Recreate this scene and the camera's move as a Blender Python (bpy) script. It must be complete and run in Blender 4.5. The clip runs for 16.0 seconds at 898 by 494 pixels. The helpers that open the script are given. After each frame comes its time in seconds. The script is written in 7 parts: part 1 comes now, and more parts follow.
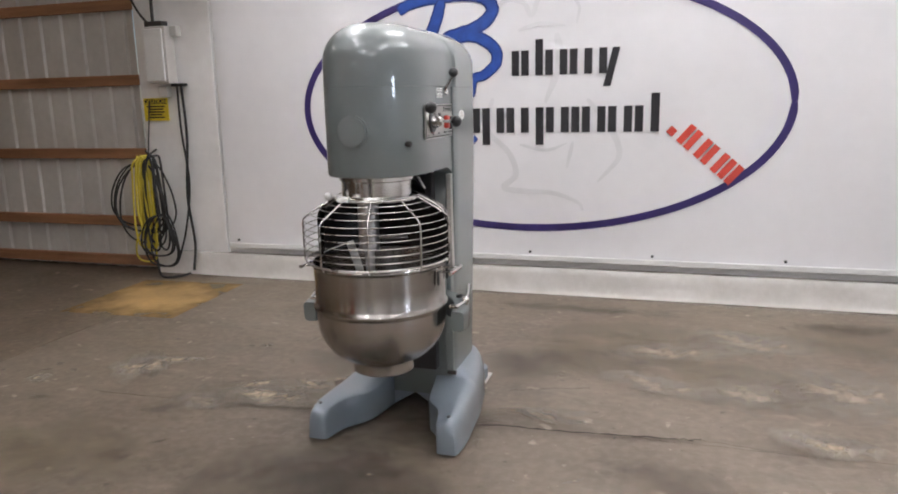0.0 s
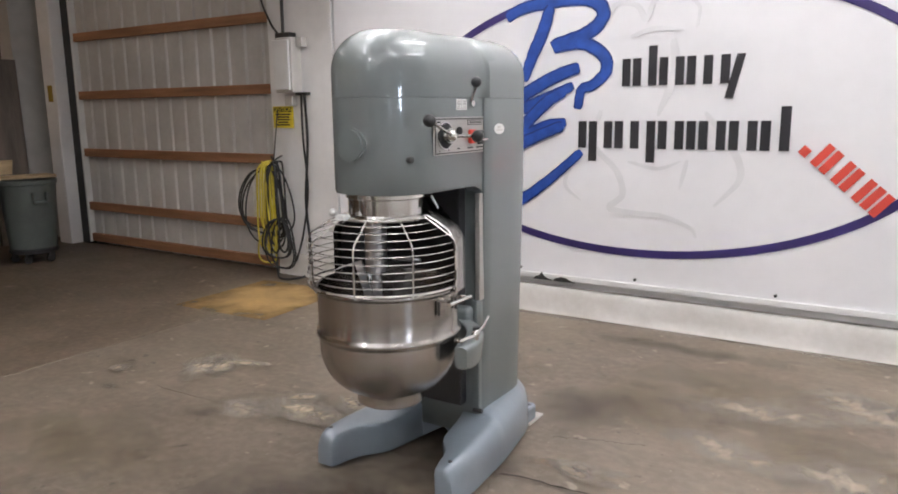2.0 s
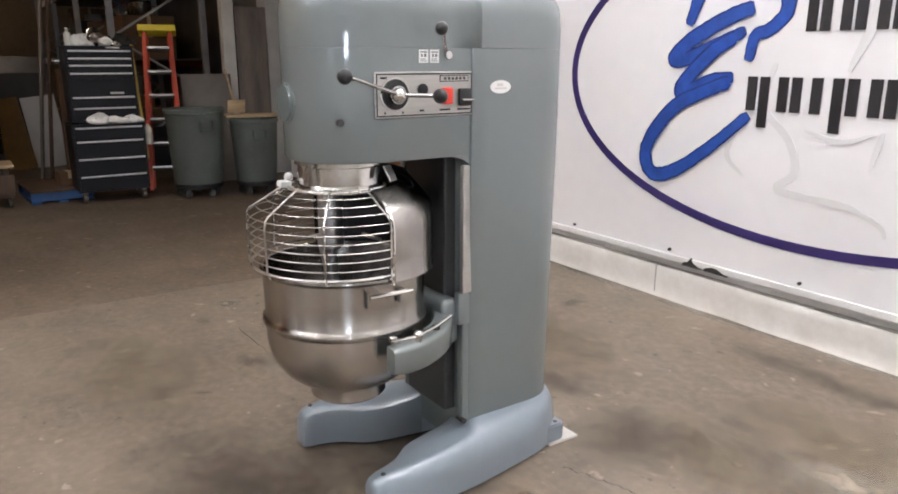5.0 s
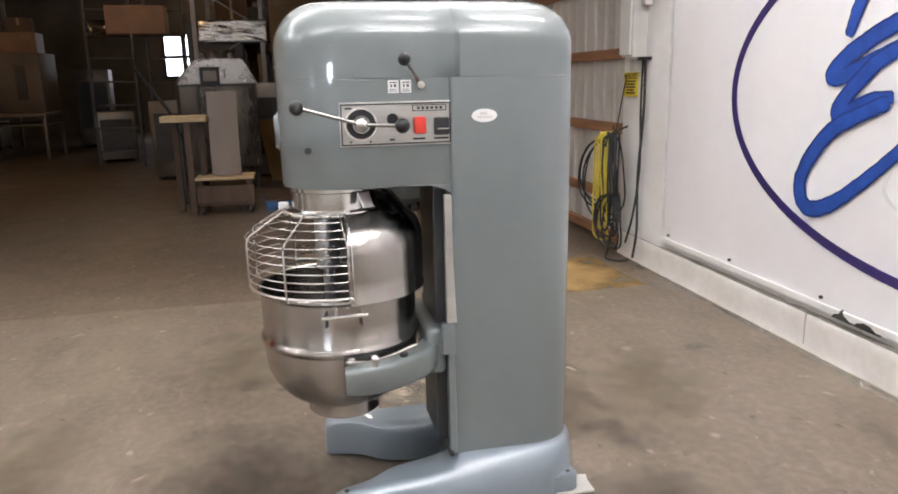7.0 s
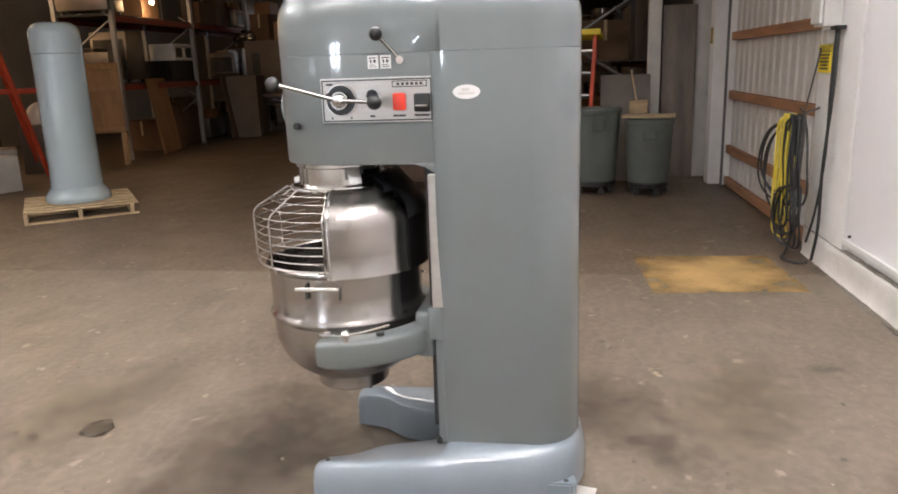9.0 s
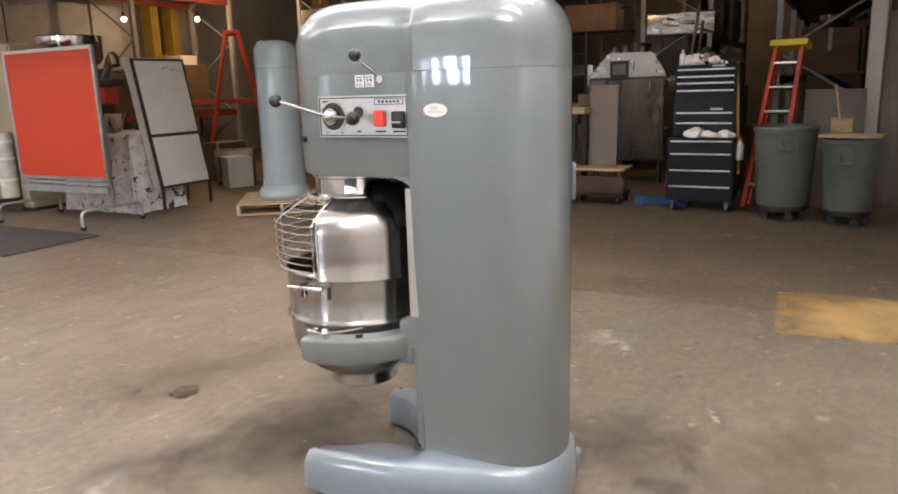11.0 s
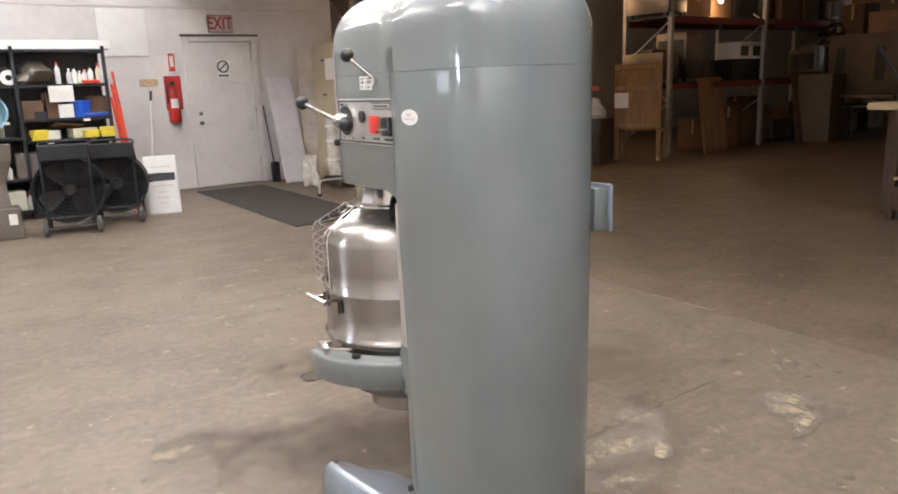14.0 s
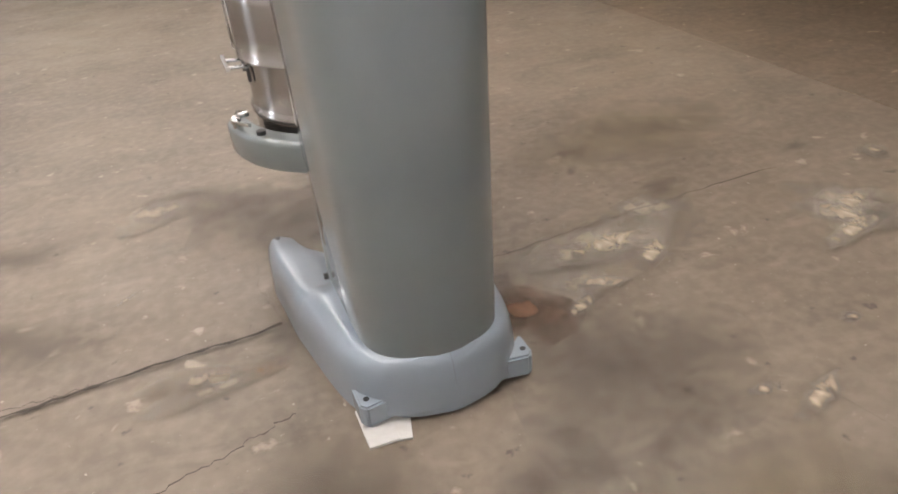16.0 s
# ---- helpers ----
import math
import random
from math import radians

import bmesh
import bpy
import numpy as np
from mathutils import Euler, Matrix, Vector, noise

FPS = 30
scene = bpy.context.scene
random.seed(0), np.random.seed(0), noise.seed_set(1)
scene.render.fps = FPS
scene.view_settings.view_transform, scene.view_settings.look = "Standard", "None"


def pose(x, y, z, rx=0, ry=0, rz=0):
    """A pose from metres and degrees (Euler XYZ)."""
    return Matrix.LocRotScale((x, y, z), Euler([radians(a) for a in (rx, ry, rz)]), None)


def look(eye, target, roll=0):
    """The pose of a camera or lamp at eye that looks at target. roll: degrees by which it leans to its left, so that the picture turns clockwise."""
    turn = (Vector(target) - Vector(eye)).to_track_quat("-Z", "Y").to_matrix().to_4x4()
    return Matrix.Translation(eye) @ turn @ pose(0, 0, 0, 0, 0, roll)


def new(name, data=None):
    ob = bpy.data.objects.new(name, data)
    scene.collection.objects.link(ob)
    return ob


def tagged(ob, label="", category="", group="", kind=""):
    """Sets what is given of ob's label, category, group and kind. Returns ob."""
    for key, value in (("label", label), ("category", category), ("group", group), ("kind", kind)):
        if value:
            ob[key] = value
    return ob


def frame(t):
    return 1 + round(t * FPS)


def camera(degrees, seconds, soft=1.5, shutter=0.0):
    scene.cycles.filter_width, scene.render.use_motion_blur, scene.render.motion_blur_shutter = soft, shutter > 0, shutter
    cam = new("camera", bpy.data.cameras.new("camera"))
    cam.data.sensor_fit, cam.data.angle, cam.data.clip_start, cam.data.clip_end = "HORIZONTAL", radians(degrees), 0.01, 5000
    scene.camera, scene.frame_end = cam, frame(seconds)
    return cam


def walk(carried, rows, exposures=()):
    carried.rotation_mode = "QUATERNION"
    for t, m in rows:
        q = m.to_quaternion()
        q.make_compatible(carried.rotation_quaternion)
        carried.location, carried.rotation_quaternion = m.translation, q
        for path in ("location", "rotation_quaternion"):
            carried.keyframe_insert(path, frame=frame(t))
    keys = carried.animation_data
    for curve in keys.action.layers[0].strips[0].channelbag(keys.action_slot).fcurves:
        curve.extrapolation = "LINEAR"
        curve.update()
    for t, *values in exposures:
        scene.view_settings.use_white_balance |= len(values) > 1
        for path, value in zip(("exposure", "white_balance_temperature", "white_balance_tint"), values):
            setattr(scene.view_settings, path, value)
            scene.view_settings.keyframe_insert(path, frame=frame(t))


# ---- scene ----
cam = camera(63.1, 16.0, 1.8)
PATH = [
    (0, (0.279, 0.322, 1.457), (-0.313, 2.191, 1.062), -1.3),
    (0.5, (0.377, 0.427, 1.451), (-0.259, 2.281, 1.05), -1.8),
    (1, (0.562, 0.551, 1.463), (-0.222, 2.356, 1.101), -1.9),
    (1.5, (0.707, 0.681, 1.458), (-0.246, 2.405, 1.11), -0.9),
    (2, (0.792, 0.873, 1.457), (-0.269, 2.529, 1.095), -0.6),
    (2.5, (0.875, 1.025, 1.456), (-0.261, 2.627, 1.075), -1.3),
    (3, (1.038, 1.203, 1.469), (-0.228, 2.702, 1.079), -2.0),
    (3.5, (1.17, 1.375, 1.461), (-0.247, 2.712, 1.008), -2.1),
    (3.7, (1.176, 1.46, 1.46), (-0.261, 2.77, 0.99), -2.0),
    (5.8, (1.463, 2.409, 1.488), (-0.293, 3.247, 1.027), -0.5),
    (6, (1.509, 2.51, 1.475), (-0.284, 3.277, 1.03), -1.1),
    (6.5, (1.558, 2.719, 1.491), (-0.309, 3.291, 1.059), -1.3),
    (7, (1.645, 2.935, 1.507), (-0.263, 3.333, 1.058), -1.2),
    (7.5, (1.595, 3.146, 1.504), (-0.317, 3.424, 0.987), -0.5),
    (8, (1.547, 3.324, 1.509), (-0.377, 3.477, 0.985), -0.0),
    (8.5, (1.559, 3.554, 1.496), (-0.38, 3.51, 1.005), -1.2),
    (9, (1.587, 3.824, 1.465), (-0.332, 3.525, 0.986), -2.0),
    (9.2, (1.576, 3.912, 1.455), (-0.329, 3.547, 0.967), -2.1),
    (11.3, (1.299, 4.771, 1.467), (-0.405, 3.81, 1.05), -1.1),
    (11.5, (1.237, 4.836, 1.477), (-0.463, 3.863, 1.075), -0.3),
    (12, (1.094, 4.993, 1.465), (-0.511, 3.855, 1.106), -1.2),
    (12.5, (0.95, 5.175, 1.471), (-0.433, 3.782, 1.087), -1.2),
    (13, (0.757, 5.226, 1.464), (-0.523, 3.75, 1.037), -1.1),
    (13.5, (0.571, 5.218, 1.475), (-0.634, 3.681, 1.042), -1.1),
    (14, (0.376, 5.279, 1.471), (-0.708, 3.654, 1.039), -2.1),
    (14.5, (0.168, 5.354, 1.459), (-0.759, 3.678, 0.883), -2.4),
    (15, (-0.034, 5.308, 1.421), (-0.836, 3.648, 0.646), -2.9),
    (15.5, (-0.233, 5.243, 1.393), (-0.949, 3.653, 0.413), -3.1),
    (16, (-0.437, 5.28, 1.402), (-0.994, 3.67, 0.356), -5.0),
]
EXPOSURES = [(0.0, -0.53, 5940, 12), (2.0, -0.35, 5950, 12), (3.5, -0.11, 5970, 12), (6.0, -0.04, 6020, 12), (7.0, 0.01, 6050, 12), (9.0, 0.10, 6160, 13), (12.5, 0.15, 6180, 13), (14.5, 0.01, 6210, 13), (16.0, -0.15, 6320, 13)]
walk(cam, [(t, look(eye, target, roll)) for t, eye, target, roll in PATH], EXPOSURES)

# ---- world and light ----
world = bpy.data.worlds.new("world")
scene.world = world
world.use_nodes = True
wn = world.node_tree.nodes
sky = wn.new("ShaderNodeTexSky")
sky.sky_type, sky.sun_disc = "NISHITA", False
sky.sun_elevation, sky.sun_rotation = radians(40), radians(200)
wn["Background"].inputs["Strength"].default_value = 0.10
world.node_tree.links.new(sky.outputs[0], wn["Background"].inputs["Color"])


def area_lamp(name, m, sx, sy, watts, colour):
    d = bpy.data.lights.new(name, "AREA")
    d.shape, d.size, d.size_y, d.energy, d.color = "RECTANGLE", sx, sy, watts, colour
    o = new(name, d)
    o.matrix_world = m
    return o


# daylight outside the bright window in the east wall
area_lamp("window_daylight", look((7.40, -0.35, 1.78), (0, -0.35, 1.63)), 1.1, 0.6, 120, (0.82, 0.91, 1.0))
# rows of assumed, unseen ceiling tubes over the front bay: place, length along y, watts
# the one at x -5.9 brightens the store, y 4.75 the north wall
TUBES = [(-2.12, 0.9, 58), (-2.18, 3.9, 88), (-5.9, 2.2, 26), (1.7, 1.0, 85), (2.5, 4.35, 150), (0.1, 4.75, 105), (-1.3, -3.2, 168), (1.6, -4.2, 120)]
for tx, ty, tw in TUBES:
    warm = (1.0, 0.96, 0.91) if tx > -4 else (1.0, 0.86, 0.68)
    area_lamp("unseen_tube_light", look((tx, ty, 4.33), (tx, ty, 0)), 0.25, 2.2, tw * (0.32 if tx > -4 else 1.0), warm)
    if tx > -4:  # added up-facing lamps brighten the ceiling above the tubes
        area_lamp("unseen_tube_light", look((tx, ty, 4.47), (tx, ty, 6)), 0.25, 2.2, tw * 1.15, warm)
# small warm bulbs deep in the store
BULBS = [(-21.2, 1.98, 3.70, 20), (-21.2, 1.92, 3.98, 16), (-9.7, -6.7, 2.9, 34), (-10.3, -6.0, 3.4, 34), (-9.0, -7.95, 2.94, 3), (-12.4, -4.05, 2.88, 20), (-10.2, 0.2, 3.5, 30), (-7.6, -4.6, 3.6, 42)]
for bx, by, bz, bw in BULBS:
    d = bpy.data.lights.new("bulb_light", "POINT")
    d.energy, d.color, d.shadow_soft_size = bw * 1.2, (1.0, 0.62, 0.30), 0.06
    new("bulb_light", d).location = (bx, by, bz - 0.12)


# ---- materials ----
def mat(name, colour, rough=0.6, metal=0.0, var=0.15, scale=6.0, bump=0.0, bscale=60.0, second=None, crough=0.13, coat=0.0, spec=0.5, stretch=None, rvar=0.1):
    """A surface with colour variation at two scales, in world metres."""
    m = bpy.data.materials.new(name)
    m.use_nodes = True
    nt = m.node_tree
    n, l = nt.nodes, nt.links
    b = n["Principled BSDF"]
    geo = n.new("ShaderNodeTexCoord")
    src = geo.outputs["Object"]
    if stretch:
        mp = n.new("ShaderNodeMapping")
        mp.inputs["Scale"].default_value = stretch
        l.new(src, mp.inputs[0])
        src = mp.outputs[0]
    big, small = n.new("ShaderNodeTexNoise"), n.new("ShaderNodeTexNoise")
    for t, s in ((big, scale), (small, scale * 9)):
        t.inputs["Scale"].default_value, t.inputs["Detail"].default_value = s, 5
        l.new(src, t.inputs["Vector"])
    add = n.new("ShaderNodeMath")
    add.operation = "MULTIPLY_ADD"
    l.new(small.outputs["Fac"], add.inputs[0])
    add.inputs[1].default_value = 0.35
    l.new(big.outputs["Fac"], add.inputs[2])
    ramp = n.new("ShaderNodeValToRGB")
    ramp.color_ramp.elements[0].position, ramp.color_ramp.elements[1].position = 0.45, 0.9
    dark = second or tuple(c * (1 - var) for c in colour)
    light = tuple(min(1, c * (1 + var * 0.6)) for c in colour)
    ramp.color_ramp.elements[0].color, ramp.color_ramp.elements[1].color = (*dark, 1), (*light, 1)
    l.new(add.outputs[0], ramp.inputs[0])
    l.new(ramp.outputs[0], b.inputs["Base Color"])
    rr = n.new("ShaderNodeMapRange")
    rr.inputs["From Min"].default_value, rr.inputs["From Max"].default_value = 0.4, 1.0
    rr.inputs["To Min"].default_value, rr.inputs["To Max"].default_value = max(0.02, rough - 0.6 * rvar), min(1, rough + rvar)
    l.new(add.outputs[0], rr.inputs[0])
    l.new(rr.outputs[0], b.inputs["Roughness"])
    b.inputs["Metallic"].default_value = metal
    b.inputs["Coat Weight"].default_value = coat
    b.inputs["Coat Roughness"].default_value = crough
    b.inputs["Specular IOR Level"].default_value = spec
    if bump:
        bt, bp = n.new("ShaderNodeTexNoise"), n.new("ShaderNodeBump")
        bt.inputs["Scale"].default_value, bt.inputs["Detail"].default_value = bscale, 4
        l.new(src, bt.inputs["Vector"])
        bp.inputs["Strength"].default_value, bp.inputs["Distance"].default_value = bump, 0.01
        l.new(bt.outputs["Fac"], bp.inputs["Height"])
        l.new(bp.outputs["Normal"], b.inputs["Normal"])
    return m


def glow(name, colour, strength):
    m = bpy.data.materials.new(name)
    m.use_nodes = True
    b = m.node_tree.nodes["Principled BSDF"]
    b.inputs["Base Color"].default_value = (*colour, 1)
    b.inputs["Emission Color"].default_value = (*colour, 1)
    b.inputs["Emission Strength"].default_value = strength
    return m


def worn(name, colour, cover=0.55, scale=5.0, rough=0.7, soft=0.25, dist=0.0):
    """A thin worn layer on the floor with holes where it has rubbed away."""
    m = mat(name, colour, rough, var=0.3, scale=scale)
    nt = m.node_tree
    n, l = nt.nodes, nt.links
    b, out = n["Principled BSDF"], n["Material Output"]
    tc, no = n.new("ShaderNodeTexCoord"), n.new("ShaderNodeTexNoise")
    no.inputs["Scale"].default_value, no.inputs["Detail"].default_value, no.inputs["Distortion"].default_value = scale * 1.7, 8, dist
    l.new(tc.outputs["Object"], no.inputs["Vector"])
    # fade to nothing at the rim, by the layer's own generated box
    gr, mp = n.new("ShaderNodeTexGradient"), n.new("ShaderNodeMapping")
    gr.gradient_type = "SPHERICAL"
    mp.inputs["Location"].default_value, mp.inputs["Scale"].default_value = (-1.0, -1.0, 0), (2.0, 2.0, 0)
    l.new(tc.outputs["Generated"], mp.inputs[0])
    l.new(mp.outputs[0], gr.inputs[0])
    a, r = n.new("ShaderNodeMath"), n.new("ShaderNodeMapRange")
    a.operation = "MULTIPLY_ADD"
    l.new(gr.outputs["Fac"], a.inputs[0])
    a.inputs[1].default_value = 0.55
    l.new(no.outputs["Fac"], a.inputs[2])
    r.inputs["From Min"].default_value, r.inputs["From Max"].default_value = 1.0 - cover, 1.0 + soft - cover
    l.new(a.outputs[0], r.inputs[0])
    tr, mx = n.new("ShaderNodeBsdfTransparent"), n.new("ShaderNodeMixShader")
    l.new(r.outputs[0], mx.inputs[0])
    l.new(tr.outputs[0], mx.inputs[1])
    l.new(b.outputs[0], mx.inputs[2])
    l.new(mx.outputs[0], out.inputs["Surface"])
    return m


def concrete(name, k=1.0, warm=1.0):
    """Worn warehouse concrete: broad tonal drift, streaks, fine grain, pale scuffs and dark specks; a dull polish."""
    m = bpy.data.materials.new(name)
    m.use_nodes = True
    n, l = m.node_tree.nodes, m.node_tree.links
    b = n["Principled BSDF"]
    tc = n.new("ShaderNodeTexCoord")

    def field(scale, detail=5, stretch=(1, 1, 1), rz=0.0, dist=0.0):
        mp, t = n.new("ShaderNodeMapping"), n.new("ShaderNodeTexNoise")
        mp.inputs["Scale"].default_value, mp.inputs["Rotation"].default_value = stretch, (0, 0, rz)
        t.inputs["Scale"].default_value, t.inputs["Detail"].default_value, t.inputs["Distortion"].default_value = scale, detail, dist
        l.new(tc.outputs["Object"], mp.inputs[0])
        l.new(mp.outputs[0], t.inputs["Vector"])
        return t.outputs["Fac"]

    def band(src, lo, hi):
        r = n.new("ShaderNodeMapRange")
        r.inputs["From Min"].default_value, r.inputs["From Max"].default_value = lo, hi
        l.new(src, r.inputs[0])
        return r.outputs[0]

    def blend(fac, a, c, k=1.0):
        x = n.new("ShaderNodeMix")
        x.data_type = "RGBA"
        s = n.new("ShaderNodeMath")
        s.operation = "MULTIPLY"
        l.new(fac, s.inputs[0])
        s.inputs[1].default_value = k
        l.new(s.outputs[0], x.inputs["Factor"])
        for sock, v in ((x.inputs["A"], a), (x.inputs["B"], c)):
            if isinstance(v, tuple):
                sock.default_value = (v[0], v[1] * warm, v[2] * warm * warm, 1)
            else:
                l.new(v, sock)
        return x.outputs["Result"]

    col = blend(band(field(0.55, 4, dist=0.6), 0.35, 0.65), (0.158 * k, 0.121 * k, 0.08736 * k), (0.236 * k, 0.187 * k, 0.1382 * k))
    col = blend(band(field(2.6, 5, dist=1.0), 0.50, 0.72), col, (0.128 * k, 0.100 * k, 0.07296 * k), 0.42)
    col = blend(band(field(1.6, 6, (1, 2.6, 1), 0.35, 0.5), 0.48, 0.75), col, (0.118 * k, 0.092 * k, 0.0672 * k), 0.60)
    col = blend(band(field(4.5, 8, (1, 1.8, 1), 0.2, 0.8), 0.56, 0.74), col, (0.31 * k, 0.255 * k, 0.1968 * k), 0.50)
    col = blend(band(field(22, 6), 0.4, 0.75), col, (0.25, 0.21, 0.162), 0.40)
    col = blend(band(field(9, 8, dist=0.4), 0.655, 0.72), col, (0.40, 0.35, 0.28), 0.5)
    col = blend(band(field(46, 3, dist=0.3), 0.70, 0.75), col, (0.46, 0.41, 0.34), 0.55)
    col = blend(band(field(13, 4), 0.67, 0.73), col, (0.05, 0.04, 0.0288), 0.7)
    l.new(col, b.inputs["Base Color"])
    r = n.new("ShaderNodeMapRange")
    r.inputs["To Min"].default_value, r.inputs["To Max"].default_value = 0.40, 0.64
    l.new(field(3.0, 6), r.inputs[0])
    l.new(r.outputs[0], b.inputs["Roughness"])
    bp = n.new("ShaderNodeBump")
    bp.inputs["Strength"].default_value, bp.inputs["Distance"].default_value = 0.10, 0.01
    l.new(field(30, 5), bp.inputs["Height"])
    l.new(bp.outputs["Normal"], b.inputs["Normal"])
    return m


CONCRETE = concrete("worn_concrete", 0.77)
# same concrete for the store, its shade put into a darker, warmer colour
STORE_CONCRETE_SHADED = concrete("shaded_worn_concrete", 0.60, 0.93)
SOUTH_WALL = mat("dirty_white_wall", (0.67, 0.65, 0.645), 0.65, var=0.14, scale=1.1, bump=0.10, bscale=14)
WHITE_WALL = mat("white_painted_wall", (0.84, 0.83, 0.825), 0.6, var=0.10, scale=1.4, bump=0.08, bscale=30)
CURB = mat("white_painted_concrete", (0.78, 0.755, 0.73), 0.75, var=0.10, scale=3.0, bump=0.3, bscale=14, second=(0.66, 0.63, 0.59))
CURBDUSTSHADE = worn("curb_dust", (0.34, 0.305, 0.27), 0.68, 3, soft=0.5)
PATINA = worn("floor_patina", (0.20, 0.155, 0.092), 0.38, 3.0, soft=1.0, dist=0.6)
# store walls and ceiling get dark base tones to keep the store dim
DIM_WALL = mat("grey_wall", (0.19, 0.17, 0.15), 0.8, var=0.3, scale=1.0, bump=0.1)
CEILING = mat("ceiling_sheet", (0.78, 0.77, 0.75), 0.8, var=0.15, scale=0.8)
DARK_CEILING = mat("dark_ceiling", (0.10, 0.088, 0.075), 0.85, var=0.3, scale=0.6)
SHEET = mat("galvanised_sheet", (0.60, 0.585, 0.565), 0.55, 0.0, var=0.14, scale=2.0)
LUMBER = mat("batten_wood", (0.34, 0.17, 0.085), 0.65, var=0.35, scale=3.0, bump=0.15, stretch=(0.5, 6, 6))
CRATEWOOD = mat("crate_wood", (0.34, 0.205, 0.09), 0.7, var=0.3, scale=3.0, bump=0.1, stretch=(6, 6, 1))
PALEWOOD = mat("pine_wood", (0.50, 0.37, 0.22), 0.7, var=0.3, scale=3.0, bump=0.1, stretch=(6, 1, 6))
BROWNWOOD = mat("plywood", (0.30, 0.17, 0.075), 0.7, var=0.35, scale=2.0, stretch=(4, 4, 0.8))
BANNER = mat("vinyl_banner", (0.88, 0.87, 0.89), 0.42, var=0.04, scale=1.5, bump=0.12, bscale=2.2)
NAVY = mat("banner_navy", (0.035, 0.022, 0.13), 0.4, var=0.12)
BLUE = mat("banner_blue", (0.022, 0.075, 0.36), 0.4, var=0.35, scale=12)
BLACKINK = mat("banner_black", (0.02, 0.018, 0.022), 0.45, var=0.1)
REDINK = mat("banner_red", (0.62, 0.07, 0.045), 0.45, var=0.12)
GREYINK = mat("banner_grey", (0.74, 0.735, 0.75), 0.45, var=0.06, scale=9, second=(0.82, 0.815, 0.83))
NAVYBLUE = mat("banner_deep_blue", (0.014, 0.032, 0.19), 0.4, var=0.3, scale=14)
ENAMEL = mat("grey_green_enamel", (0.145, 0.166, 0.168), 0.36, var=0.03, scale=3.0, bump=0.010, bscale=5, coat=1.0, crough=0.045, rvar=0.0)
ENAMEL_BLUE = mat("grey_blue_enamel", (0.205, 0.240, 0.280), 0.30, var=0.05, scale=4.0, bump=0.018, bscale=7, coat=1.0, crough=0.04, rvar=0.0)
STEEL = mat("brushed_steel", (0.42, 0.395, 0.375), 0.23, 1.0, var=0.06, scale=3.0, rvar=0.0, stretch=(1, 1, 4))
# turned on a lathe: the grain runs round the upright axis
tan = STEEL.node_tree.nodes.new("ShaderNodeTangent")
tan.direction_type, tan.axis = "RADIAL", "Z"
STEEL.node_tree.links.new(tan.outputs[0], STEEL.node_tree.nodes["Principled BSDF"].inputs["Tangent"])
STEEL.node_tree.nodes["Principled BSDF"].inputs["Anisotropic"].default_value = 0.9
STEEL.node_tree.nodes["Principled BSDF"].inputs["Anisotropic Rotation"].default_value = 0.25
LEVERSTEEL = mat("lever_steel", (0.42, 0.41, 0.40), 0.20, 1.0, var=0.1)
CHROME = mat("chrome", (0.75, 0.74, 0.72), 0.12, 1.0, var=0.05)
DARKSTEEL = mat("dark_steel", (0.05, 0.048, 0.046), 0.5, 0.3, var=0.2)
WIRE = mat("tinned_wire", (0.52, 0.50, 0.48), 0.28, 1.0, var=0.08)
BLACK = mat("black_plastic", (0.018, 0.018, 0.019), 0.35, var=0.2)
BLACKPAINT = mat("black_paint", (0.017, 0.018, 0.022), 0.5, var=0.2, scale=4, spec=0.35)
PLATE = mat("brushed_plate", (0.50, 0.49, 0.47), 0.38, 0.7, var=0.08, stretch=(1, 1, 20))
WHITE = mat("white_plastic", (0.78, 0.78, 0.77), 0.45, var=0.06)
PAPER = mat("paper", (0.80, 0.79, 0.76), 0.8, var=0.05)
RED = mat("red_plastic", (0.62, 0.05, 0.03), 0.35, var=0.1)
YELLOW = mat("yellow_sign", (0.75, 0.60, 0.04), 0.5, var=0.1)
YELLOWCORD = mat("yellow_cord", (0.62, 0.50, 0.05), 0.5, var=0.2)
BLACKCORD = mat("black_cord", (0.02, 0.02, 0.02), 0.5, var=0.2)
GREYBOX = mat("grey_box_paint", (0.62, 0.60, 0.57), 0.5, var=0.1)
CANGREY = mat("grey_green_bin_plastic", (0.105, 0.118, 0.108), 0.5, var=0.2, scale=3)
ORANGE = mat("orange_board", (0.53, 0.050, 0.015), 0.55, var=0.05)
ALU = mat("aluminium", (0.60, 0.60, 0.61), 0.35, 0.9, var=0.1)
TAN = mat("tan_cabinet_paint", (0.44, 0.37, 0.24), 0.45, var=0.12, scale=2)
CHESTBLACK = mat("chest_black_paint", (0.006, 0.007, 0.011), 0.4, var=0.2, scale=4, spec=0.25)
DARKWOOD = mat("dark_old_wood", (0.085, 0.05, 0.03), 0.7, var=0.35, scale=3, stretch=(6, 6, 1))
SHINYSTEEL = mat("shiny_sheet_steel", (0.125, 0.106, 0.09), 0.28, 1.0, var=0.30, scale=1.6, stretch=(1, 1.6, 0.35), bump=0.10, bscale=3)
FOIL = mat("crumpled_foil", (0.38, 0.35, 0.32), 0.22, 1.0, var=0.1, bump=1.0, bscale=9)
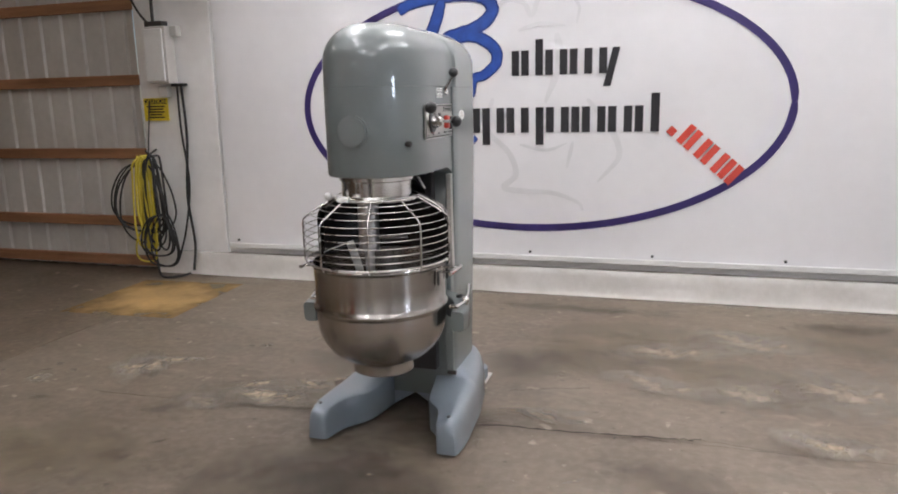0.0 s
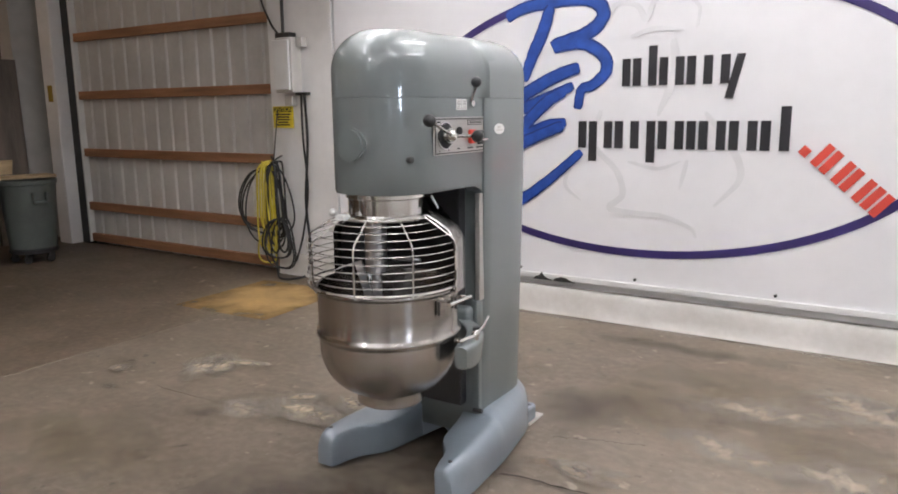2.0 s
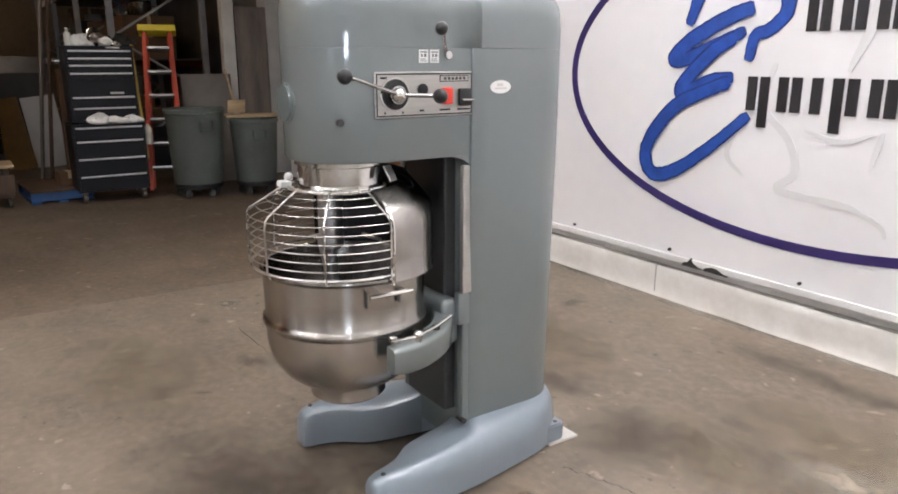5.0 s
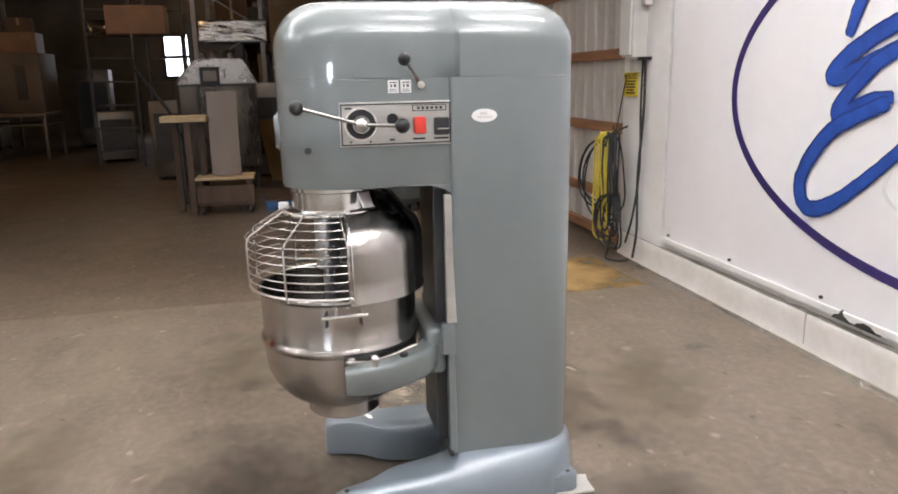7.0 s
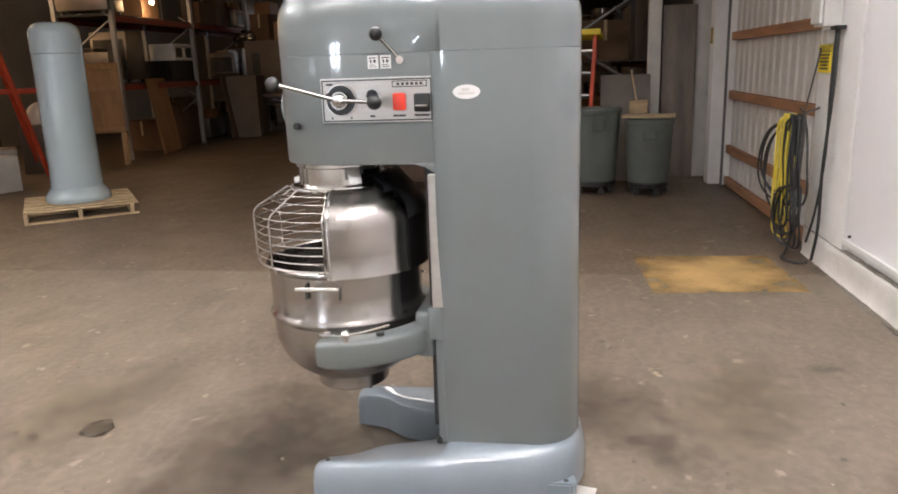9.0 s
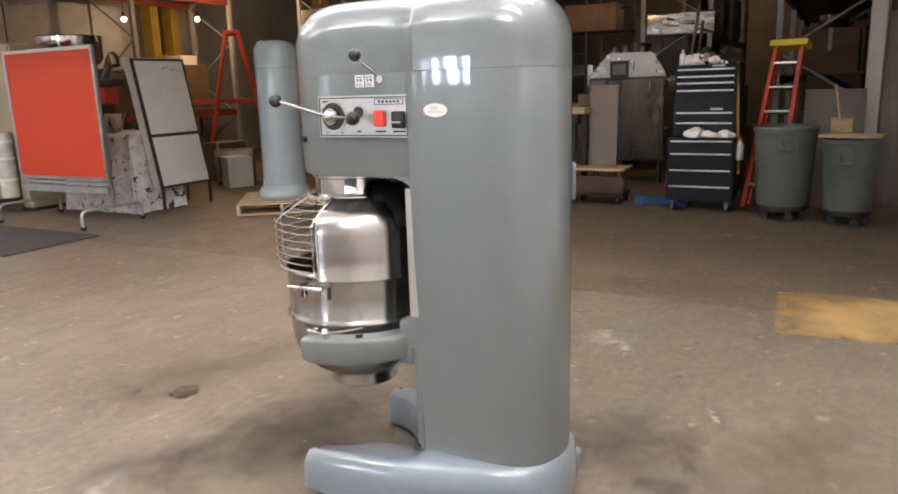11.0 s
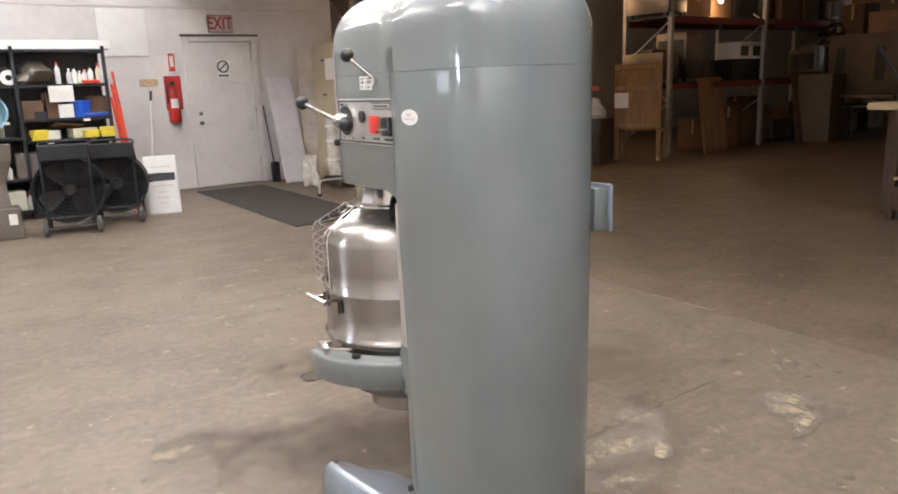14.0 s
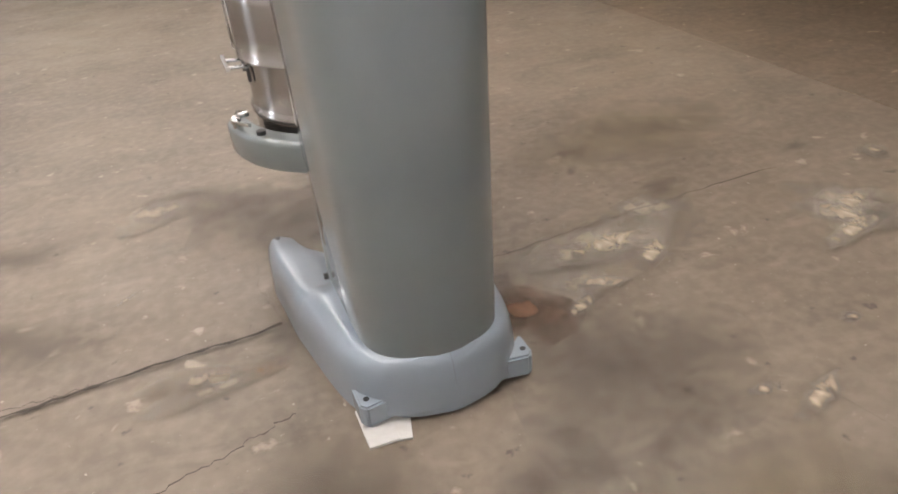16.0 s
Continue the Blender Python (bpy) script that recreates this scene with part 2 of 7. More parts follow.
GREYWALL = mat("grey_store_wall", (0.34, 0.335, 0.33), 0.8, var=0.2, scale=1.0)
DULLYELLOW = mat("dull_yellow_paint", (0.36, 0.235, 0.03), 0.6, var=0.25)
PANELCREAM = mat("stained_cream_panel", (0.58, 0.53, 0.45), 0.6, var=0.2, scale=2, second=(0.36, 0.31, 0.25))
JOINTGREY = mat("joint_filler", (0.44, 0.40, 0.36), 0.9, var=0.4, scale=14)
SHIM = mat("grey_plastic_shim", (0.56, 0.54, 0.51), 0.6, var=0.15)
WAYGREY = mat("near_black_way", (0.045, 0.044, 0.046), 0.4, var=0.1)
STOREGREY = mat("grey_store_cabinet", (0.145, 0.112, 0.085), 0.6, var=0.25, scale=2)
RACKBLUE = mat("rack_grey_paint", (0.36, 0.36, 0.37), 0.5, 0.2, var=0.2)
RACKRED = mat("rack_beam_red", (0.20, 0.034, 0.018), 0.5, var=0.25)
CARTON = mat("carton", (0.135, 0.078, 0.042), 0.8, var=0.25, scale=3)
DIRTYSTEEL = mat("dull_steel", (0.235, 0.21, 0.185), 0.42, 0.9, var=0.25, scale=3)
DEEPRED = mat("deep_red_paint", (0.40, 0.022, 0.02), 0.35, var=0.1)
# thin dark layer that paints the mixer's contact shade on the floor
MIXERSHADE = worn("floor_shade", (0.085, 0.064, 0.047), 0.50, 2.6, 0.5, soft=1.1, dist=0.4)
FANBLADE = mat("dusty_fan_blade", (0.022, 0.021, 0.021), 0.35, var=0.2)
WHEELGREY = mat("worn_rubber", (0.085, 0.082, 0.078), 0.7, var=0.3, scale=12)
LILACPANEL = mat("pale_lilac_panel", (0.66, 0.65, 0.69), 0.55, var=0.12, scale=2, second=(0.52, 0.51, 0.55))
WRAP = mat("clear_plastic_wrap", (0.60, 0.57, 0.50), 0.22, var=0.25, scale=9, bump=0.9, bscale=14)
OCHRE = mat("ochre_board", (0.20, 0.115, 0.03), 0.7, var=0.3, scale=3)
PALEBLUE = mat("pale_blue_plastic", (0.19, 0.33, 0.41), 0.35, var=0.15, scale=5)
HOODSTEEL = mat("bright_sheet_steel", (0.37, 0.355, 0.34), 0.27, 1.0, var=0.14, scale=3)
WARMCARTON = mat("orange_brown_carton", (0.22, 0.10, 0.035), 0.5, var=0.3, scale=3)
MATRUBBER = mat("rubber_mat", (0.040, 0.036, 0.033), 0.85, var=0.25, bump=0.3, bscale=90)
LADDERRED = mat("ladder_red", (0.50, 0.058, 0.018), 0.45, var=0.15)
BLUEPAINT = mat("blue_paint", (0.03, 0.09, 0.25), 0.6, var=0.3)
TEAL = mat("teal_plastic", (0.04, 0.28, 0.34), 0.4, var=0.2)
CREAM = mat("cream_plastic", (0.62, 0.62, 0.50), 0.5, var=0.1)
TARP = mat("printed_tarp", (0.85, 0.84, 0.84), 0.6, var=0.1, scale=8, second=(0.5, 0.5, 0.52), bump=0.5, bscale=7)
tn, tl = TARP.node_tree.nodes, TARP.node_tree.links
tno, tmr, tmx = tn.new("ShaderNodeTexNoise"), tn.new("ShaderNodeMapRange"), tn.new("ShaderNodeMix")
tno.inputs["Scale"].default_value, tno.inputs["Detail"].default_value, tno.inputs["Distortion"].default_value = 4.5, 3, 2.2
tmr.inputs["From Min"].default_value, tmr.inputs["From Max"].default_value = 0.60, 0.64
tmx.data_type = "RGBA"
tl.new(tn["Texture Coordinate"].outputs["Object"], tno.inputs["Vector"])
tl.new(tno.outputs["Fac"], tmr.inputs[0])
tl.new(tmr.outputs[0], tmx.inputs["Factor"])
tl.new(tn["Principled BSDF"].inputs["Base Color"].links[0].from_socket, tmx.inputs["A"])
tmx.inputs["B"].default_value = (0.06, 0.06, 0.065, 1)
tl.new(tmx.outputs["Result"], tn["Principled BSDF"].inputs["Base Color"])
RUST = worn("rust_stain", (0.115, 0.055, 0.026), 0.62, 4, soft=0.7)
YELLOWFLOOR = worn("worn_yellow_paint", (0.40, 0.255, 0.095), 0.96, 2.4, soft=0.75)
OIL = worn("oil_stain", (0.05, 0.04, 0.032), 0.68, 9, 0.35, soft=0.35)
PALESCUFF = worn("pale_scuff", (0.38, 0.325, 0.26), 0.47, 6, soft=0.72, dist=0.8)
CHIPPED = worn("chipped_pale_skin", (0.46, 0.385, 0.29), 0.38, 7, soft=0.5, dist=1.8)
ORANGESCUFF = worn("orange_scuff", (0.36, 0.245, 0.145), 0.36, 7, soft=0.6, dist=1.2)
DARKSMEAR = worn("dark_smear", (0.095, 0.073, 0.055), 0.36, 4, soft=1.1)
WHITEWASH = worn("white_overpaint", (0.50, 0.46, 0.41), 0.36, 7, soft=0.8)
CRACKMAT = mat("crack_dirt", (0.055, 0.042, 0.031), 0.9, var=0.4, scale=12)
WINDOWGLOW = glow("bright_pane", (0.9, 0.95, 1.0), 5)
BULB = glow("bulb_glow", (1.0, 0.70, 0.38), 30)
TUBE = glow("tube_glow", (1.0, 0.95, 0.88), 12)


# ---- building helpers ----
def part(name, bm, material, parent=None, label="", smooth=False):
    me = bpy.data.meshes.new(name)
    bmesh.ops.recalc_face_normals(bm, faces=bm.faces)
    if smooth:
        for fc in bm.faces:
            fc.smooth = True
    bm.to_mesh(me)
    bm.free()
    if smooth:
        me.set_sharp_from_angle(angle=radians(38))
    me.materials.append(material)
    ob = new(name, me)
    if parent:
        ob.parent = parent
        ob.matrix_parent_inverse = parent.matrix_basis.inverted() if parent.parent is None else Matrix()
    if label:
        ob["label"] = label
    return ob


def thing(name, x, y, z=0.0, rz=0.0, label="", category="", group="", kind=""):
    """An empty at a thing's base; its parts are built in world places."""
    ob = new(name)
    ob.empty_display_size = 0.1
    ob.matrix_basis = pose(x, y, z, 0, 0, rz)
    return tagged(ob, label, category, group, kind)


def at(bm, m):
    bm.transform(m)
    return bm


def box(x0, x1, y0, y1, z0, z1, bevel=0.0, seg=2):
    bm = bmesh.new()
    bmesh.ops.create_cube(bm, size=1)
    bm.transform(Matrix.Translation(((x0 + x1) / 2, (y0 + y1) / 2, (z0 + z1) / 2)) @ Matrix.Diagonal((x1 - x0, y1 - y0, z1 - z0, 1)))
    if bevel:
        bmesh.ops.bevel(bm, geom=bm.edges[:], offset=bevel, segments=seg, affect="EDGES", profile=0.5)
    return bm


def cyl(a, b, r, r2=None, n=20, bevel=0.0):
    a, b = Vector(a), Vector(b)
    bm = bmesh.new()
    bmesh.ops.create_cone(bm, cap_ends=True, segments=n, radius1=r, radius2=r if r2 is None else r2, depth=(b - a).length)
    if bevel:
        bmesh.ops.bevel(bm, geom=[e for e in bm.edges if len(e.link_faces) == 2 and any(len(fc.verts) > 4 for fc in e.link_faces)], offset=bevel, segments=2, affect="EDGES")
    bm.transform(Matrix.Translation((a + b) / 2) @ (b - a).to_track_quat("Z", "Y").to_matrix().to_4x4())
    return bm


def ball(c, r, n=16):
    bm = bmesh.new()
    bmesh.ops.create_uvsphere(bm, u_segments=n, v_segments=n // 2 + 2, radius=r)
    bm.transform(Matrix.Translation(c))
    return bm


def join(*bms):
    out = bmesh.new()
    for b in bms:
        vs = [out.verts.new(v.co) for v in b.verts]
        b.verts.index_update()
        for fc in b.faces:
            try:
                out.faces.new([vs[v.index] for v in fc.verts])
            except ValueError:
                pass
        b.free()
    return out


def loft(rings, closed=True, caps=True):
    bm = bmesh.new()
    vr = [[bm.verts.new(p) for p in r] for r in rings]
    n = len(rings[0])
    for a, b in zip(vr, vr[1:]):
        for i in range(n if closed else n - 1):
            bm.faces.new((a[i], a[(i + 1) % n], b[(i + 1) % n], b[i]))
    if caps:
        bm.faces.new(vr[0][::-1])
        bm.faces.new(vr[-1])
    return bm


def lathe(profile, cx, cy, n=48, a0=0.0, a1=360.0):
    """Turns (radius, height) pairs round an upright axis, fully or from a0 to a1 degrees."""
    full = a1 - a0 >= 359.9
    k = n if full else n + 1
    bm = bmesh.new()
    rows = []
    for i in range(k):
        a = radians(a0 + (a1 - a0) * i / n)
        rows.append([bm.verts.new((cx + r * math.cos(a), cy + r * math.sin(a), z)) for r, z in profile])
    for i in range(n):
        p, q = rows[i], rows[(i + 1) % k]
        for j in range(len(profile) - 1):
            bm.faces.new((p[j], q[j], q[j + 1], p[j + 1]))
    return bm


def tube(points, r, n=8, closed=False):
    """A round bar along a line of points."""
    pts = [Vector(p) for p in points]
    rings = []
    m = len(pts)
    up = Vector((0, 0, 1))
    side = None
    for i, p in enumerate(pts):
        a = pts[(i - 1) % m] if closed or i else p
        b = pts[(i + 1) % m] if closed or i < m - 1 else p
        d = (b - a).normalized()
        if side is None:
            side = d.cross(up if abs(d.z) < 0.9 else Vector((1, 0, 0))).normalized()
        side = (side - d * side.dot(d)).normalized()
        u = d.cross(side)
        rings.append([p + r * (math.cos(2 * math.pi * k / n) * side + math.sin(2 * math.pi * k / n) * u) for k in range(n)])
    if closed:
        rings.append(rings[0])
    return loft(rings, True, not closed)


def arc(cx, cy, z, r, a0, a1, n=24):
    return [(cx + r * math.cos(radians(a0 + (a1 - a0) * i / n)), cy + r * math.sin(radians(a0 + (a1 - a0) * i / n)), z) for i in range(n + 1)]


def smooth_line(points, n=8):
    """A Catmull-Rom line through the points."""
    p = [Vector(q) for q in points]
    p = [p[0] * 2 - p[1]] + p + [p[-1] * 2 - p[-2]]
    out = []
    for i in range(1, len(p) - 2):
        for k in range(n):
            t = k / n
            out.append(0.5 * ((2 * p[i]) + (p[i + 1] - p[i - 1]) * t + (2 * p[i - 1] - 5 * p[i] + 4 * p[i + 1] - p[i + 2]) * t * t + (3 * p[i] - p[i - 1] - 3 * p[i + 1] + p[i + 2]) * t ** 3))
    return out + [p[-2]]


def structure(name, bm, material, label="", category="", smooth=False):
    return tagged(part(name, bm, material, None, "", smooth), label, category or name.split("_")[0], "", "structure")


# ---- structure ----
structure("floor_store", box(-24, -3.504, -9.5, 6.2, -0.2, 0.0, 0.002, 1), STORE_CONCRETE_SHADED, "worn concrete slab of the store, shade in its darker colour", "floor")
structure("floor", box(-3.5, 7.4, -9.5, 6.2, -0.2, 0.0, 0.002, 1), CONCRETE, "worn brown concrete warehouse floor with stains and cracks", "floor")
structure("wall_north", box(-3.42, 7.2, 5.70, 5.95, 0.0, 5.2), WHITE_WALL, "white painted wall behind the banner", "wall")
structure("wall_post", box(-4.16, -3.42, 5.665, 5.95, 0.0, 5.2, 0.004), WHITE_WALL, "white painted wall panel beside the sliding door", "wall")
structure("wall_pier", box(-7.65, -7.415, 5.56, 5.95, 0.0, 5.2, 0.01), WHITE_WALL, "white painted wall pier at the door's end", "wall")
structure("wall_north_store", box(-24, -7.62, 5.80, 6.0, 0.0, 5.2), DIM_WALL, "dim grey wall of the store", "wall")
structure("wall_door_header", box(-7.34, -4.16, 5.80, 5.95, 3.0, 5.2), WHITE_WALL, "white wall above the sliding door", "wall")
structure("wall_south", box(-5.35, 7.2, -6.95, -6.72, 0.0, 5.2), SOUTH_WALL, "white painted wall with the exit door", "wall")
structure("wall_south_store", box(-24, -5.35, -9.2, -9.0, 0.0, 5.2), GREYWALL, "pale grey wall of the store", "wall")
structure("wall_return", box(-5.35, -5.2, -9.0, -6.95, 0.0, 5.2), WHITE_WALL, "white painted return wall", "wall")
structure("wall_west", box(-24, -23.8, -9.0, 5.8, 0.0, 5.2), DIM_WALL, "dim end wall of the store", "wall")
structure("wall_east_a", box(7.0, 7.2, 0.2, 5.7, 0.0, 5.2), WHITE_WALL, "white painted end wall", "wall")
structure("wall_east_b", box(7.0, 7.2, -4.2, -0.9, 0.0, 5.2), WHITE_WALL, "white painted end wall", "wall")
structure("wall_east_c", box(7.0, 7.2, -6.72, -6.6, 0.0, 5.2), WHITE_WALL, "white painted end wall", "wall")
structure("wall_east_lintel", box(7.0, 7.2, -0.9, 0.2, 2.05, 5.2), WHITE_WALL, "white wall above the bright window", "wall")
structure("wall_east_sill", box(7.0, 7.2, -0.9, 0.2, 0.0, 1.5), WHITE_WALL, "white wall below the bright window", "wall")
structure("wall_east_head", box(7.0, 7.2, -6.6, -4.2, 1.72, 5.2), WHITE_WALL, "white wall above the low window band", "wall")
structure("wall_east_foot", box(7.0, 7.2, -6.6, -4.2, 0.0, 1.34), WHITE_WALL, "white wall below the low window band", "wall")
structure("ceiling", box(-4.6, 7.2, -6.95, 5.95, 5.2, 5.35), CEILING, "pale sheet ceiling over the front bay", "ceiling")
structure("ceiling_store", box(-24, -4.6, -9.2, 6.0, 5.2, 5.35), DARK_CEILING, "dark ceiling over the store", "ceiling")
# added header, out of view, that blocks the bay's light from the store
bm = box(-0.11, 0.11, -6.35, 6.35, 3.2, 5.2, 0.004)
structure("beam_header", at(bm, pose(-2.78, -0.5, 0, 0, 0, 1.8)), WHITE_WALL, "added white header out of view, cutting light to the store", "beam")
for y in (-0.55, -0.15):
    structure("window_mullion", box(7.02, 7.16, y - 0.045, y + 0.045, 1.5, 2.05), DARKSTEEL, "dark upright between the bright window's lights", "mullion")
band = thing("window_2", 7.1, -5.7, 1.34, 0, "band of small bright panes in the end wall", "window", "", "structure")
for y in (-6.0, -5.4, -4.8):
    part("mullion", box(7.04, 7.14, y - 0.03, y + 0.03, 1.34, 1.72), DARKSTEEL, band)
for y in (-6.6, -6.0, -5.4, -4.8):
    part("pane", box(7.10, 7.11, y + 0.03, y + 0.57, 1.345, 1.715), WINDOWGLOW, band)


def kerb(x0, x1, step=0.035):
    """Hand-troweled concrete: uneven face, chipped arris, a ragged foot spread onto the floor."""
    rings = []
    n = int((x1 - x0) / step)
    for i in range(n + 1):
        x = x0 + (x1 - x0) * i / n
        f = lambda s, k: noise.noise((x * s, k, 3.0))
        chip = max(0.0, f(5.0, 2.0) - 0.28) * 0.05
        foot = 0.010 + 0.012 * f(3.0, 5.0) + 0.008 * f(17.0, 9.0)
        face = 0.004 * f(2.2, 1.0) + 0.0025 * f(14.0, 4.0)
        rings.append([(x, 5.71, 0.0), (x, 5.645 - foot, 0.0), (x, 5.645 - foot * 0.75, 0.008), (x, 5.645 - face, 0.03), (x, 5.645 - 0.004 * f(4.0, 7.0), 0.09), (x, 5.645 - face * 0.7, 0.15),
                      (x, 5.646 + chip * 0.6, 0.186 - chip), (x, 5.650 + chip, 0.195 - chip * 0.4), (x, 5.658 + chip, 0.199), (x, 5.71, 0.200)])
    return loft(rings)


structure("curb", kerb(-4.14, 7.0), CURB, "white painted concrete kerb along the wall's foot", "curb", True)
for x in (-1.72, 2.4):
    structure("curb_joint", box(x - 0.004, x + 0.004, 5.6425, 5.66, 0.0, 0.199), JOINTGREY, "dark joint in the painted kerb", "joint")
for k in range(12):
    x = -3.0 + 0.85 * k
    bm = bmesh.new()
    bm.faces.new([bm.verts.new(p) for p in ((-0.62, -0.055, 0.0), (0.62, -0.055, 0.0), (0.62, 0.055, 0.0), (-0.62, 0.055, 0.0))])
    structure("overpaint", bm, WHITEWASH, "white paint spilled onto the floor at the kerb", "paint").matrix_basis = pose(x, 5.612 - 0.012 * (k % 3), 0.002 + 0.0004 * (k % 2), 0, 0, 0.6 * (k % 3 - 1))
# dust strip on the kerb's top, the ledge's shade painted into its grey
for k in range(9):
    bm = bmesh.new()
    bm.faces.new([bm.verts.new(p) for p in ((-0.7, -0.026, 0.0), (0.7, -0.026, 0.0), (0.7, 0.026, 0.0), (-0.7, 0.026, 0.0))])
    structure("curb_dust", bm, CURBDUSTSHADE, "grey dust and painted shade along the kerb's top", "dust").matrix_basis = pose(-3.5 + 1.15 * k, 5.672, 0.2025 + 0.0004 * (k % 2), 0, 0, 0)
structure("hem_batten", box(-3.39, 3.2, 5.648, 5.668, 0.252, 0.292, 0.004), WHITE, "white batten holding the banner's foot", "trim")

# banner
bm = bmesh.new()
nx, nz = 80, 24
grid = [[bm.verts.new((-3.39 + 6.6 * i / nx, 5.6735 - 0.0025 * noise.noise((i * 0.13, j * 0.3, 1.0)) - 0.05 * noise.noise((i * 0.75, j * 0.09, 4.0)) ** 2 * max(0, 1 - i / 9.5), 0.27 + 2.9 * j / nz)) for i in range(nx + 1)] for j in range(nz + 1)]
for j in range(nz):
    for i in range(nx):
        bm.faces.new((grid[j][i], grid[j][i + 1], grid[j + 1][i + 1], grid[j + 1][i]))
banner = thing("banner", -0.1, 5.672, 0.27, 0, "large white vinyl banner with a navy oval and blue strokes", "banner")
part("sheet", bm, BANNER, banner, "", True)

# sliding door with battens
door = thing("door_1", -5.7, 5.76, 0.0, 0, "closed corrugated metal sliding door with brown wooden battens", "sliding door", "", "structure")
bm = bmesh.new()
prof = []
x = -7.30
while x < -4.17:
    prof += [(x, 5.785), (x + 0.045, 5.785), (x + 0.06, 5.765), (x + 0.19, 5.765), (x + 0.205, 5.785)]
    x += 0.23
prof = [(a, b) for a, b in prof if a < -4.165]
lo = [bm.verts.new((a, b, 0.004)) for a, b in prof]
hi = [bm.verts.new((a, b, 3.05)) for a, b in prof]
for i in range(len(prof) - 1):
    bm.faces.new((lo[i], lo[i + 1], hi[i + 1], hi[i]))
part("corrugated_sheet", bm, SHEET, door)
for z in (0.075, 0.44, 1.05, 1.685, 2.315, 2.93):
    part("batten", box(-7.24, -4.18, 5.715, 5.765, z - 0.045, z + 0.045, 0.004), LUMBER, door)
part("edge_strip", box(-7.27, -7.245, 5.70, 5.785, 0.02, 3.05), WHITE, door)
# added block that keeps sky light from leaking in below the door
structure("door_threshold", box(-7.40, -4.16, 5.795, 5.95, 0.0, 0.12, 0.004), DIM_WALL, "added block shutting out sky below the sliding door", "threshold")
# black box paints the dark gap between pier and door
structure("door_gap_trim", box(-7.41, -7.275, 5.70, 5.80, 0.0, 3.05), BLACK, "black strip drawn for the dark gap beside the sliding door", "trim")

# exit door in the south wall
exit_door = thing("door_2", -3.39, -6.72, 0.0, 0, "white painted steel exit door, closed, with lever lock", "door", "", "structure")
part("leaf", box(-3.88, -2.9, -6.715, -6.695, 0.02, 2.27, 0.004), SOUTH_WALL, exit_door)
for x0, x1 in ((-3.78, -3.45), (-3.33, -3.00)):
    for z0, z1 in ((0.20, 0.86), (1.00, 1.66), (1.80, 2.12)):
        part("panel_moulding", join(box(x0, x1, -6.696, -6.689, z0, z0 + 0.022, 0.003), box(x0, x1, -6.696, -6.689, z1 - 0.022, z1, 0.003), box(x0, x0 + 0.022, -6.696, -6.689, z0 + 0.022, z1 - 0.022, 0.003), box(x1 - 0.022, x1, -6.696, -6.689, z0 + 0.022, z1 - 0.022, 0.003)), SOUTH_WALL, exit_door)
part("frame", join(box(-3.97, -3.885, -6.72, -6.67, 0, 2.36, 0.005), box(-2.895, -2.81, -6.72, -6.67, 0, 2.36, 0.005), box(-3.885, -2.895, -6.72, -6.67, 2.275, 2.36, 0.005)), SOUTH_WALL, exit_door)
part("drip_strip", box(-4.0, -2.78, -6.72, -6.64, 2.36, 2.38), DARKSTEEL, exit_door)
part("deadbolt", cyl((-2.975, -6.695, 1.17), (-2.975, -6.67, 1.17), 0.03), DIRTYSTEEL, exit_door)
part("door_handle", cyl((-2.975, -6.695, 1.02), (-2.975, -6.635, 1.02), 0.034, 0.028), DIRTYSTEEL, exit_door)
part("kick_plate", box(-3.83, -3.72, -6.695, -6.69, 0.85, 1.1), GREYBOX, exit_door)
for z in (0.35, 1.2, 2.05):
    part("hinge", cyl((-3.882, -6.685, z - 0.05), (-3.882, -6.685, z + 0.05), 0.008, n=10), CHROME, exit_door)


# ---- the mixer ----
MX, AX, AY = -0.895, -0.89, 3.06  # middle plane, bowl axis
mixer = thing("floor_mixer", MX, 3.45, 0.0, 0, "large grey enamelled floor mixer with steel bowl and wire guard", "mixer")


def lean(y):
    """The switch side of the column is a little slimmer than the control side."""
    return 1 - 0.085 * min(1.0, max(0.0, (y - 3.42) / 0.12))


def housing_outline(hw_head, hw_col, inset=0.0):
    """Plan of the top: rounded nose, straight sides, a small step out to the column, rounded back."""
    pts = []
    yn, bn = 3.17, 0.28
    right = []
    for i in range(15):
        a = radians(-90 + 90 * i / 14)
        e = 2 / 2.35
        right.append((hw_head * math.cos(a) ** e if math.cos(a) > 1e-6 else 0.0, yn - bn * abs(math.sin(a)) ** e))
    right += [(hw_head, 3.25), (hw_head, 3.35), (hw_head, 3.448), (hw_head + 0.4 * (hw_col - hw_head), 3.456), (hw_col, 3.466), (hw_col, 3.55), (hw_col, 3.66)]
    for i in range(1, 13):
        a = radians(90 * i / 12)
        e = 2 / 2.6
        right.append((hw_col * math.cos(a) ** e if math.cos(a) > 1e-6 else 0.0, 3.70 + 0.193 * math.sin(a) ** e))
    left = [(-a * lean(b), b) for a, b in right[1:-1]][::-1]
    cy = 3.39
    hy = 0.5
    for a, b in right + left:
        k = (hw_col - inset) / hw_col
        pts.append((MX + a * k, cy + (b - cy) * (hy - inset) / hy))
    return pts


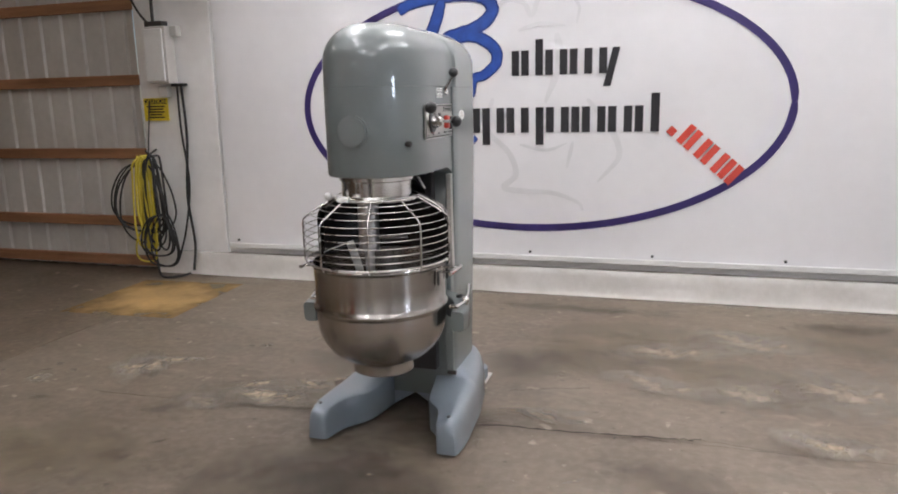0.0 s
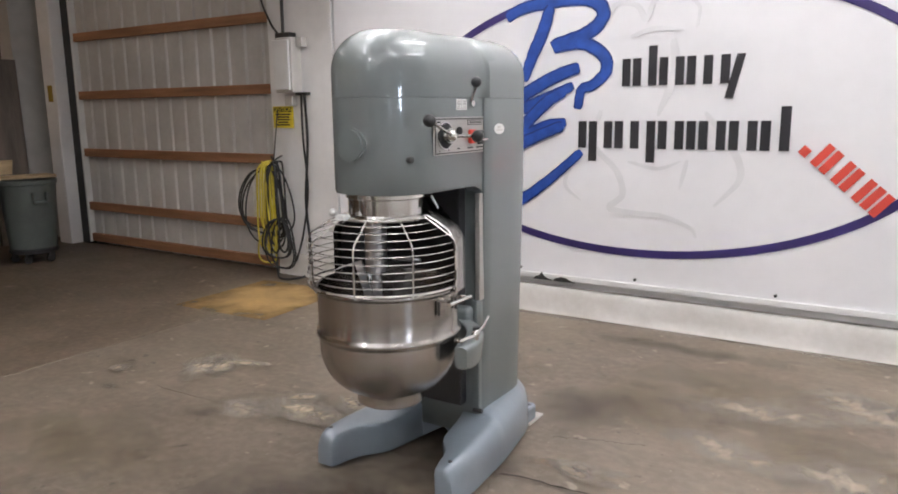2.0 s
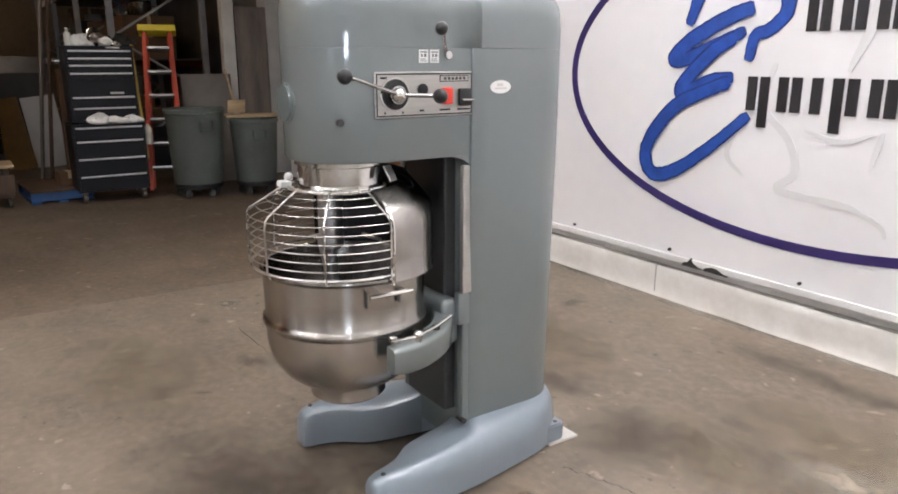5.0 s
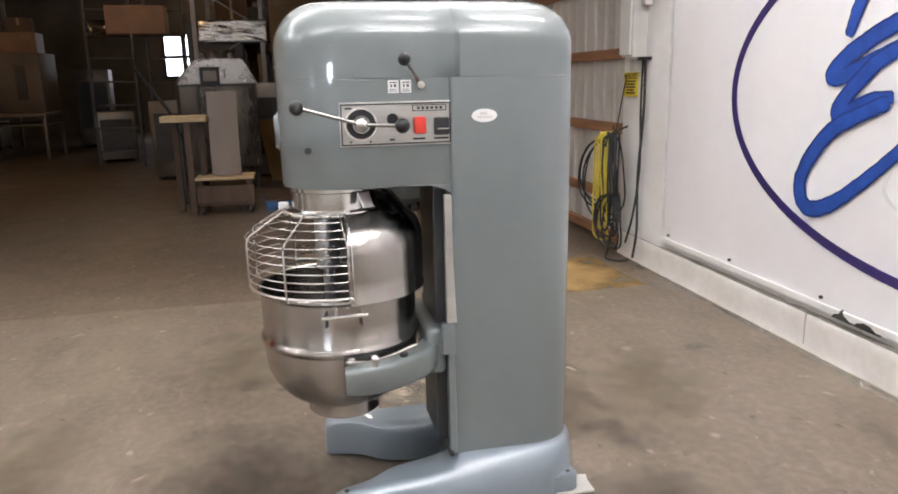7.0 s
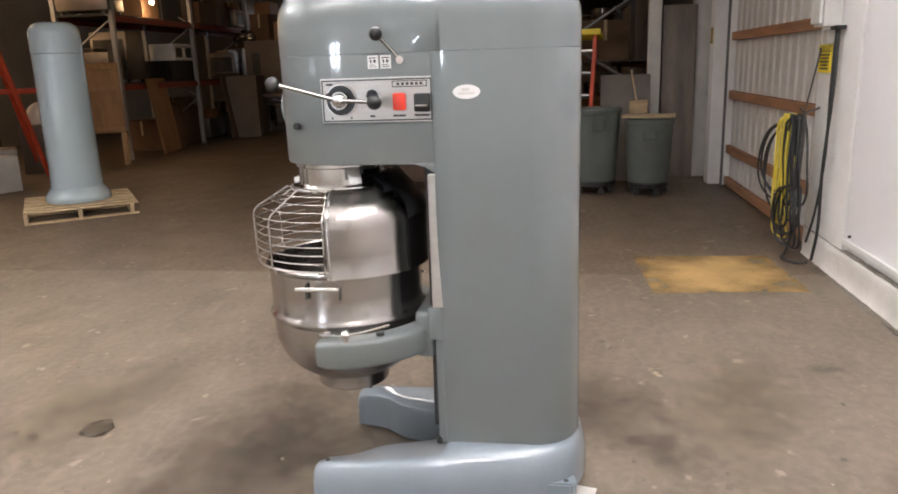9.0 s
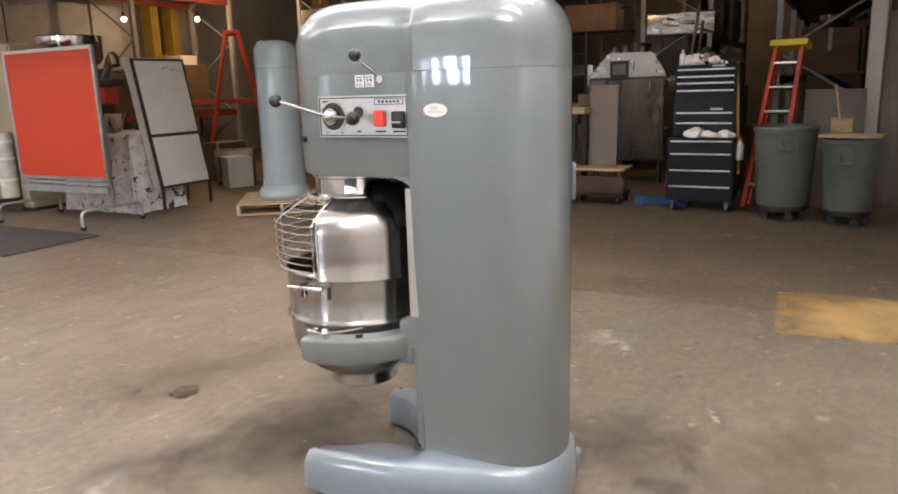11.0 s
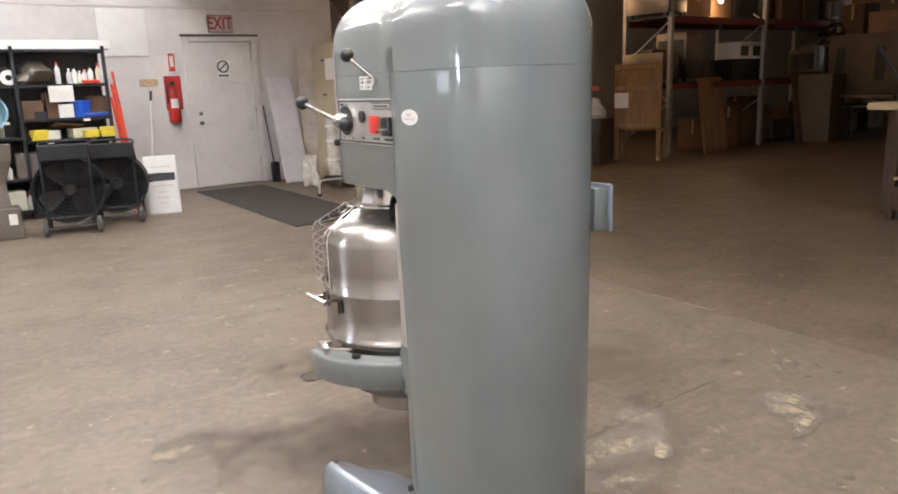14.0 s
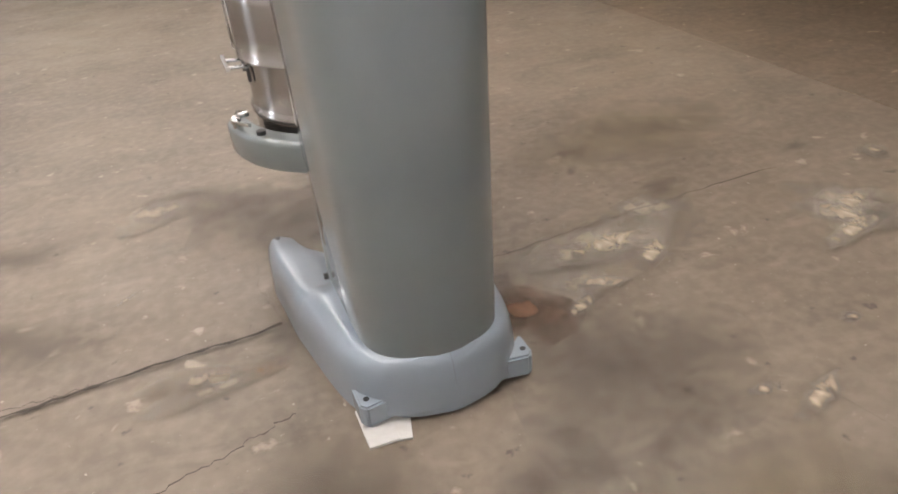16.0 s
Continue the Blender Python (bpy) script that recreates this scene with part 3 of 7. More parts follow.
def nose_outline(hw, inset=0.0):
    """Plan of the head alone: rounded nose and straight sides back into the column."""
    right = []
    for i in range(15):
        a = radians(-90 + 90 * i / 14)
        e = 2 / 2.35
        right.append((hw * math.cos(a) ** e if math.cos(a) > 1e-6 else 0.0, 3.17 - 0.28 * abs(math.sin(a)) ** e))
    right += [(hw, 3.25), (hw, 3.35), (hw, 3.47), (hw * 0.5, 3.475), (0, 3.475)]
    left = [(-a, b) for a, b in right[1:-1]][::-1]
    return [(MX + a * (hw - inset) / hw, 3.475 + (b - 3.475) * (0.585 - inset) / 0.585) for a, b in right + left]


def stack(levels):
    return loft([[(x, y, z) for x, y in o] for o, z in levels])


HWH, HWC = 0.212, 0.226
lev = [(nose_outline(HWH, 0.014), 1.165), (nose_outline(HWH, 0.004), 1.168), (nose_outline(HWH), 1.178), (nose_outline(HWH), 1.35), (nose_outline(HWH), 1.5105), (nose_outline(HWH, 0.0008), 1.5112)]
part("head_housing", stack(lev), ENAMEL, mixer, "", True)
lev = [(housing_outline(HWH, HWC, 0.0008), 1.5118), (housing_outline(HWH, HWC, 0.0), 1.5126)]
R, z0 = 0.15, 1.606
for i in range(0, 13):
    a = radians(90 * i / 12)
    lev.append((housing_outline(HWH, HWC, R * (1 - math.cos(a))), z0 + R * math.sin(a)))
part("top_cover", stack(lev), ENAMEL, mixer, "", True)


def column_outline(hw, grow=0.0):
    right = [(0, 3.43), (hw * 0.9, 3.43), (hw * 0.97, 3.434), (hw, 3.445), (hw, 3.50), (hw, 3.60), (hw, 3.66)]
    for i in range(1, 13):
        a = radians(90 * i / 12)
        e = 2 / 2.6
        right.append((hw * math.cos(a) ** e if math.cos(a) > 1e-6 else 0.0, 3.70 + 0.193 * math.sin(a) ** e))
    left = [(-a * lean(b), b) for a, b in right[1:-1]][::-1]
    return [(MX + a * (hw + grow) / hw, 3.66 + (b - 3.66) * (0.233 + grow) / 0.233) for a, b in right + left]


part("column", stack([(column_outline(0.198 + 0.028 * min(1, max(0, (z - 0.1) / 1.1))), z) for z in (0.08, 0.3, 0.5, 0.7, 0.9, 1.1, 1.2, 1.35, 1.5105)] + [(column_outline(0.2252), 1.5112)]), ENAMEL, mixer, "", True)
# column shoulder under the head
for s in (-1, 1):
    bm = bmesh.new()
    side = ((3.34, 1.172), (3.375, 1.166), (3.405, 1.156), (3.428, 1.142), (3.442, 1.130), (3.466, 1.128), (3.466, 1.172))
    near = [bm.verts.new((MX + s * 0.145, y, z)) for y, z in side]
    far = [bm.verts.new((MX + s * 0.2105, y, z)) for y, z in side]
    bm.faces.new(near), bm.faces.new(far)
    for i in range(len(side)):
        bm.faces.new((near[i], near[(i + 1) % len(side)], far[(i + 1) % len(side)], far[i]))
    part("head_bracket", bm, ENAMEL, mixer, "", True)

# cast base with two forward legs
def column_edge(y):
    """Half width of the column's foot at a distance along the mixer."""
    if y <= 3.70:
        return 0.201
    q = min(1.0, (y - 3.70) / 0.196)
    return 0.201 * max(0.0, 1 - q ** 2.6) ** (1 / 2.6)


def leg_rings(s):
    rings = []
    # y, inner edge and its height, ridge and its height, outer edge
    st = [(2.984, 0.268, 0.100, 0.292, 0.112, 0.322), (2.988, 0.256, 0.124, 0.294, 0.136, 0.333), (3.000, 0.249, 0.140, 0.297, 0.150, 0.339), (3.030, 0.243, 0.149, 0.301, 0.160, 0.344),
          (3.080, 0.232, 0.152, 0.302, 0.164, 0.347), (3.125, 0.214, 0.153, 0.299, 0.166, 0.347), (3.155, 0.190, 0.153, 0.296, 0.166, 0.346), (3.190, 0.160, 0.152, 0.292, 0.167, 0.343),
          (3.230, 0.140, 0.151, 0.287, 0.168, 0.340), (3.300, 0.124, 0.153, 0.281, 0.170, 0.335), (3.370, 0.114, 0.160, 0.274, 0.175, 0.330), (3.410, 0.108, 0.170, 0.262, 0.180, 0.326),
          (3.432, 0.105, 0.178, 0.235, 0.184, 0.323), (3.445, 0.0, 0.196, 0.207, 0.196, 0.321), (3.500, 0.0, 0.196, 0.205, 0.198, 0.312), (3.560, 0.0, 0.196, 0.205, 0.198, 0.302), (3.640, 0.0, 0.196, 0.204, 0.198, 0.289), (3.710, 0.0, 0.196, 0.0, 0.198, 0.275),
          (3.770, 0.0, 0.196, 0.0, 0.198, 0.258), (3.820, 0.0, 0.196, 0.0, 0.198, 0.236), (3.860, 0.0, 0.196, 0.0, 0.198, 0.205), (3.888, 0.0, 0.196, 0.0, 0.198, 0.165), (3.905, 0.0, 0.170, 0.0, 0.171, 0.120), (3.916, 0.0, 0.130, 0.0, 0.131, 0.065), (3.920, 0.0, 0.08, 0.0, 0.081, 0.02)]
    for y, i, iz, rx, rz, o in st:
        if rx == 0.0:
            rx = min(column_edge(y) + 0.004, o - 0.012)
        zb = 0.012 if i > 0.01 or y > 3.75 else 0.075
        r = min(0.016, iz * 0.1) if i > 0.01 else 0.0004
        ring = [(i, zb), (i, iz * 0.6), (i, iz - r), (i + r * 0.3, iz - r * 0.3), (i + r * 1.1, iz + (rz - iz) * 0.1)]
        ring += [((i + rx) * 0.5, iz + (rz - iz) * 0.45), (rx - 0.1 * (rx - i), iz + (rz - iz) * 0.93), (rx, rz)]
        low = max(0.02, rz * 0.30)
        for k in range(1, 9):
            a = radians(90 * k / 8)
            ring.append((rx + (o - rx) * math.sin(a) ** 0.9, low + (rz - low) * math.cos(a) ** 0.8 if k < 8 else low))
        arch = 0.012 + 0.024 * min(1.0, max(0.0, (y - 3.85) / 0.04))
        low = max(low, arch + 0.008)
        ring[-1] = (ring[-1][0], low)
        ring += [(o + 0.003, arch), (max(o - 0.025, rx * 0.5 + o * 0.3), arch), (max(o - 0.03, rx * 0.5 + o * 0.28), zb)]
        rings.append([(MX + s * a * (1.0 if s > 0 else lean(y)), y, z) for a, z in ring])
    return rings


base = join(loft(leg_rings(1)), loft(leg_rings(-1)))
bmesh.ops.remove_doubles(base, verts=base.verts[:], dist=0.0002)
bmesh.ops.delete(base, geom=[fc for fc in base.faces if all(abs(v.co.x - MX) < 0.001 for v in fc.verts)], context="FACES_ONLY")
part("base_casting", base, ENAMEL_BLUE, mixer, "grey-blue enamelled cast base with two legs", True)
for s in (-1, 1):
    bm = bmesh.new()
    k = 1.0 if s > 0 else 0.985
    tri = [(0.150 * k, 3.872), (0.252 * k, 3.782), (0.252 * k, 3.866), (0.236 * k, 3.884)]
    lo = [bm.verts.new((MX + s * a, b, 0.012)) for a, b in tri]
    hi = [bm.verts.new((MX + s * a, b, 0.083)) for a, b in tri]
    bm.faces.new(lo), bm.faces.new(hi)
    for i in range(4):
        bm.faces.new((lo[i], lo[(i + 1) % 4], hi[(i + 1) % 4], hi[i]))
    bmesh.ops.bevel(bm, geom=bm.edges[:], offset=0.006, segments=2, affect="EDGES")
    pad = part("corner_pad", bm, ENAMEL_BLUE, mixer, "", True)
    part("bolt_hole", cyl((MX + s * 0.227, 3.848, 0.078), (MX + s * 0.227, 3.848, 0.0845), 0.0085, n=14), BLACK, pad)
    part("bolt_hole", cyl((MX + s * 0.297, 3.035, 0.150), (MX + s * 0.297, 3.035, 0.1625), 0.0085, n=14), BLACK, mixer)
    part("foot_pad", cyl((MX + s * 0.295, 3.05, 0.0), (MX + s * 0.295, 3.05, 0.014), 0.03), DARKSTEEL, mixer)
    part("foot_pad", cyl((MX + s * 0.20, 3.82, 0.0), (MX + s * 0.20, 3.82, 0.014), 0.03), DARKSTEEL, mixer)

# column front: way, covers
# slide way in one even near-black
part("slide_way", box(MX - 0.13, MX + 0.13, 3.385, 3.432, 0.22, 1.165, 0.005), WAYGREY, mixer)
for s in (-1, 1):
    part("way_cover", box(MX + s * 0.20 - 0.012, MX + s * 0.20 + 0.012, 3.408, 3.458, 0.69, 1.135, 0.004), PLATE, mixer, "pale steel cover strip")
    part("way_edge", box(MX + s * 0.187 - 0.019, MX + s * 0.187 + 0.017, 3.412, 3.440, 0.195, 0.69, 0.005), ENAMEL, mixer)
part("stop_screw", cyl((MX + 0.175, 3.415, 0.205), (MX + 0.216, 3.415, 0.205), 0.010), DARKSTEEL, mixer)

# bowl yoke
def yoke():
    """A half ring under the bowl's shoulder with two thick arms."""
    rings = []
    zt, zb, rc, th = 0.620, 0.521, 0.335, 0.068
    for i in range(37):
        a = radians(-2 + 184 * i / 36)
        end = min(i, 36 - i)
        k = (0.80, 0.94, 0.99, 1.0)[min(end, 3)]
        t, m, h = th * k, (zt + zb) / 2, (zt - zb) / 2 * (0.84, 0.955, 0.99, 1.0)[min(end, 3)]
        sec = [(-t / 2, m - h + 0.010), (-t / 2, m + h - 0.005), (-t / 2 + 0.005, m + h), (t / 2 - 0.016, m + h), (t / 2 - 0.007, m + h - 0.003), (t / 2 - 0.002, m + h - 0.009), (t / 2, m + h - 0.018), (t / 2 - 0.002, m - h + 0.014), (t / 2 - 0.008, m - h + 0.004), (t / 2 - 0.018, m - h), (-t / 2 + 0.012, m - h)]
        rings.append([(AX + (rc + q) * math.cos(a), AY + (rc + q) * math.sin(a), z) for q, z in sec])
    return loft(rings)


part("bowl_yoke", yoke(), ENAMEL, mixer, "", True)
part("yoke_slide", box(MX - 0.19, MX + 0.19, 3.34, 3.411, 0.50, 0.668, 0.022, 3), ENAMEL, mixer, "", True)
for s in (-1, 1):
    part("guide_shoe", box(MX + s * 0.194 - 0.014, MX + s * 0.194 + 0.014, 3.392, 3.441, 0.575, 0.690, 0.004), ENAMEL, mixer, "", True)

# bowl
prof = [(0.0, 0.335), (0.112, 0.335), (0.118, 0.33), (0.119, 0.306), (0.126, 0.298), (0.131, 0.303), (0.129, 0.338)]
for i in range(0, 15):
    r = 0.131 + 0.131 * math.sin(radians(90 * i / 14))
    prof.append((min(r, 0.2618), 0.556 - 0.228 * max(0.0, 1 - (min(r, 0.262) / 0.262) ** 2.4) ** (1 / 2.4)))
prof += [(0.262, 0.572), (0.267, 0.578), (0.272, 0.586), (0.272, 0.594), (0.266, 0.602), (0.262, 0.61), (0.263, 0.68), (0.264, 0.752), (0.268, 0.757), (0.273, 0.763), (0.272, 0.770), (0.266, 0.773), (0.259, 0.768), (0.257, 0.755), (0.256, 0.60)]
for i in range(14, -1, -1):
    a = radians(90 * i / 14)
    prof.append((max(0.0, 0.255 * math.sin(a)), 0.570 - 0.225 * math.cos(a)))
prof = [(r * (1.028 if r > 0.14 else 1.0), z + 0.048) for r, z in prof]
bowl = part("bowl", lathe(prof, AX, AY, 64), STEEL, mixer, "polished stainless steel mixing bowl", True)
for s in (1, -1):
    hx = AX + s * 0.270
    part("bowl_handle", join(tube([(hx, 3.035, 0.782), (hx + s * 0.055, 3.03, 0.784), (hx + s * 0.062, 3.03, 0.785)], 0.006), tube([(hx + s * 0.058, 2.985, 0.785), (hx + s * 0.060, 3.06, 0.786), (hx + s * 0.058, 3.13, 0.786)], 0.0075), tube([(hx - s * 0.004, 3.115, 0.782), (hx + s * 0.058, 3.115, 0.786)], 0.006)), CHROME, bowl, "", True)
    for yy in (3.0, 3.115):
        part("handle_strap", box(hx - 0.002, hx + s * 0.006 + 0.002, yy - 0.003, yy + 0.003, 0.735, 0.788, 0.001), DARKSTEEL, bowl)
    part("bowl_clamp", join(tube([(AX + s * 0.325, 3.055, 0.632), (AX + s * 0.345, 3.13, 0.636), (AX + s * 0.335, 3.21, 0.650), (AX + s * 0.315, 3.285, 0.668)], 0.0055), ball((AX + s * 0.341, 3.145, 0.640), 0.016), cyl((AX + s * 0.341, 3.145, 0.615), (AX + s * 0.341, 3.145, 0.64), 0.011), box(AX + s * 0.315 - 0.02, AX + s * 0.315 + 0.02, 3.06, 3.085, 0.621, 0.636, 0.004)), CHROME, mixer, "", True)
    part("clamp_bolt", cyl((AX + s * 0.285, 3.245, 0.615), (AX + s * 0.285, 3.245, 0.632), 0.014, n=12), DARKSTEEL, mixer)

# planetary head and agitator
part("planetary", lathe([(0.0, 1.168), (0.150, 1.168), (0.150, 1.150), (0.142, 1.145), (0.142, 1.09), (0.165, 1.085), (0.168, 1.072), (0.150, 1.066), (0.0, 1.066)], AX, AY, 40), CHROME, mixer, "polished steel planetary collar", True)
part("agitator_shaft", cyl((AX - 0.03, AY - 0.03, 0.86), (AX - 0.03, AY - 0.03, 1.066), 0.042, n=24, bevel=0.006), ALU, mixer, "", True)
part("beater_stem", cyl((AX - 0.03, AY - 0.03, 0.50), (AX - 0.03, AY - 0.03, 0.87), 0.019, n=16), ALU, mixer, "", True)
line = [(-0.215, 0.862), (-0.120, 0.895), (-0.085, 0.780), (-0.060, 0.62), (-0.03, 0.52)]
part("beater_frame", loft([[(AX + (u + e) * 0.953 - f * 0.302, AY + (u + e) * 0.302 + f * 0.953, z + g) for e, f, g in ((-0.014, -0.004, -0.012), (0.014, -0.004, 0.004), (0.014, 0.004, 0.004), (-0.014, 0.004, -0.012))] for u, z in line]), ALU, mixer, "pale flat aluminium beater frame")
part("beater_bar", cyl((-0.94, 3.16, 0.885), (-0.80, 3.15, 0.895), 0.0065, n=10), ALU, mixer, "", True)

# wire guard round the front, steel shield round the back
guard = part("guard_ring", join(tube(arc(AX, AY, 1.076, 0.172, 0, 360, 40)[:-1], 0.006, 8, True), tube(arc(AX, AY - 0.010, 0.832, 0.293, -186, 8, 48), 0.0045, 6)), WIRE, mixer, "", True)
A0, A1 = -194, 6
for i in range(6):
    part("guard_wire", tube(arc(AX, AY - 0.012, 0.860 + 0.0275 * i, 0.294, A0, A1, 44), 0.0019, 6), WIRE, guard, "", True)
for r, z in ((0.268, 1.022), (0.234, 1.043), (0.200, 1.062)):
    part("guard_wire", tube(arc(AX, AY - 0.012, z, r, A0, A1, 44), 0.0019, 6), WIRE, guard, "", True)
for i in range(6):
    a = radians(A0 + (A1 - A0) * i / 5)
    c, s = math.cos(a), math.sin(a)
    line = [(0.288, 0.818), (0.298, 0.838), (0.299, 0.98), (0.295, 1.0), (0.285, 1.012), (0.172, 1.080)]
    part("guard_upright", tube([(AX + r * c, AY - 0.012 + r * s, z) for r, z in line], 0.0034, 8), WIRE, guard, "", True)
part("guard_latch", box(AX - 0.09, AX - 0.045, AY - 0.19, AY - 0.155, 1.075, 1.095, 0.004), WHITE, guard, "white plastic guard latch")
part("guard_pin", ball((AX - 0.16, AY - 0.12, 1.09), 0.016), WHITE, guard, "", True)
sh = [(0.286, 0.802), (0.292, 0.805), (0.292, 0.811), (0.289, 0.816), (0.290, 0.88), (0.290, 0.968)]
for i in range(1, 9):
    a = radians(74 * i / 8)
    sh.append((0.203 + 0.087 * math.cos(a), 0.968 + 0.088 * math.sin(a)))
sh += [(0.190, 1.075), (0.172, 1.082), (0.172, 1.079)]
sh += [(r - 0.004, z - 0.003) for r, z in sh[-3:2:-1]] + [(0.286, 0.802)]
part("splash_shield", lathe(sh, AX, AY + 0.012, 48, 2, 178), STEEL, mixer, "brushed steel splash shield", True)
# black sheet set close inside the splash shield
part("shield_inner_sheet", lathe([(0.279, 0.82), (0.279, 0.965), (0.265, 1.01), (0.225, 1.045), (0.18, 1.066)], AX, AY + 0.012, 40, 8, 172), BLACK, mixer)
part("rear_shield", lathe([(0.286, 0.835), (0.298, 0.845), (0.300, 0.99), (0.290, 1.03), (0.21, 1.125), (0.19, 1.13), (0.286, 1.0), (0.288, 0.85), (0.286, 0.835)], AX, AY, 20, 62, 118), BLACK, mixer, "black plastic rear shield", True)
part("shield_hood", lathe([(0.222, 1.066), (0.228, 1.072), (0.215, 1.092), (0.190, 1.110), (0.160, 1.122), (0.152, 1.122), (0.175, 1.086), (0.222, 1.066)], AX, AY + 0.012, 24, 52, 128), BLACKPAINT, mixer, "black plastic hood", True)
part("shield_bracket", at(box(-0.022, 0.022, -0.003, 0.003, -0.01, 0.045, 0.003), Matrix.Translation((AX + 0.165, AY + 0.10, 1.110)) @ Matrix.Rotation(radians(-60), 4, "Z") @ Matrix.Rotation(radians(28), 4, "X")), ALU, mixer)
part("shield_bracket", at(box(-0.022, 0.022, -0.003, 0.003, -0.01, 0.045, 0.003), Matrix.Translation((AX - 0.165, AY + 0.10, 1.110)) @ Matrix.Rotation(radians(60), 4, "Z") @ Matrix.Rotation(radians(28), 4, "X")), ALU, mixer)
for s in (-1, 1):
    part("shield_edge", tube([(AX + s * r * math.cos(radians(4)), AY + 0.012 + r * math.sin(radians(4)), z) for r, z in ((0.291, 0.81), (0.292, 0.968), (0.286, 0.998), (0.263, 1.03), (0.227, 1.056), (0.172, 1.084))], 0.004, 6), CHROME, mixer, "", True)

# front boss and plug
part("front_boss", cyl((MX - 0.012, 2.915, 1.345), (MX - 0.012, 2.878, 1.345), 0.063, n=40, bevel=0.008), ENAMEL, mixer, "", True)
part("oil_plug", cyl((-0.735, 2.985, 1.293), (-0.706, 2.978, 1.293), 0.011, n=14, bevel=0.002), DARKSTEEL, mixer)

# control plate
px = MX + HWH + 0.0035
plate = part("control_plate", box(px - 0.006, px, 3.080, 3.438, 1.302, 1.440, 0.0015), PLATE, mixer, "brushed steel control plate")
fr = px + 0.0012
part("plate_border", join(box(px - 0.001, fr, 3.084, 3.434, 1.431, 1.435), box(px - 0.001, fr, 3.084, 3.434, 1.307, 1.311), box(px - 0.001, fr, 3.084, 3.088, 1.311, 1.431), box(px - 0.001, fr, 3.430, 3.434, 1.311, 1.431)), BLACK, plate)
part("dial", cyl((px, 3.146, 1.373), (px + 0.012, 3.146, 1.373), 0.046, n=40, bevel=0.003), BLACK, plate, "", True)
part("dial_ring", cyl((px, 3.146, 1.373), (px + 0.008, 3.146, 1.373), 0.051, n=40), CHROME, plate, "", True)
hub = part("hub", cyl((px + 0.01, 3.146, 1.373), (px + 0.032, 3.146, 1.373), 0.030, 0.027, 28, 0.004), LEVERSTEEL, plate, "", True)
part("hub_dome", ball((px + 0.030, 3.146, 1.373), 0.0225, 20), CHROME, hub, "", True)
lever = part("shift_lever", join(cyl((px + 0.035, 3.146, 1.373), (-0.612, 2.958, 1.429), 0.0065, n=12), cyl((px + 0.04, 3.146, 1.373), (-0.618, 3.275, 1.368), 0.0065, n=12)), LEVERSTEEL, plate, "", True)
part("ball_knob", ball((-0.612, 2.950, 1.430), 0.0225, 20), BLACK, lever, "", True)
part("ball_knob", ball((-0.610, 3.268, 1.368), 0.0235, 20), BLACK, lever, "", True)
part("stop_button", box(px, px + 0.018, 3.312, 3.352, 1.338, 1.392, 0.006), RED, plate, "red push button", True)
part("start_button", box(px, px + 0.014, 3.378, 3.428, 1.332, 1.388, 0.006), BLACK, plate, "black push button", True)
part("button_guard", tube([(px, 3.388, 1.356), (px + 0.026, 3.388, 1.352), (px + 0.026, 3.42, 1.352), (px, 3.42, 1.356)], 0.004), CHROME, plate, "", True)
part("round_button", cyl((px, 3.246, 1.386), (px + 0.006, 3.246, 1.386), 0.018, n=24), BLACK, plate, "", True)
part("maker_rim", box(px, px + 0.0014, 3.310, 3.420, 1.4085, 1.4285), BLACK, plate)
part("maker_plate", box(px, px + 0.002, 3.313, 3.417, 1.4112, 1.4258), PLATE, plate, "pale maker's plate with plain dark bars")
for k in range(6):
    part("maker_bar", box(px + 0.001, px + 0.003, 3.325 + 0.0145 * k, 3.334 + 0.0145 * k, 1.4145, 1.4225), BLACK, plate)
for y0, y1, z in ((3.31, 3.35, 1.322), (3.378, 3.426, 1.322), (3.236, 3.252, 1.322), (3.11, 3.116, 1.318), (3.172, 3.178, 1.318), (3.098, 3.12, 1.422)):
    part("caption_bar", box(px, px + 0.0012, y0, y1, z - 0.003, z + 0.003), BLACK, plate)
# upper lever
up = part("gear_lever", cyl((MX + HWH, 3.338, 1.492), (-0.623, 3.285, 1.562), 0.006, n=12), LEVERSTEEL, mixer, "", True)
part("ball_knob", ball((-0.622, 3.281, 1.567), 0.0205, 20), BLACK, up, "", True)
part("pivot", cyl((MX + HWH - 0.004, 3.340, 1.490), (MX + HWH + 0.014, 3.340, 1.490), 0.012, n=16), CHROME, up, "", True)
for y0 in (3.236, 3.276):
    stick = part("sticker", box(MX + HWH, MX + HWH + 0.0015, y0, y0 + 0.034, 1.466, 1.506), WHITE, mixer, "small white sticker with dark marks")
    for za, zb, ya, yb in ((1.497, 1.500, 0.005, 0.029), (1.484, 1.493, 0.008, 0.013), (1.484, 1.493, 0.019, 0.026), (1.4765, 1.4785, 0.005, 0.024), (1.471, 1.473, 0.005, 0.029)):
        part("mark", box(MX + HWH + 0.001, MX + HWH + 0.0022, y0 + ya, y0 + yb, za, zb), BLACK, stick)
bm = cyl((MX + HWC - 0.002, 3.543, 1.389), (MX + HWC + 0.002, 3.543, 1.389), 1.0, n=36)
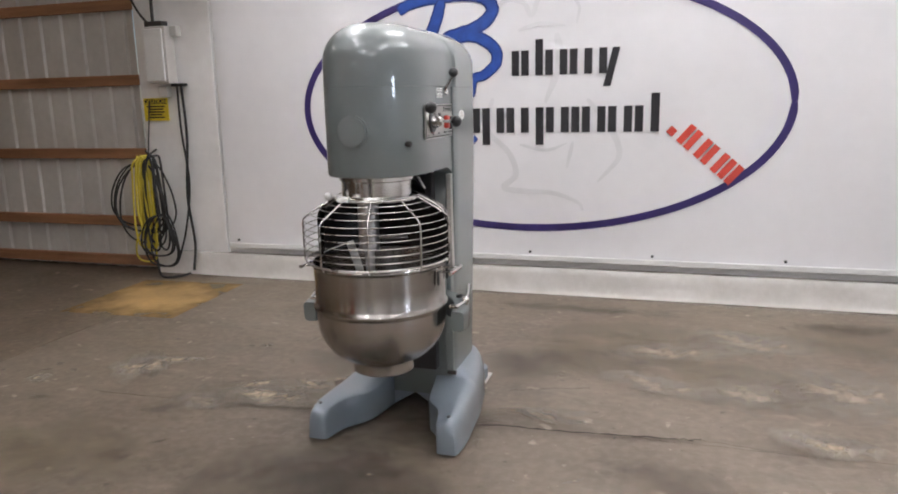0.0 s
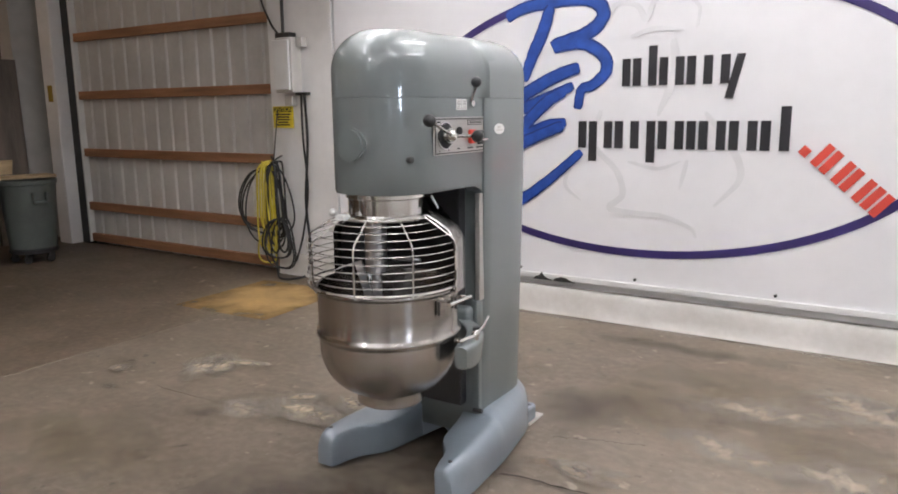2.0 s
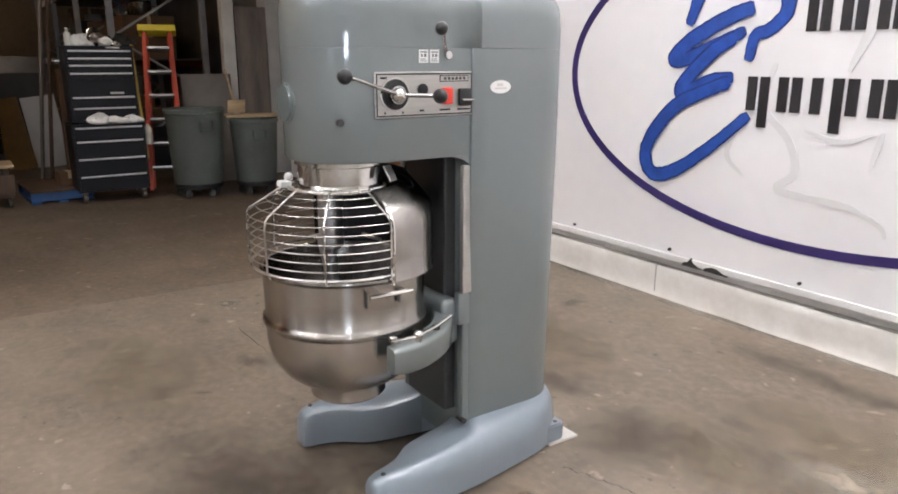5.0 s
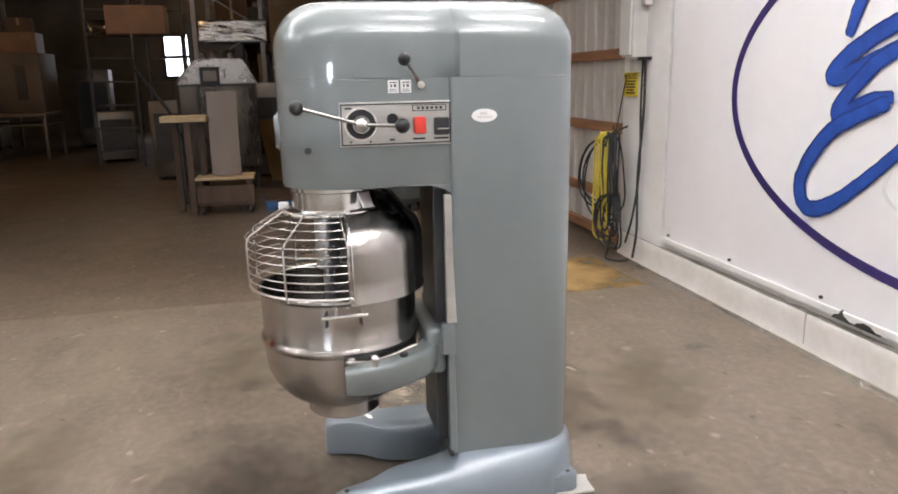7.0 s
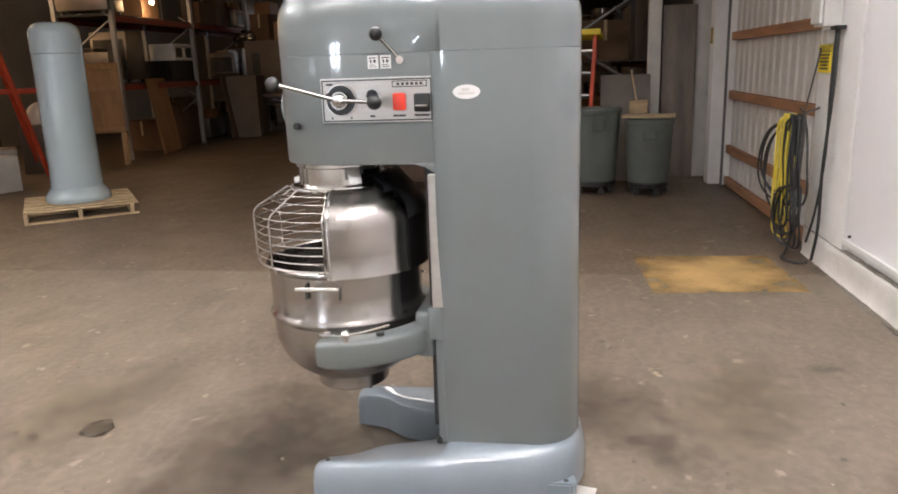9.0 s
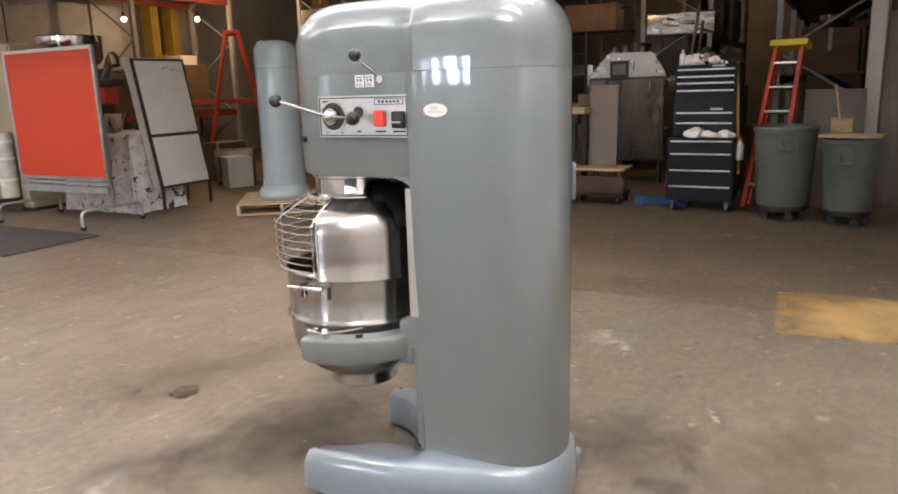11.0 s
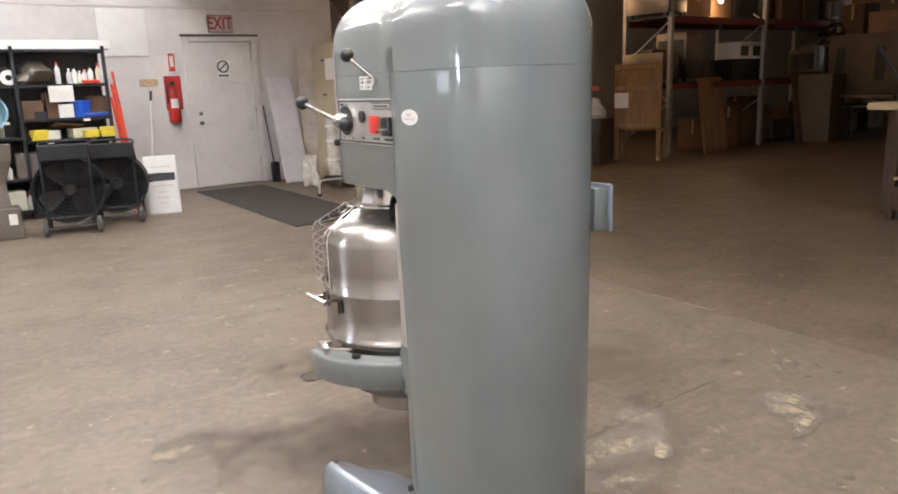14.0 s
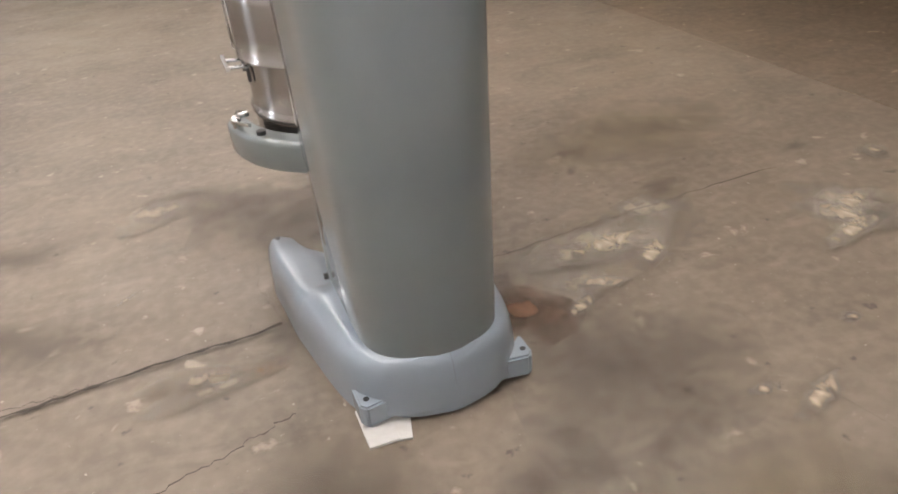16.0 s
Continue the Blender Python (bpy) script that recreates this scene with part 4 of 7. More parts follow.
bm.transform(Matrix.Translation((0, 3.543, 1.389)) @ Matrix.Diagonal((1, 0.042, 0.0215, 1)) @ Matrix.Translation((0, -3.543, -1.389)))
badge = part("oval_badge", bm, WHITE, mixer, "white oval sticker")
part("badge_mark", join(box(MX + HWC + 0.001, MX + HWC + 0.0028, 3.518, 3.568, 1.381, 1.387), box(MX + HWC + 0.001, MX + HWC + 0.0028, 3.528, 3.552, 1.391, 1.400)), GREYBOX, badge)
# switch box on the far side of the column
sw = part("switch_box", box(MX - 0.229, MX - 0.175, 3.71, 3.845, 1.055, 1.180, 0.008), ENAMEL, mixer, "grey switch box on the column's side", True)
part("box_lid", box(MX - 0.243, MX - 0.230, 3.705, 3.85, 1.05, 1.185, 0.005), ENAMEL_BLUE, sw, "", True)
tagged(part("shim", box(-0.722, -0.640, 3.80, 3.945, 0.0, 0.009, 0.001), SHIM), "white plastic shim plate under the mixer's corner", "shim")
tagged(part("shim", at(box(-0.03, 0.03, -0.04, 0.05, 0.0, 0.007, 0.001), pose(-0.735, 3.90, 0, 0, 0, -14)), SHIM), "white plastic shim plate under the mixer's corner", "shim")


# ---- the store ----
def bin_can(x, y, r, h, rz=0):
    t = thing("trash_can", x, y, 0, rz, "grey plastic trash can on a wheeled dolly", "trash can", "cans by the door")
    z0 = 0.15
    prof = [(0.0, z0), (r * 0.80, z0), (r * 0.82, z0 + 0.03), (r * 0.955, h - 0.06), (r * 0.96, h - 0.05), (r, h - 0.045), (r, h - 0.01), (r * 0.97, h), (r * 0.94, h - 0.005), (r * 0.92, h - 0.08), (r * 0.78, z0 + 0.03), (0.0, z0 + 0.03)]
    part("can_body", lathe(prof, x, y, 40), CANGREY, t, "", True)
    for a in (0, 180):
        m = pose(x, y, 0, 0, 0, rz + a)
        part("can_handle", at(join(box(r * 0.93, r + 0.03, -0.075, -0.055, h - 0.22, h - 0.12, 0.006), box(r * 0.93, r + 0.03, 0.055, 0.075, h - 0.22, h - 0.12, 0.006), box(r + 0.005, r + 0.035, -0.075, 0.075, h - 0.235, h - 0.205, 0.008)), m), CANGREY, t, "", True)
    dolly = part("dolly", cyl((x, y, 0.10), (x, y, 0.15), r * 0.84, n=32, bevel=0.01), BLACK, t, "", True)
    for k in range(5):
        a = 2 * math.pi * k / 5 + 0.4
        cx, cy = x + r * 0.66 * math.cos(a), y + r * 0.66 * math.sin(a)
        part("castor", join(cyl((cx - 0.014, cy, 0.038), (cx + 0.014, cy, 0.038), 0.038, n=16), box(cx - 0.02, cx + 0.02, cy - 0.02, cy + 0.02, 0.06, 0.104, 0.004)), DARKSTEEL, dolly, "", True)
    return t


bin_can(-6.95, 4.20, 0.315, 0.955, 8)
bin_can(-6.78, 4.80, 0.27, 0.84, -6)


# ---- banner artwork, laid on the sheet ----
def ribbon(points, width, y, n=8, taper=0.25, rough=0.0):
    """A flat brush stroke on the banner: points in (x, z); rough frays its edges."""
    line = smooth_line([(a, 0, b) for a, b in points], n) if n > 1 else [Vector((a, 0, b)) for a, b in points]
    m = len(line)
    bm = bmesh.new()
    rows = []
    for i, p in enumerate(line):
        d = (line[min(i + 1, m - 1)] - line[max(i - 1, 0)]).normalized()
        s = Vector((-d.z, 0, d.x))
        t = i / (m - 1)
        w = width * (0.5 * (1 - taper) + taper * 0.5 * math.sin(math.pi * min(1, 0.15 + t * 0.85))) * (0.7 if i in (0, m - 1) else 1)
        wa, wb = (w * (1 + rough * noise.noise((p.x * 40, p.z * 40, c))) for c in (1.0, 7.0))
        yy = y - 0.0007 * t
        rows.append([bm.verts.new((q.x, e, q.z)) for q, e in ((p + s * wa, yy), (p - s * wb, yy), (p - s * wb, y + 0.002), (p + s * wa, y + 0.002))])
    for a, b in zip(rows, rows[1:]):
        for k in range(4):
            bm.faces.new((a[k], a[(k + 1) % 4], b[(k + 1) % 4], b[k]))
    bm.faces.new(rows[0]), bm.faces.new(rows[-1])
    return bm


YB = 5.6690
oval = [(-0.794 + 1.783 * math.cos(2 * math.pi * i / 96), 1.395 + 0.893 * math.sin(2 * math.pi * i / 96)) for i in range(97)]
part("oval_ring", ribbon(oval, 0.052, YB, 1, 0.0), NAVY, banner, "navy oval outline")
STROKES = [
    [(-1.77, 2.11), (-1.67, 2.16), (-1.48, 2.19), (-1.23, 2.20), (-1.09, 2.16), (-1.05, 2.07), (-1.16, 1.97), (-1.39, 1.90), (-1.19, 1.91), (-1.04, 1.82), (-1.02, 1.72), (-1.11, 1.63), (-1.19, 1.60), (-1.22, 1.47)],
    [(-1.43, 2.17), (-1.49, 1.99), (-1.56, 1.85), (-1.63, 1.67)],
    [(-1.21, 1.75), (-1.37, 1.70), (-1.58, 1.60), (-1.72, 1.49), (-1.64, 1.48), (-1.45, 1.55), (-1.25, 1.63)],
    [(-1.31, 1.60), (-1.45, 1.52), (-1.62, 1.36), (-1.64, 1.28), (-1.44, 1.36), (-1.30, 1.38)],
    [(-1.32, 1.36), (-1.53, 1.28), (-1.70, 1.19), (-1.84, 1.03), (-1.89, 0.89), (-1.82, 0.78), (-1.65, 0.82), (-1.43, 0.97), (-1.18, 1.18)],
]
for k, st in enumerate(STROKES):
    stroke = part("brush_stroke", ribbon(st, 0.098, YB - 0.0016 * k - 0.001, 10, 0.35, 0.14), NAVYBLUE, banner, "blue brush stroke with a darker edge")
    part("stroke_core", ribbon(st, 0.072, YB - 0.0016 * k - 0.0018, 10, 0.35, 0.22), BLUE, stroke)
for st, w in (([(-1.05, 1.46), (-1.10, 1.24), (-0.93, 1.06), (-0.88, 0.90), (-0.97, 0.80), (-0.80, 0.775), (-0.60, 0.765), (-0.42, 0.70), (-0.38, 0.64)], 0.045), ([(-1.25, 1.10), (-1.30, 0.95), (-1.18, 0.84)], 0.03), ([(-0.36, 1.44), (-0.20, 1.24), (-0.13, 1.04), (-0.28, 0.85)], 0.045), ([(-0.46, 1.14), (-0.50, 0.95)], 0.03), ([(-1.02, 2.05), (-0.96, 2.14), (-0.82, 2.12), (-0.76, 2.03), (-0.70, 2.15), (-0.55, 2.17), (-0.43, 2.09), (-0.44, 1.96)], 0.035), ([(-0.86, 1.93), (-0.70, 1.97), (-0.52, 1.95)], 0.03), ([(-0.58, 1.90), (-0.56, 1.70), (-0.66, 1.42)], 0.06), ([(-0.85, 1.12), (-0.65, 1.08), (-0.50, 1.13)], 0.025)):
    part("faint_swirl", ribbon(st, w, YB - 0.0003, 8, 0.6, 0.2), GREYINK, banner, "faint grey swirl")


def flat(outline):
    """A thin printed shape on the banner from its outline in (x, z)."""
    return loft([[(x, y, z) for x, z in outline] for y in (YB - 0.0035, YB)])


def bar_shape(x0, x1, z0, z1, lean=0.0):
    return flat([(x0, z0), (x1, z0), (x1 + lean, z1), (x0 + lean, z1)])


def word_shapes(groups, x0, x1, zb, xh, asc, desc):
    """A word as plain upright bars: m a bar, t a tall bar, d a deep bar, y a slanted deep bar, . a gap."""
    wide = {"m": 0.85, "t": 0.85, "d": 0.85, "y": 1.0, ".": 0.38}
    unit = (x1 - x0) / sum(wide[c] for c in groups)
    x = x0
    for c in groups:
        a, b = x + 0.10 * unit, x + (wide[c] - 0.10) * unit
        if c == "y":
            yield bar_shape(a - 0.5 * unit, b - 0.7 * unit, zb - desc, zb + xh, 0.75 * unit)
        elif c != ".":
            yield bar_shape(a, b, zb - (desc if c == "d" else 0), zb + xh + (asc if c == "t" else 0))
        x += wide[c] * unit


for bm in word_shapes("mm.tm.mm.m.my", -0.915, -0.135, 1.615, 0.175, 0.075, 0.09):
    part("printed_shape", bm, BLACKINK, banner, "dark printed shape")
for bm in word_shapes("md.mm.m.dm.mmm.mm.mm.t", -1.215, 0.145, 1.208, 0.180, 0.085, 0.09):
    part("printed_shape", bm, BLACKINK, banner, "dark printed shape")
turn = Matrix.Translation((0.19, 0, 1.20)) @ Matrix.Rotation(radians(41), 4, "Y")
for bm in [bar_shape(-0.008, 0.045, 0.0, 0.055)] + list(word_shapes("mm.mm.mmm", 0.075, 0.56, 0.0, 0.15, 0, 0)):
    part("printed_shape", at(bm, turn), REDINK, banner, "red printed shape")

# grommets and torn foot of the banner
for x in (-3.30, -2.5, -1.64, -0.77, 0.12, 1.0):
    part("grommet", cyl((x, 5.668, 0.318), (x, 5.655, 0.318), 0.010, n=12), DARKSTEEL, banner)
for x0, pts in ((-1.53, ((0, 0), (0.02, 0.022), (0.05, 0.03), (0.065, 0.055), (0.085, 0.03), (0.12, 0.012), (0.15, 0))), (-1.37, ((0, 0), (0.015, 0.02), (0.06, 0.034), (0.10, 0.03), (0.14, 0.01), (0.17, 0)))):
    bm = bmesh.new()
    front = [bm.verts.new((x0 + u, 5.6445, 0.245 + v)) for u, v in pts]
    back = [bm.verts.new((x0 + u, 5.66, 0.245 + v)) for u, v in pts]
    bm.faces.new(front), bm.faces.new(back)
    for i in range(len(pts)):
        bm.faces.new((front[i], front[(i + 1) % len(pts)], back[(i + 1) % len(pts)], back[i]))
    part("torn_hem", bm, DARKSTEEL, banner, "torn dark hem")

# ---- post with box, sign and cords ----
eb = thing("electric_box", -3.9, 5.665, 1.63, 0, "grey-white electrical box on the wall", "electrical box")
part("box_body", box(-3.965, -3.77, 5.545, 5.665, 1.64, 2.10, 0.006), GREYBOX, eb)
part("box_door", box(-3.97, -3.79, 5.525, 5.545, 1.66, 2.08, 0.006), WHITE, eb)
part("conduit", join(tube([(-3.93, 5.62, 2.10), (-3.93, 5.62, 3.2), (-3.93, 5.62, 5.15)], 0.014), box(-3.99, -3.82, 5.58, 5.665, 2.10, 2.145, 0.006)), DARKSTEEL, eb)
part("side_switch", box(-3.765, -3.70, 5.60, 5.665, 2.02, 2.10, 0.005), GREYBOX, eb)
part("outlet", box(-3.93, -3.84, 5.60, 5.665, 1.53, 1.62, 0.006), GREYBOX, eb)
part("black_lead", join(tube(smooth_line([(-3.72, 5.63, 1.63), (-3.70, 5.62, 1.2), (-3.74, 5.61, 0.7), (-3.70, 5.60, 0.3), (-3.72, 5.58, 0.05)], 6), 0.011), tube(smooth_line([(-3.76, 5.63, 1.63), (-3.75, 5.62, 1.25), (-3.71, 5.61, 0.8), (-3.78, 5.60, 0.4), (-3.86, 5.58, 0.15)], 6), 0.009), box(-3.80, -3.68, 5.60, 5.665, 1.615, 1.64, 0.005)), BLACKCORD, eb, "black hanging leads", True)
tagged(part("wall_cable", tube(smooth_line([(-4.25, 5.64, 2.9), (-4.20, 5.63, 2.5), (-4.08, 5.62, 2.25), (-3.98, 5.62, 2.13)], 6), 0.010), BLACKCORD, None, "", True), "black cable running down the white post", "cable")
cs = thing("caution_sign", -4.0, 5.66, 1.33, 0, "yellow caution sign with black lettering on the post", "sign")
part("plate", box(-4.13, -3.885, 5.650, 5.658, 1.335, 1.525, 0.002), YELLOW, cs)
part("header", box(-4.12, -3.895, 5.646, 5.651, 1.475, 1.517), BLACK, cs)
for z, w in ((1.455, 0.9), (1.432, 0.75), (1.409, 0.85), (1.386, 0.6), (1.363, 0.8)):
    part("text_bar", box(-4.0075 - 0.1 * w, -4.0075 + 0.1 * w, 5.647, 5.651, z - 0.006, z + 0.006), BLACK, cs)


def lettering(text, m, size, material, parent, name="lettering"):
    cu = bpy.data.curves.new(name, "FONT")
    cu.body, cu.size, cu.align_x, cu.align_y, cu.extrude, cu.offset = text, size, "CENTER", "CENTER", 0.0008, size * 0.018
    tmp = bpy.data.objects.new(name, cu)
    scene.collection.objects.link(tmp)
    dg = bpy.context.evaluated_depsgraph_get()
    dg.update()
    me = bpy.data.meshes.new_from_object(tmp.evaluated_get(dg))
    bpy.data.objects.remove(tmp)
    me.transform(m)
    me.materials.clear()
    me.materials.append(material)
    ob = new(name, me)
    ob.parent = parent
    ob.matrix_parent_inverse = parent.matrix_basis.inverted() if parent.parent is None else Matrix()
    return ob


lettering("CAUTION", pose(-4.0075, 5.6445, 1.496, 90, 0, 0), 0.052, YELLOW, cs)


def coil(name, cx, y, ztop, zbot, w, loops, r, material, label, seed, out=0.0):
    rnd = random.Random(seed)
    pts = []
    for k in range(loops):
        ww, zb = w * rnd.uniform(0.55, 1.15), zbot + rnd.uniform(-0.06, 0.16)
        ox, oy = rnd.uniform(-0.03, 0.03), -0.02 - 0.10 * rnd.random()
        zm = (ztop + zb) / 2
        hh = (ztop - zb) / 2
        for i in range(12):
            a = 2 * math.pi * i / 12
            pts.append((cx + ox + ww * 0.5 * math.sin(a) * (1 - 0.35 * math.cos(a)), y + oy + 0.01 * math.sin(3 * a) + out * min(0.0, math.sin(a)) * ww / w, zm + hh * math.cos(a)))
    return tagged(part(name, tube(smooth_line(pts, 4), r, 6), material, None, "", True), label, "cord")


coil("extension_cord", -4.05, 5.54, 1.05, 0.30, 0.12, 7, 0.0085, YELLOWCORD, "coiled yellow extension cord hanging on the post", 3, 0.04)
coil("extension_cord", -4.06, 5.54, 0.42, 0.14, 0.18, 3, 0.008, YELLOWCORD, "end loops of the yellow extension cord by the post", 21, 0.08)
coil("power_cord", -3.97, 5.56, 1.05, 0.24, 0.17, 5, 0.009, BLACKCORD, "coiled black power cord hanging on the post", 8, 0.05)
coil("power_cord", -4.08, 5.58, 1.0, 0.30, 0.40, 4, 0.008, BLACKCORD, "loose black power cord hanging in wide loops", 5, 0.17)
coil("power_cord", -3.94, 5.57, 0.55, 0.10, 0.36, 4, 0.008, BLACKCORD, "tangled black power cord hanging low on the post", 14, 0.12)
tagged(part("cord_hook", join(tube([(-4.06, 5.665, 1.09), (-4.06, 5.56, 1.05), (-4.06, 5.53, 1.09)], 0.008), tube([(-4.06, 5.56, 1.05), (-4.06, 5.64, 1.5)], 0.006)), DARKSTEEL), "dark steel hook holding the cords", "hook")
tagged(part("dropped_cord", tube(smooth_line([(-4.1, 5.58, 0.3), (-4.02, 5.50, 0.06), (-3.92, 5.44, 0.012), (-3.80, 5.50, 0.012), (-3.74, 5.56, 0.03)], 6), 0.010), BLACKCORD, None, "", True), "black cord end lying on the floor", "cord")

# ---- store, west side ----
def tool_chest():
    t = thing("tool_chest", -7.25, 3.35, 0, 0, "black steel rolling tool chest with bright drawer edges", "tool chest")
    part("cabinet", box(-7.52, -7.02, 3.0, 3.70, 0.12, 0.82, 0.006), CHESTBLACK, t)
    part("upper_chest", box(-7.52, -7.14, 3.03, 3.68, 0.83, 1.60, 0.006), CHESTBLACK, t)
    def drawer(x, y0, y1, z0, z1):
        d = part("drawer", box(x - 0.005, x + 0.014, y0, y1, z0 + 0.005, z1 - 0.005, 0.003), CHESTBLACK, t)
        part("pull_edge", box(x + 0.012, x + 0.026, y0 + 0.01, y1 - 0.01, z1 - 0.026, z1 - 0.008, 0.003), ALU, d)
    zs = [0.14, 0.30, 0.48, 0.66, 0.80]
    for a, b in zip(zs, zs[1:]):
        drawer(-7.02, 3.02, 3.68, a, b)
    for a, b in ((0.86, 0.99), (0.99, 1.10), (1.26, 1.34), (1.34, 1.42), (1.42, 1.49), (1.49, 1.565)):
        drawer(-7.14, 3.05, 3.66, a, b)
    part("label_plate", box(-7.142, -7.134, 3.42, 3.55, 1.115, 1.135), PLATE, t)
    part("label_plate", box(-7.142, -7.134, 3.42, 3.55, 1.575, 1.592), PLATE, t)
    for x in (-7.47, -7.08):
        for y in (3.06, 3.64):
            part("castor", join(cyl((x, y - 0.018, 0.05), (x, y + 0.018, 0.05), 0.05, n=18), box(x - 0.03, x + 0.03, y - 0.026, y + 0.026, 0.085, 0.125, 0.004)), DIRTYSTEEL, t, "", True)
    part("side_handle", tube([(-7.45, 2.99, 1.45), (-7.45, 2.95, 1.45), (-7.20, 2.95, 1.45), (-7.20, 2.99, 1.45)], 0.01), ALU, t)


tool_chest()


def blob(cx, cy, cz, r, seed, flat=0.5, material=WHITE, name="rag", label="", category="rag"):
    bm = bmesh.new()
    bmesh.ops.create_icosphere(bm, subdivisions=3, radius=r)
    off = Vector((seed * 3.1, seed * 1.7, seed))
    for v in bm.verts:
        k = 1 + 0.55 * noise.noise(v.co * (2.6 / r) * 0.4 + off) + 0.25 * noise.noise(v.co * (6 / r) * 0.4 + off)
        v.co = Vector((v.co.x * k, v.co.y * k * 1.3, max(v.co.z * k * flat, -r * flat * 0.55)))
    zmin = min(v.co.z for v in bm.verts)
    bm.transform(Matrix.Translation((cx, cy, cz - zmin)))
    return tagged(part(name, bm, material, None, "", True), label, category)


blob(-7.07, 3.28, 0.82, 0.085, 2, 0.8, WHITE, "rag", "crumpled white rag on the tool chest")
blob(-7.06, 3.45, 0.82, 0.075, 5, 0.6, PAPER, "rag", "crumpled white rag on the tool chest")
blob(-7.07, 3.60, 0.82, 0.075, 7, 0.65, WHITE, "rag", "crumpled white rag on the tool chest")
blob(-7.32, 3.46, 1.60, 0.055, 9, 0.9, TEAL, "cloth", "small teal cloth bundle on the tool chest")
blob(-7.30, 3.36, 1.60, 0.105, 14, 1.0, FOIL, "crumpled_wrap", "crumpled silvery wrap on the tool chest", "wrap")
blob(-7.22, 3.44, 1.60, 0.06, 15, 0.9, PAPER, "rag", "crumpled paper on the tool chest")
blob(-7.20, 3.53, 1.60, 0.05, 17, 0.8, FOIL, "crumpled_wrap", "crumpled silvery wrap on the tool chest", "wrap")
blob(-7.28, 3.25, 1.60, 0.09, 11, 0.8, WHITE, "rag", "white rag heap on the tool chest")
blob(-7.25, 3.58, 1.60, 0.10, 12, 0.7, BLACK, "tool_bag", "dark tool bag on the tool chest", "bag")


def bottle(x, y, z, r, h, material, cap, label, category="bottle"):
    t = thing("bottle", x, y, z, 0, label, category)
    part("bottle_body", lathe([(0.0, z), (r * 0.95, z), (r, z + 0.01), (r, z + h * 0.62), (r * 0.8, z + h * 0.72), (r * 0.4, z + h * 0.8), (r * 0.38, z + h * 0.88), (0.0, z + h * 0.88)], x, y, 16), material, t, "", True)
    part("cap", lathe([(0.0, z + h * 0.87), (r * 0.45, z + h * 0.87), (r * 0.45, z + h), (0.0, z + h)], x, y, 14), cap, t, "", True)
    return t


bottle(-7.24, 3.09, 1.60, 0.035, 0.17, WHITE, GREYBOX, "white spray bottle on the tool chest")
blob(-7.25, 3.18, 1.60, 0.06, 16, 1.0, WHITE, "rag", "white rag heap on the tool chest")
hung = bottle(-7.10, 3.745, 0.58, 0.042, 0.25, WRAP, RED, "clear spray bottle hooked on the side of the chest")
part("hook", tube([(-7.10, 3.745, 0.80), (-7.10, 3.735, 0.835), (-7.10, 3.695, 0.835), (-7.10, 3.69, 0.822)], 0.004), DARKSTEEL, hung)
tagged(part("spirit_level", at(box(-0.009, 0.009, -0.014, 0.014, 0.0, 1.2, 0.002), pose(-7.18, 3.735, 0.42, 3, 0, 0)), DULLYELLOW), "yellow spirit level leaning on the tool chest", "level")


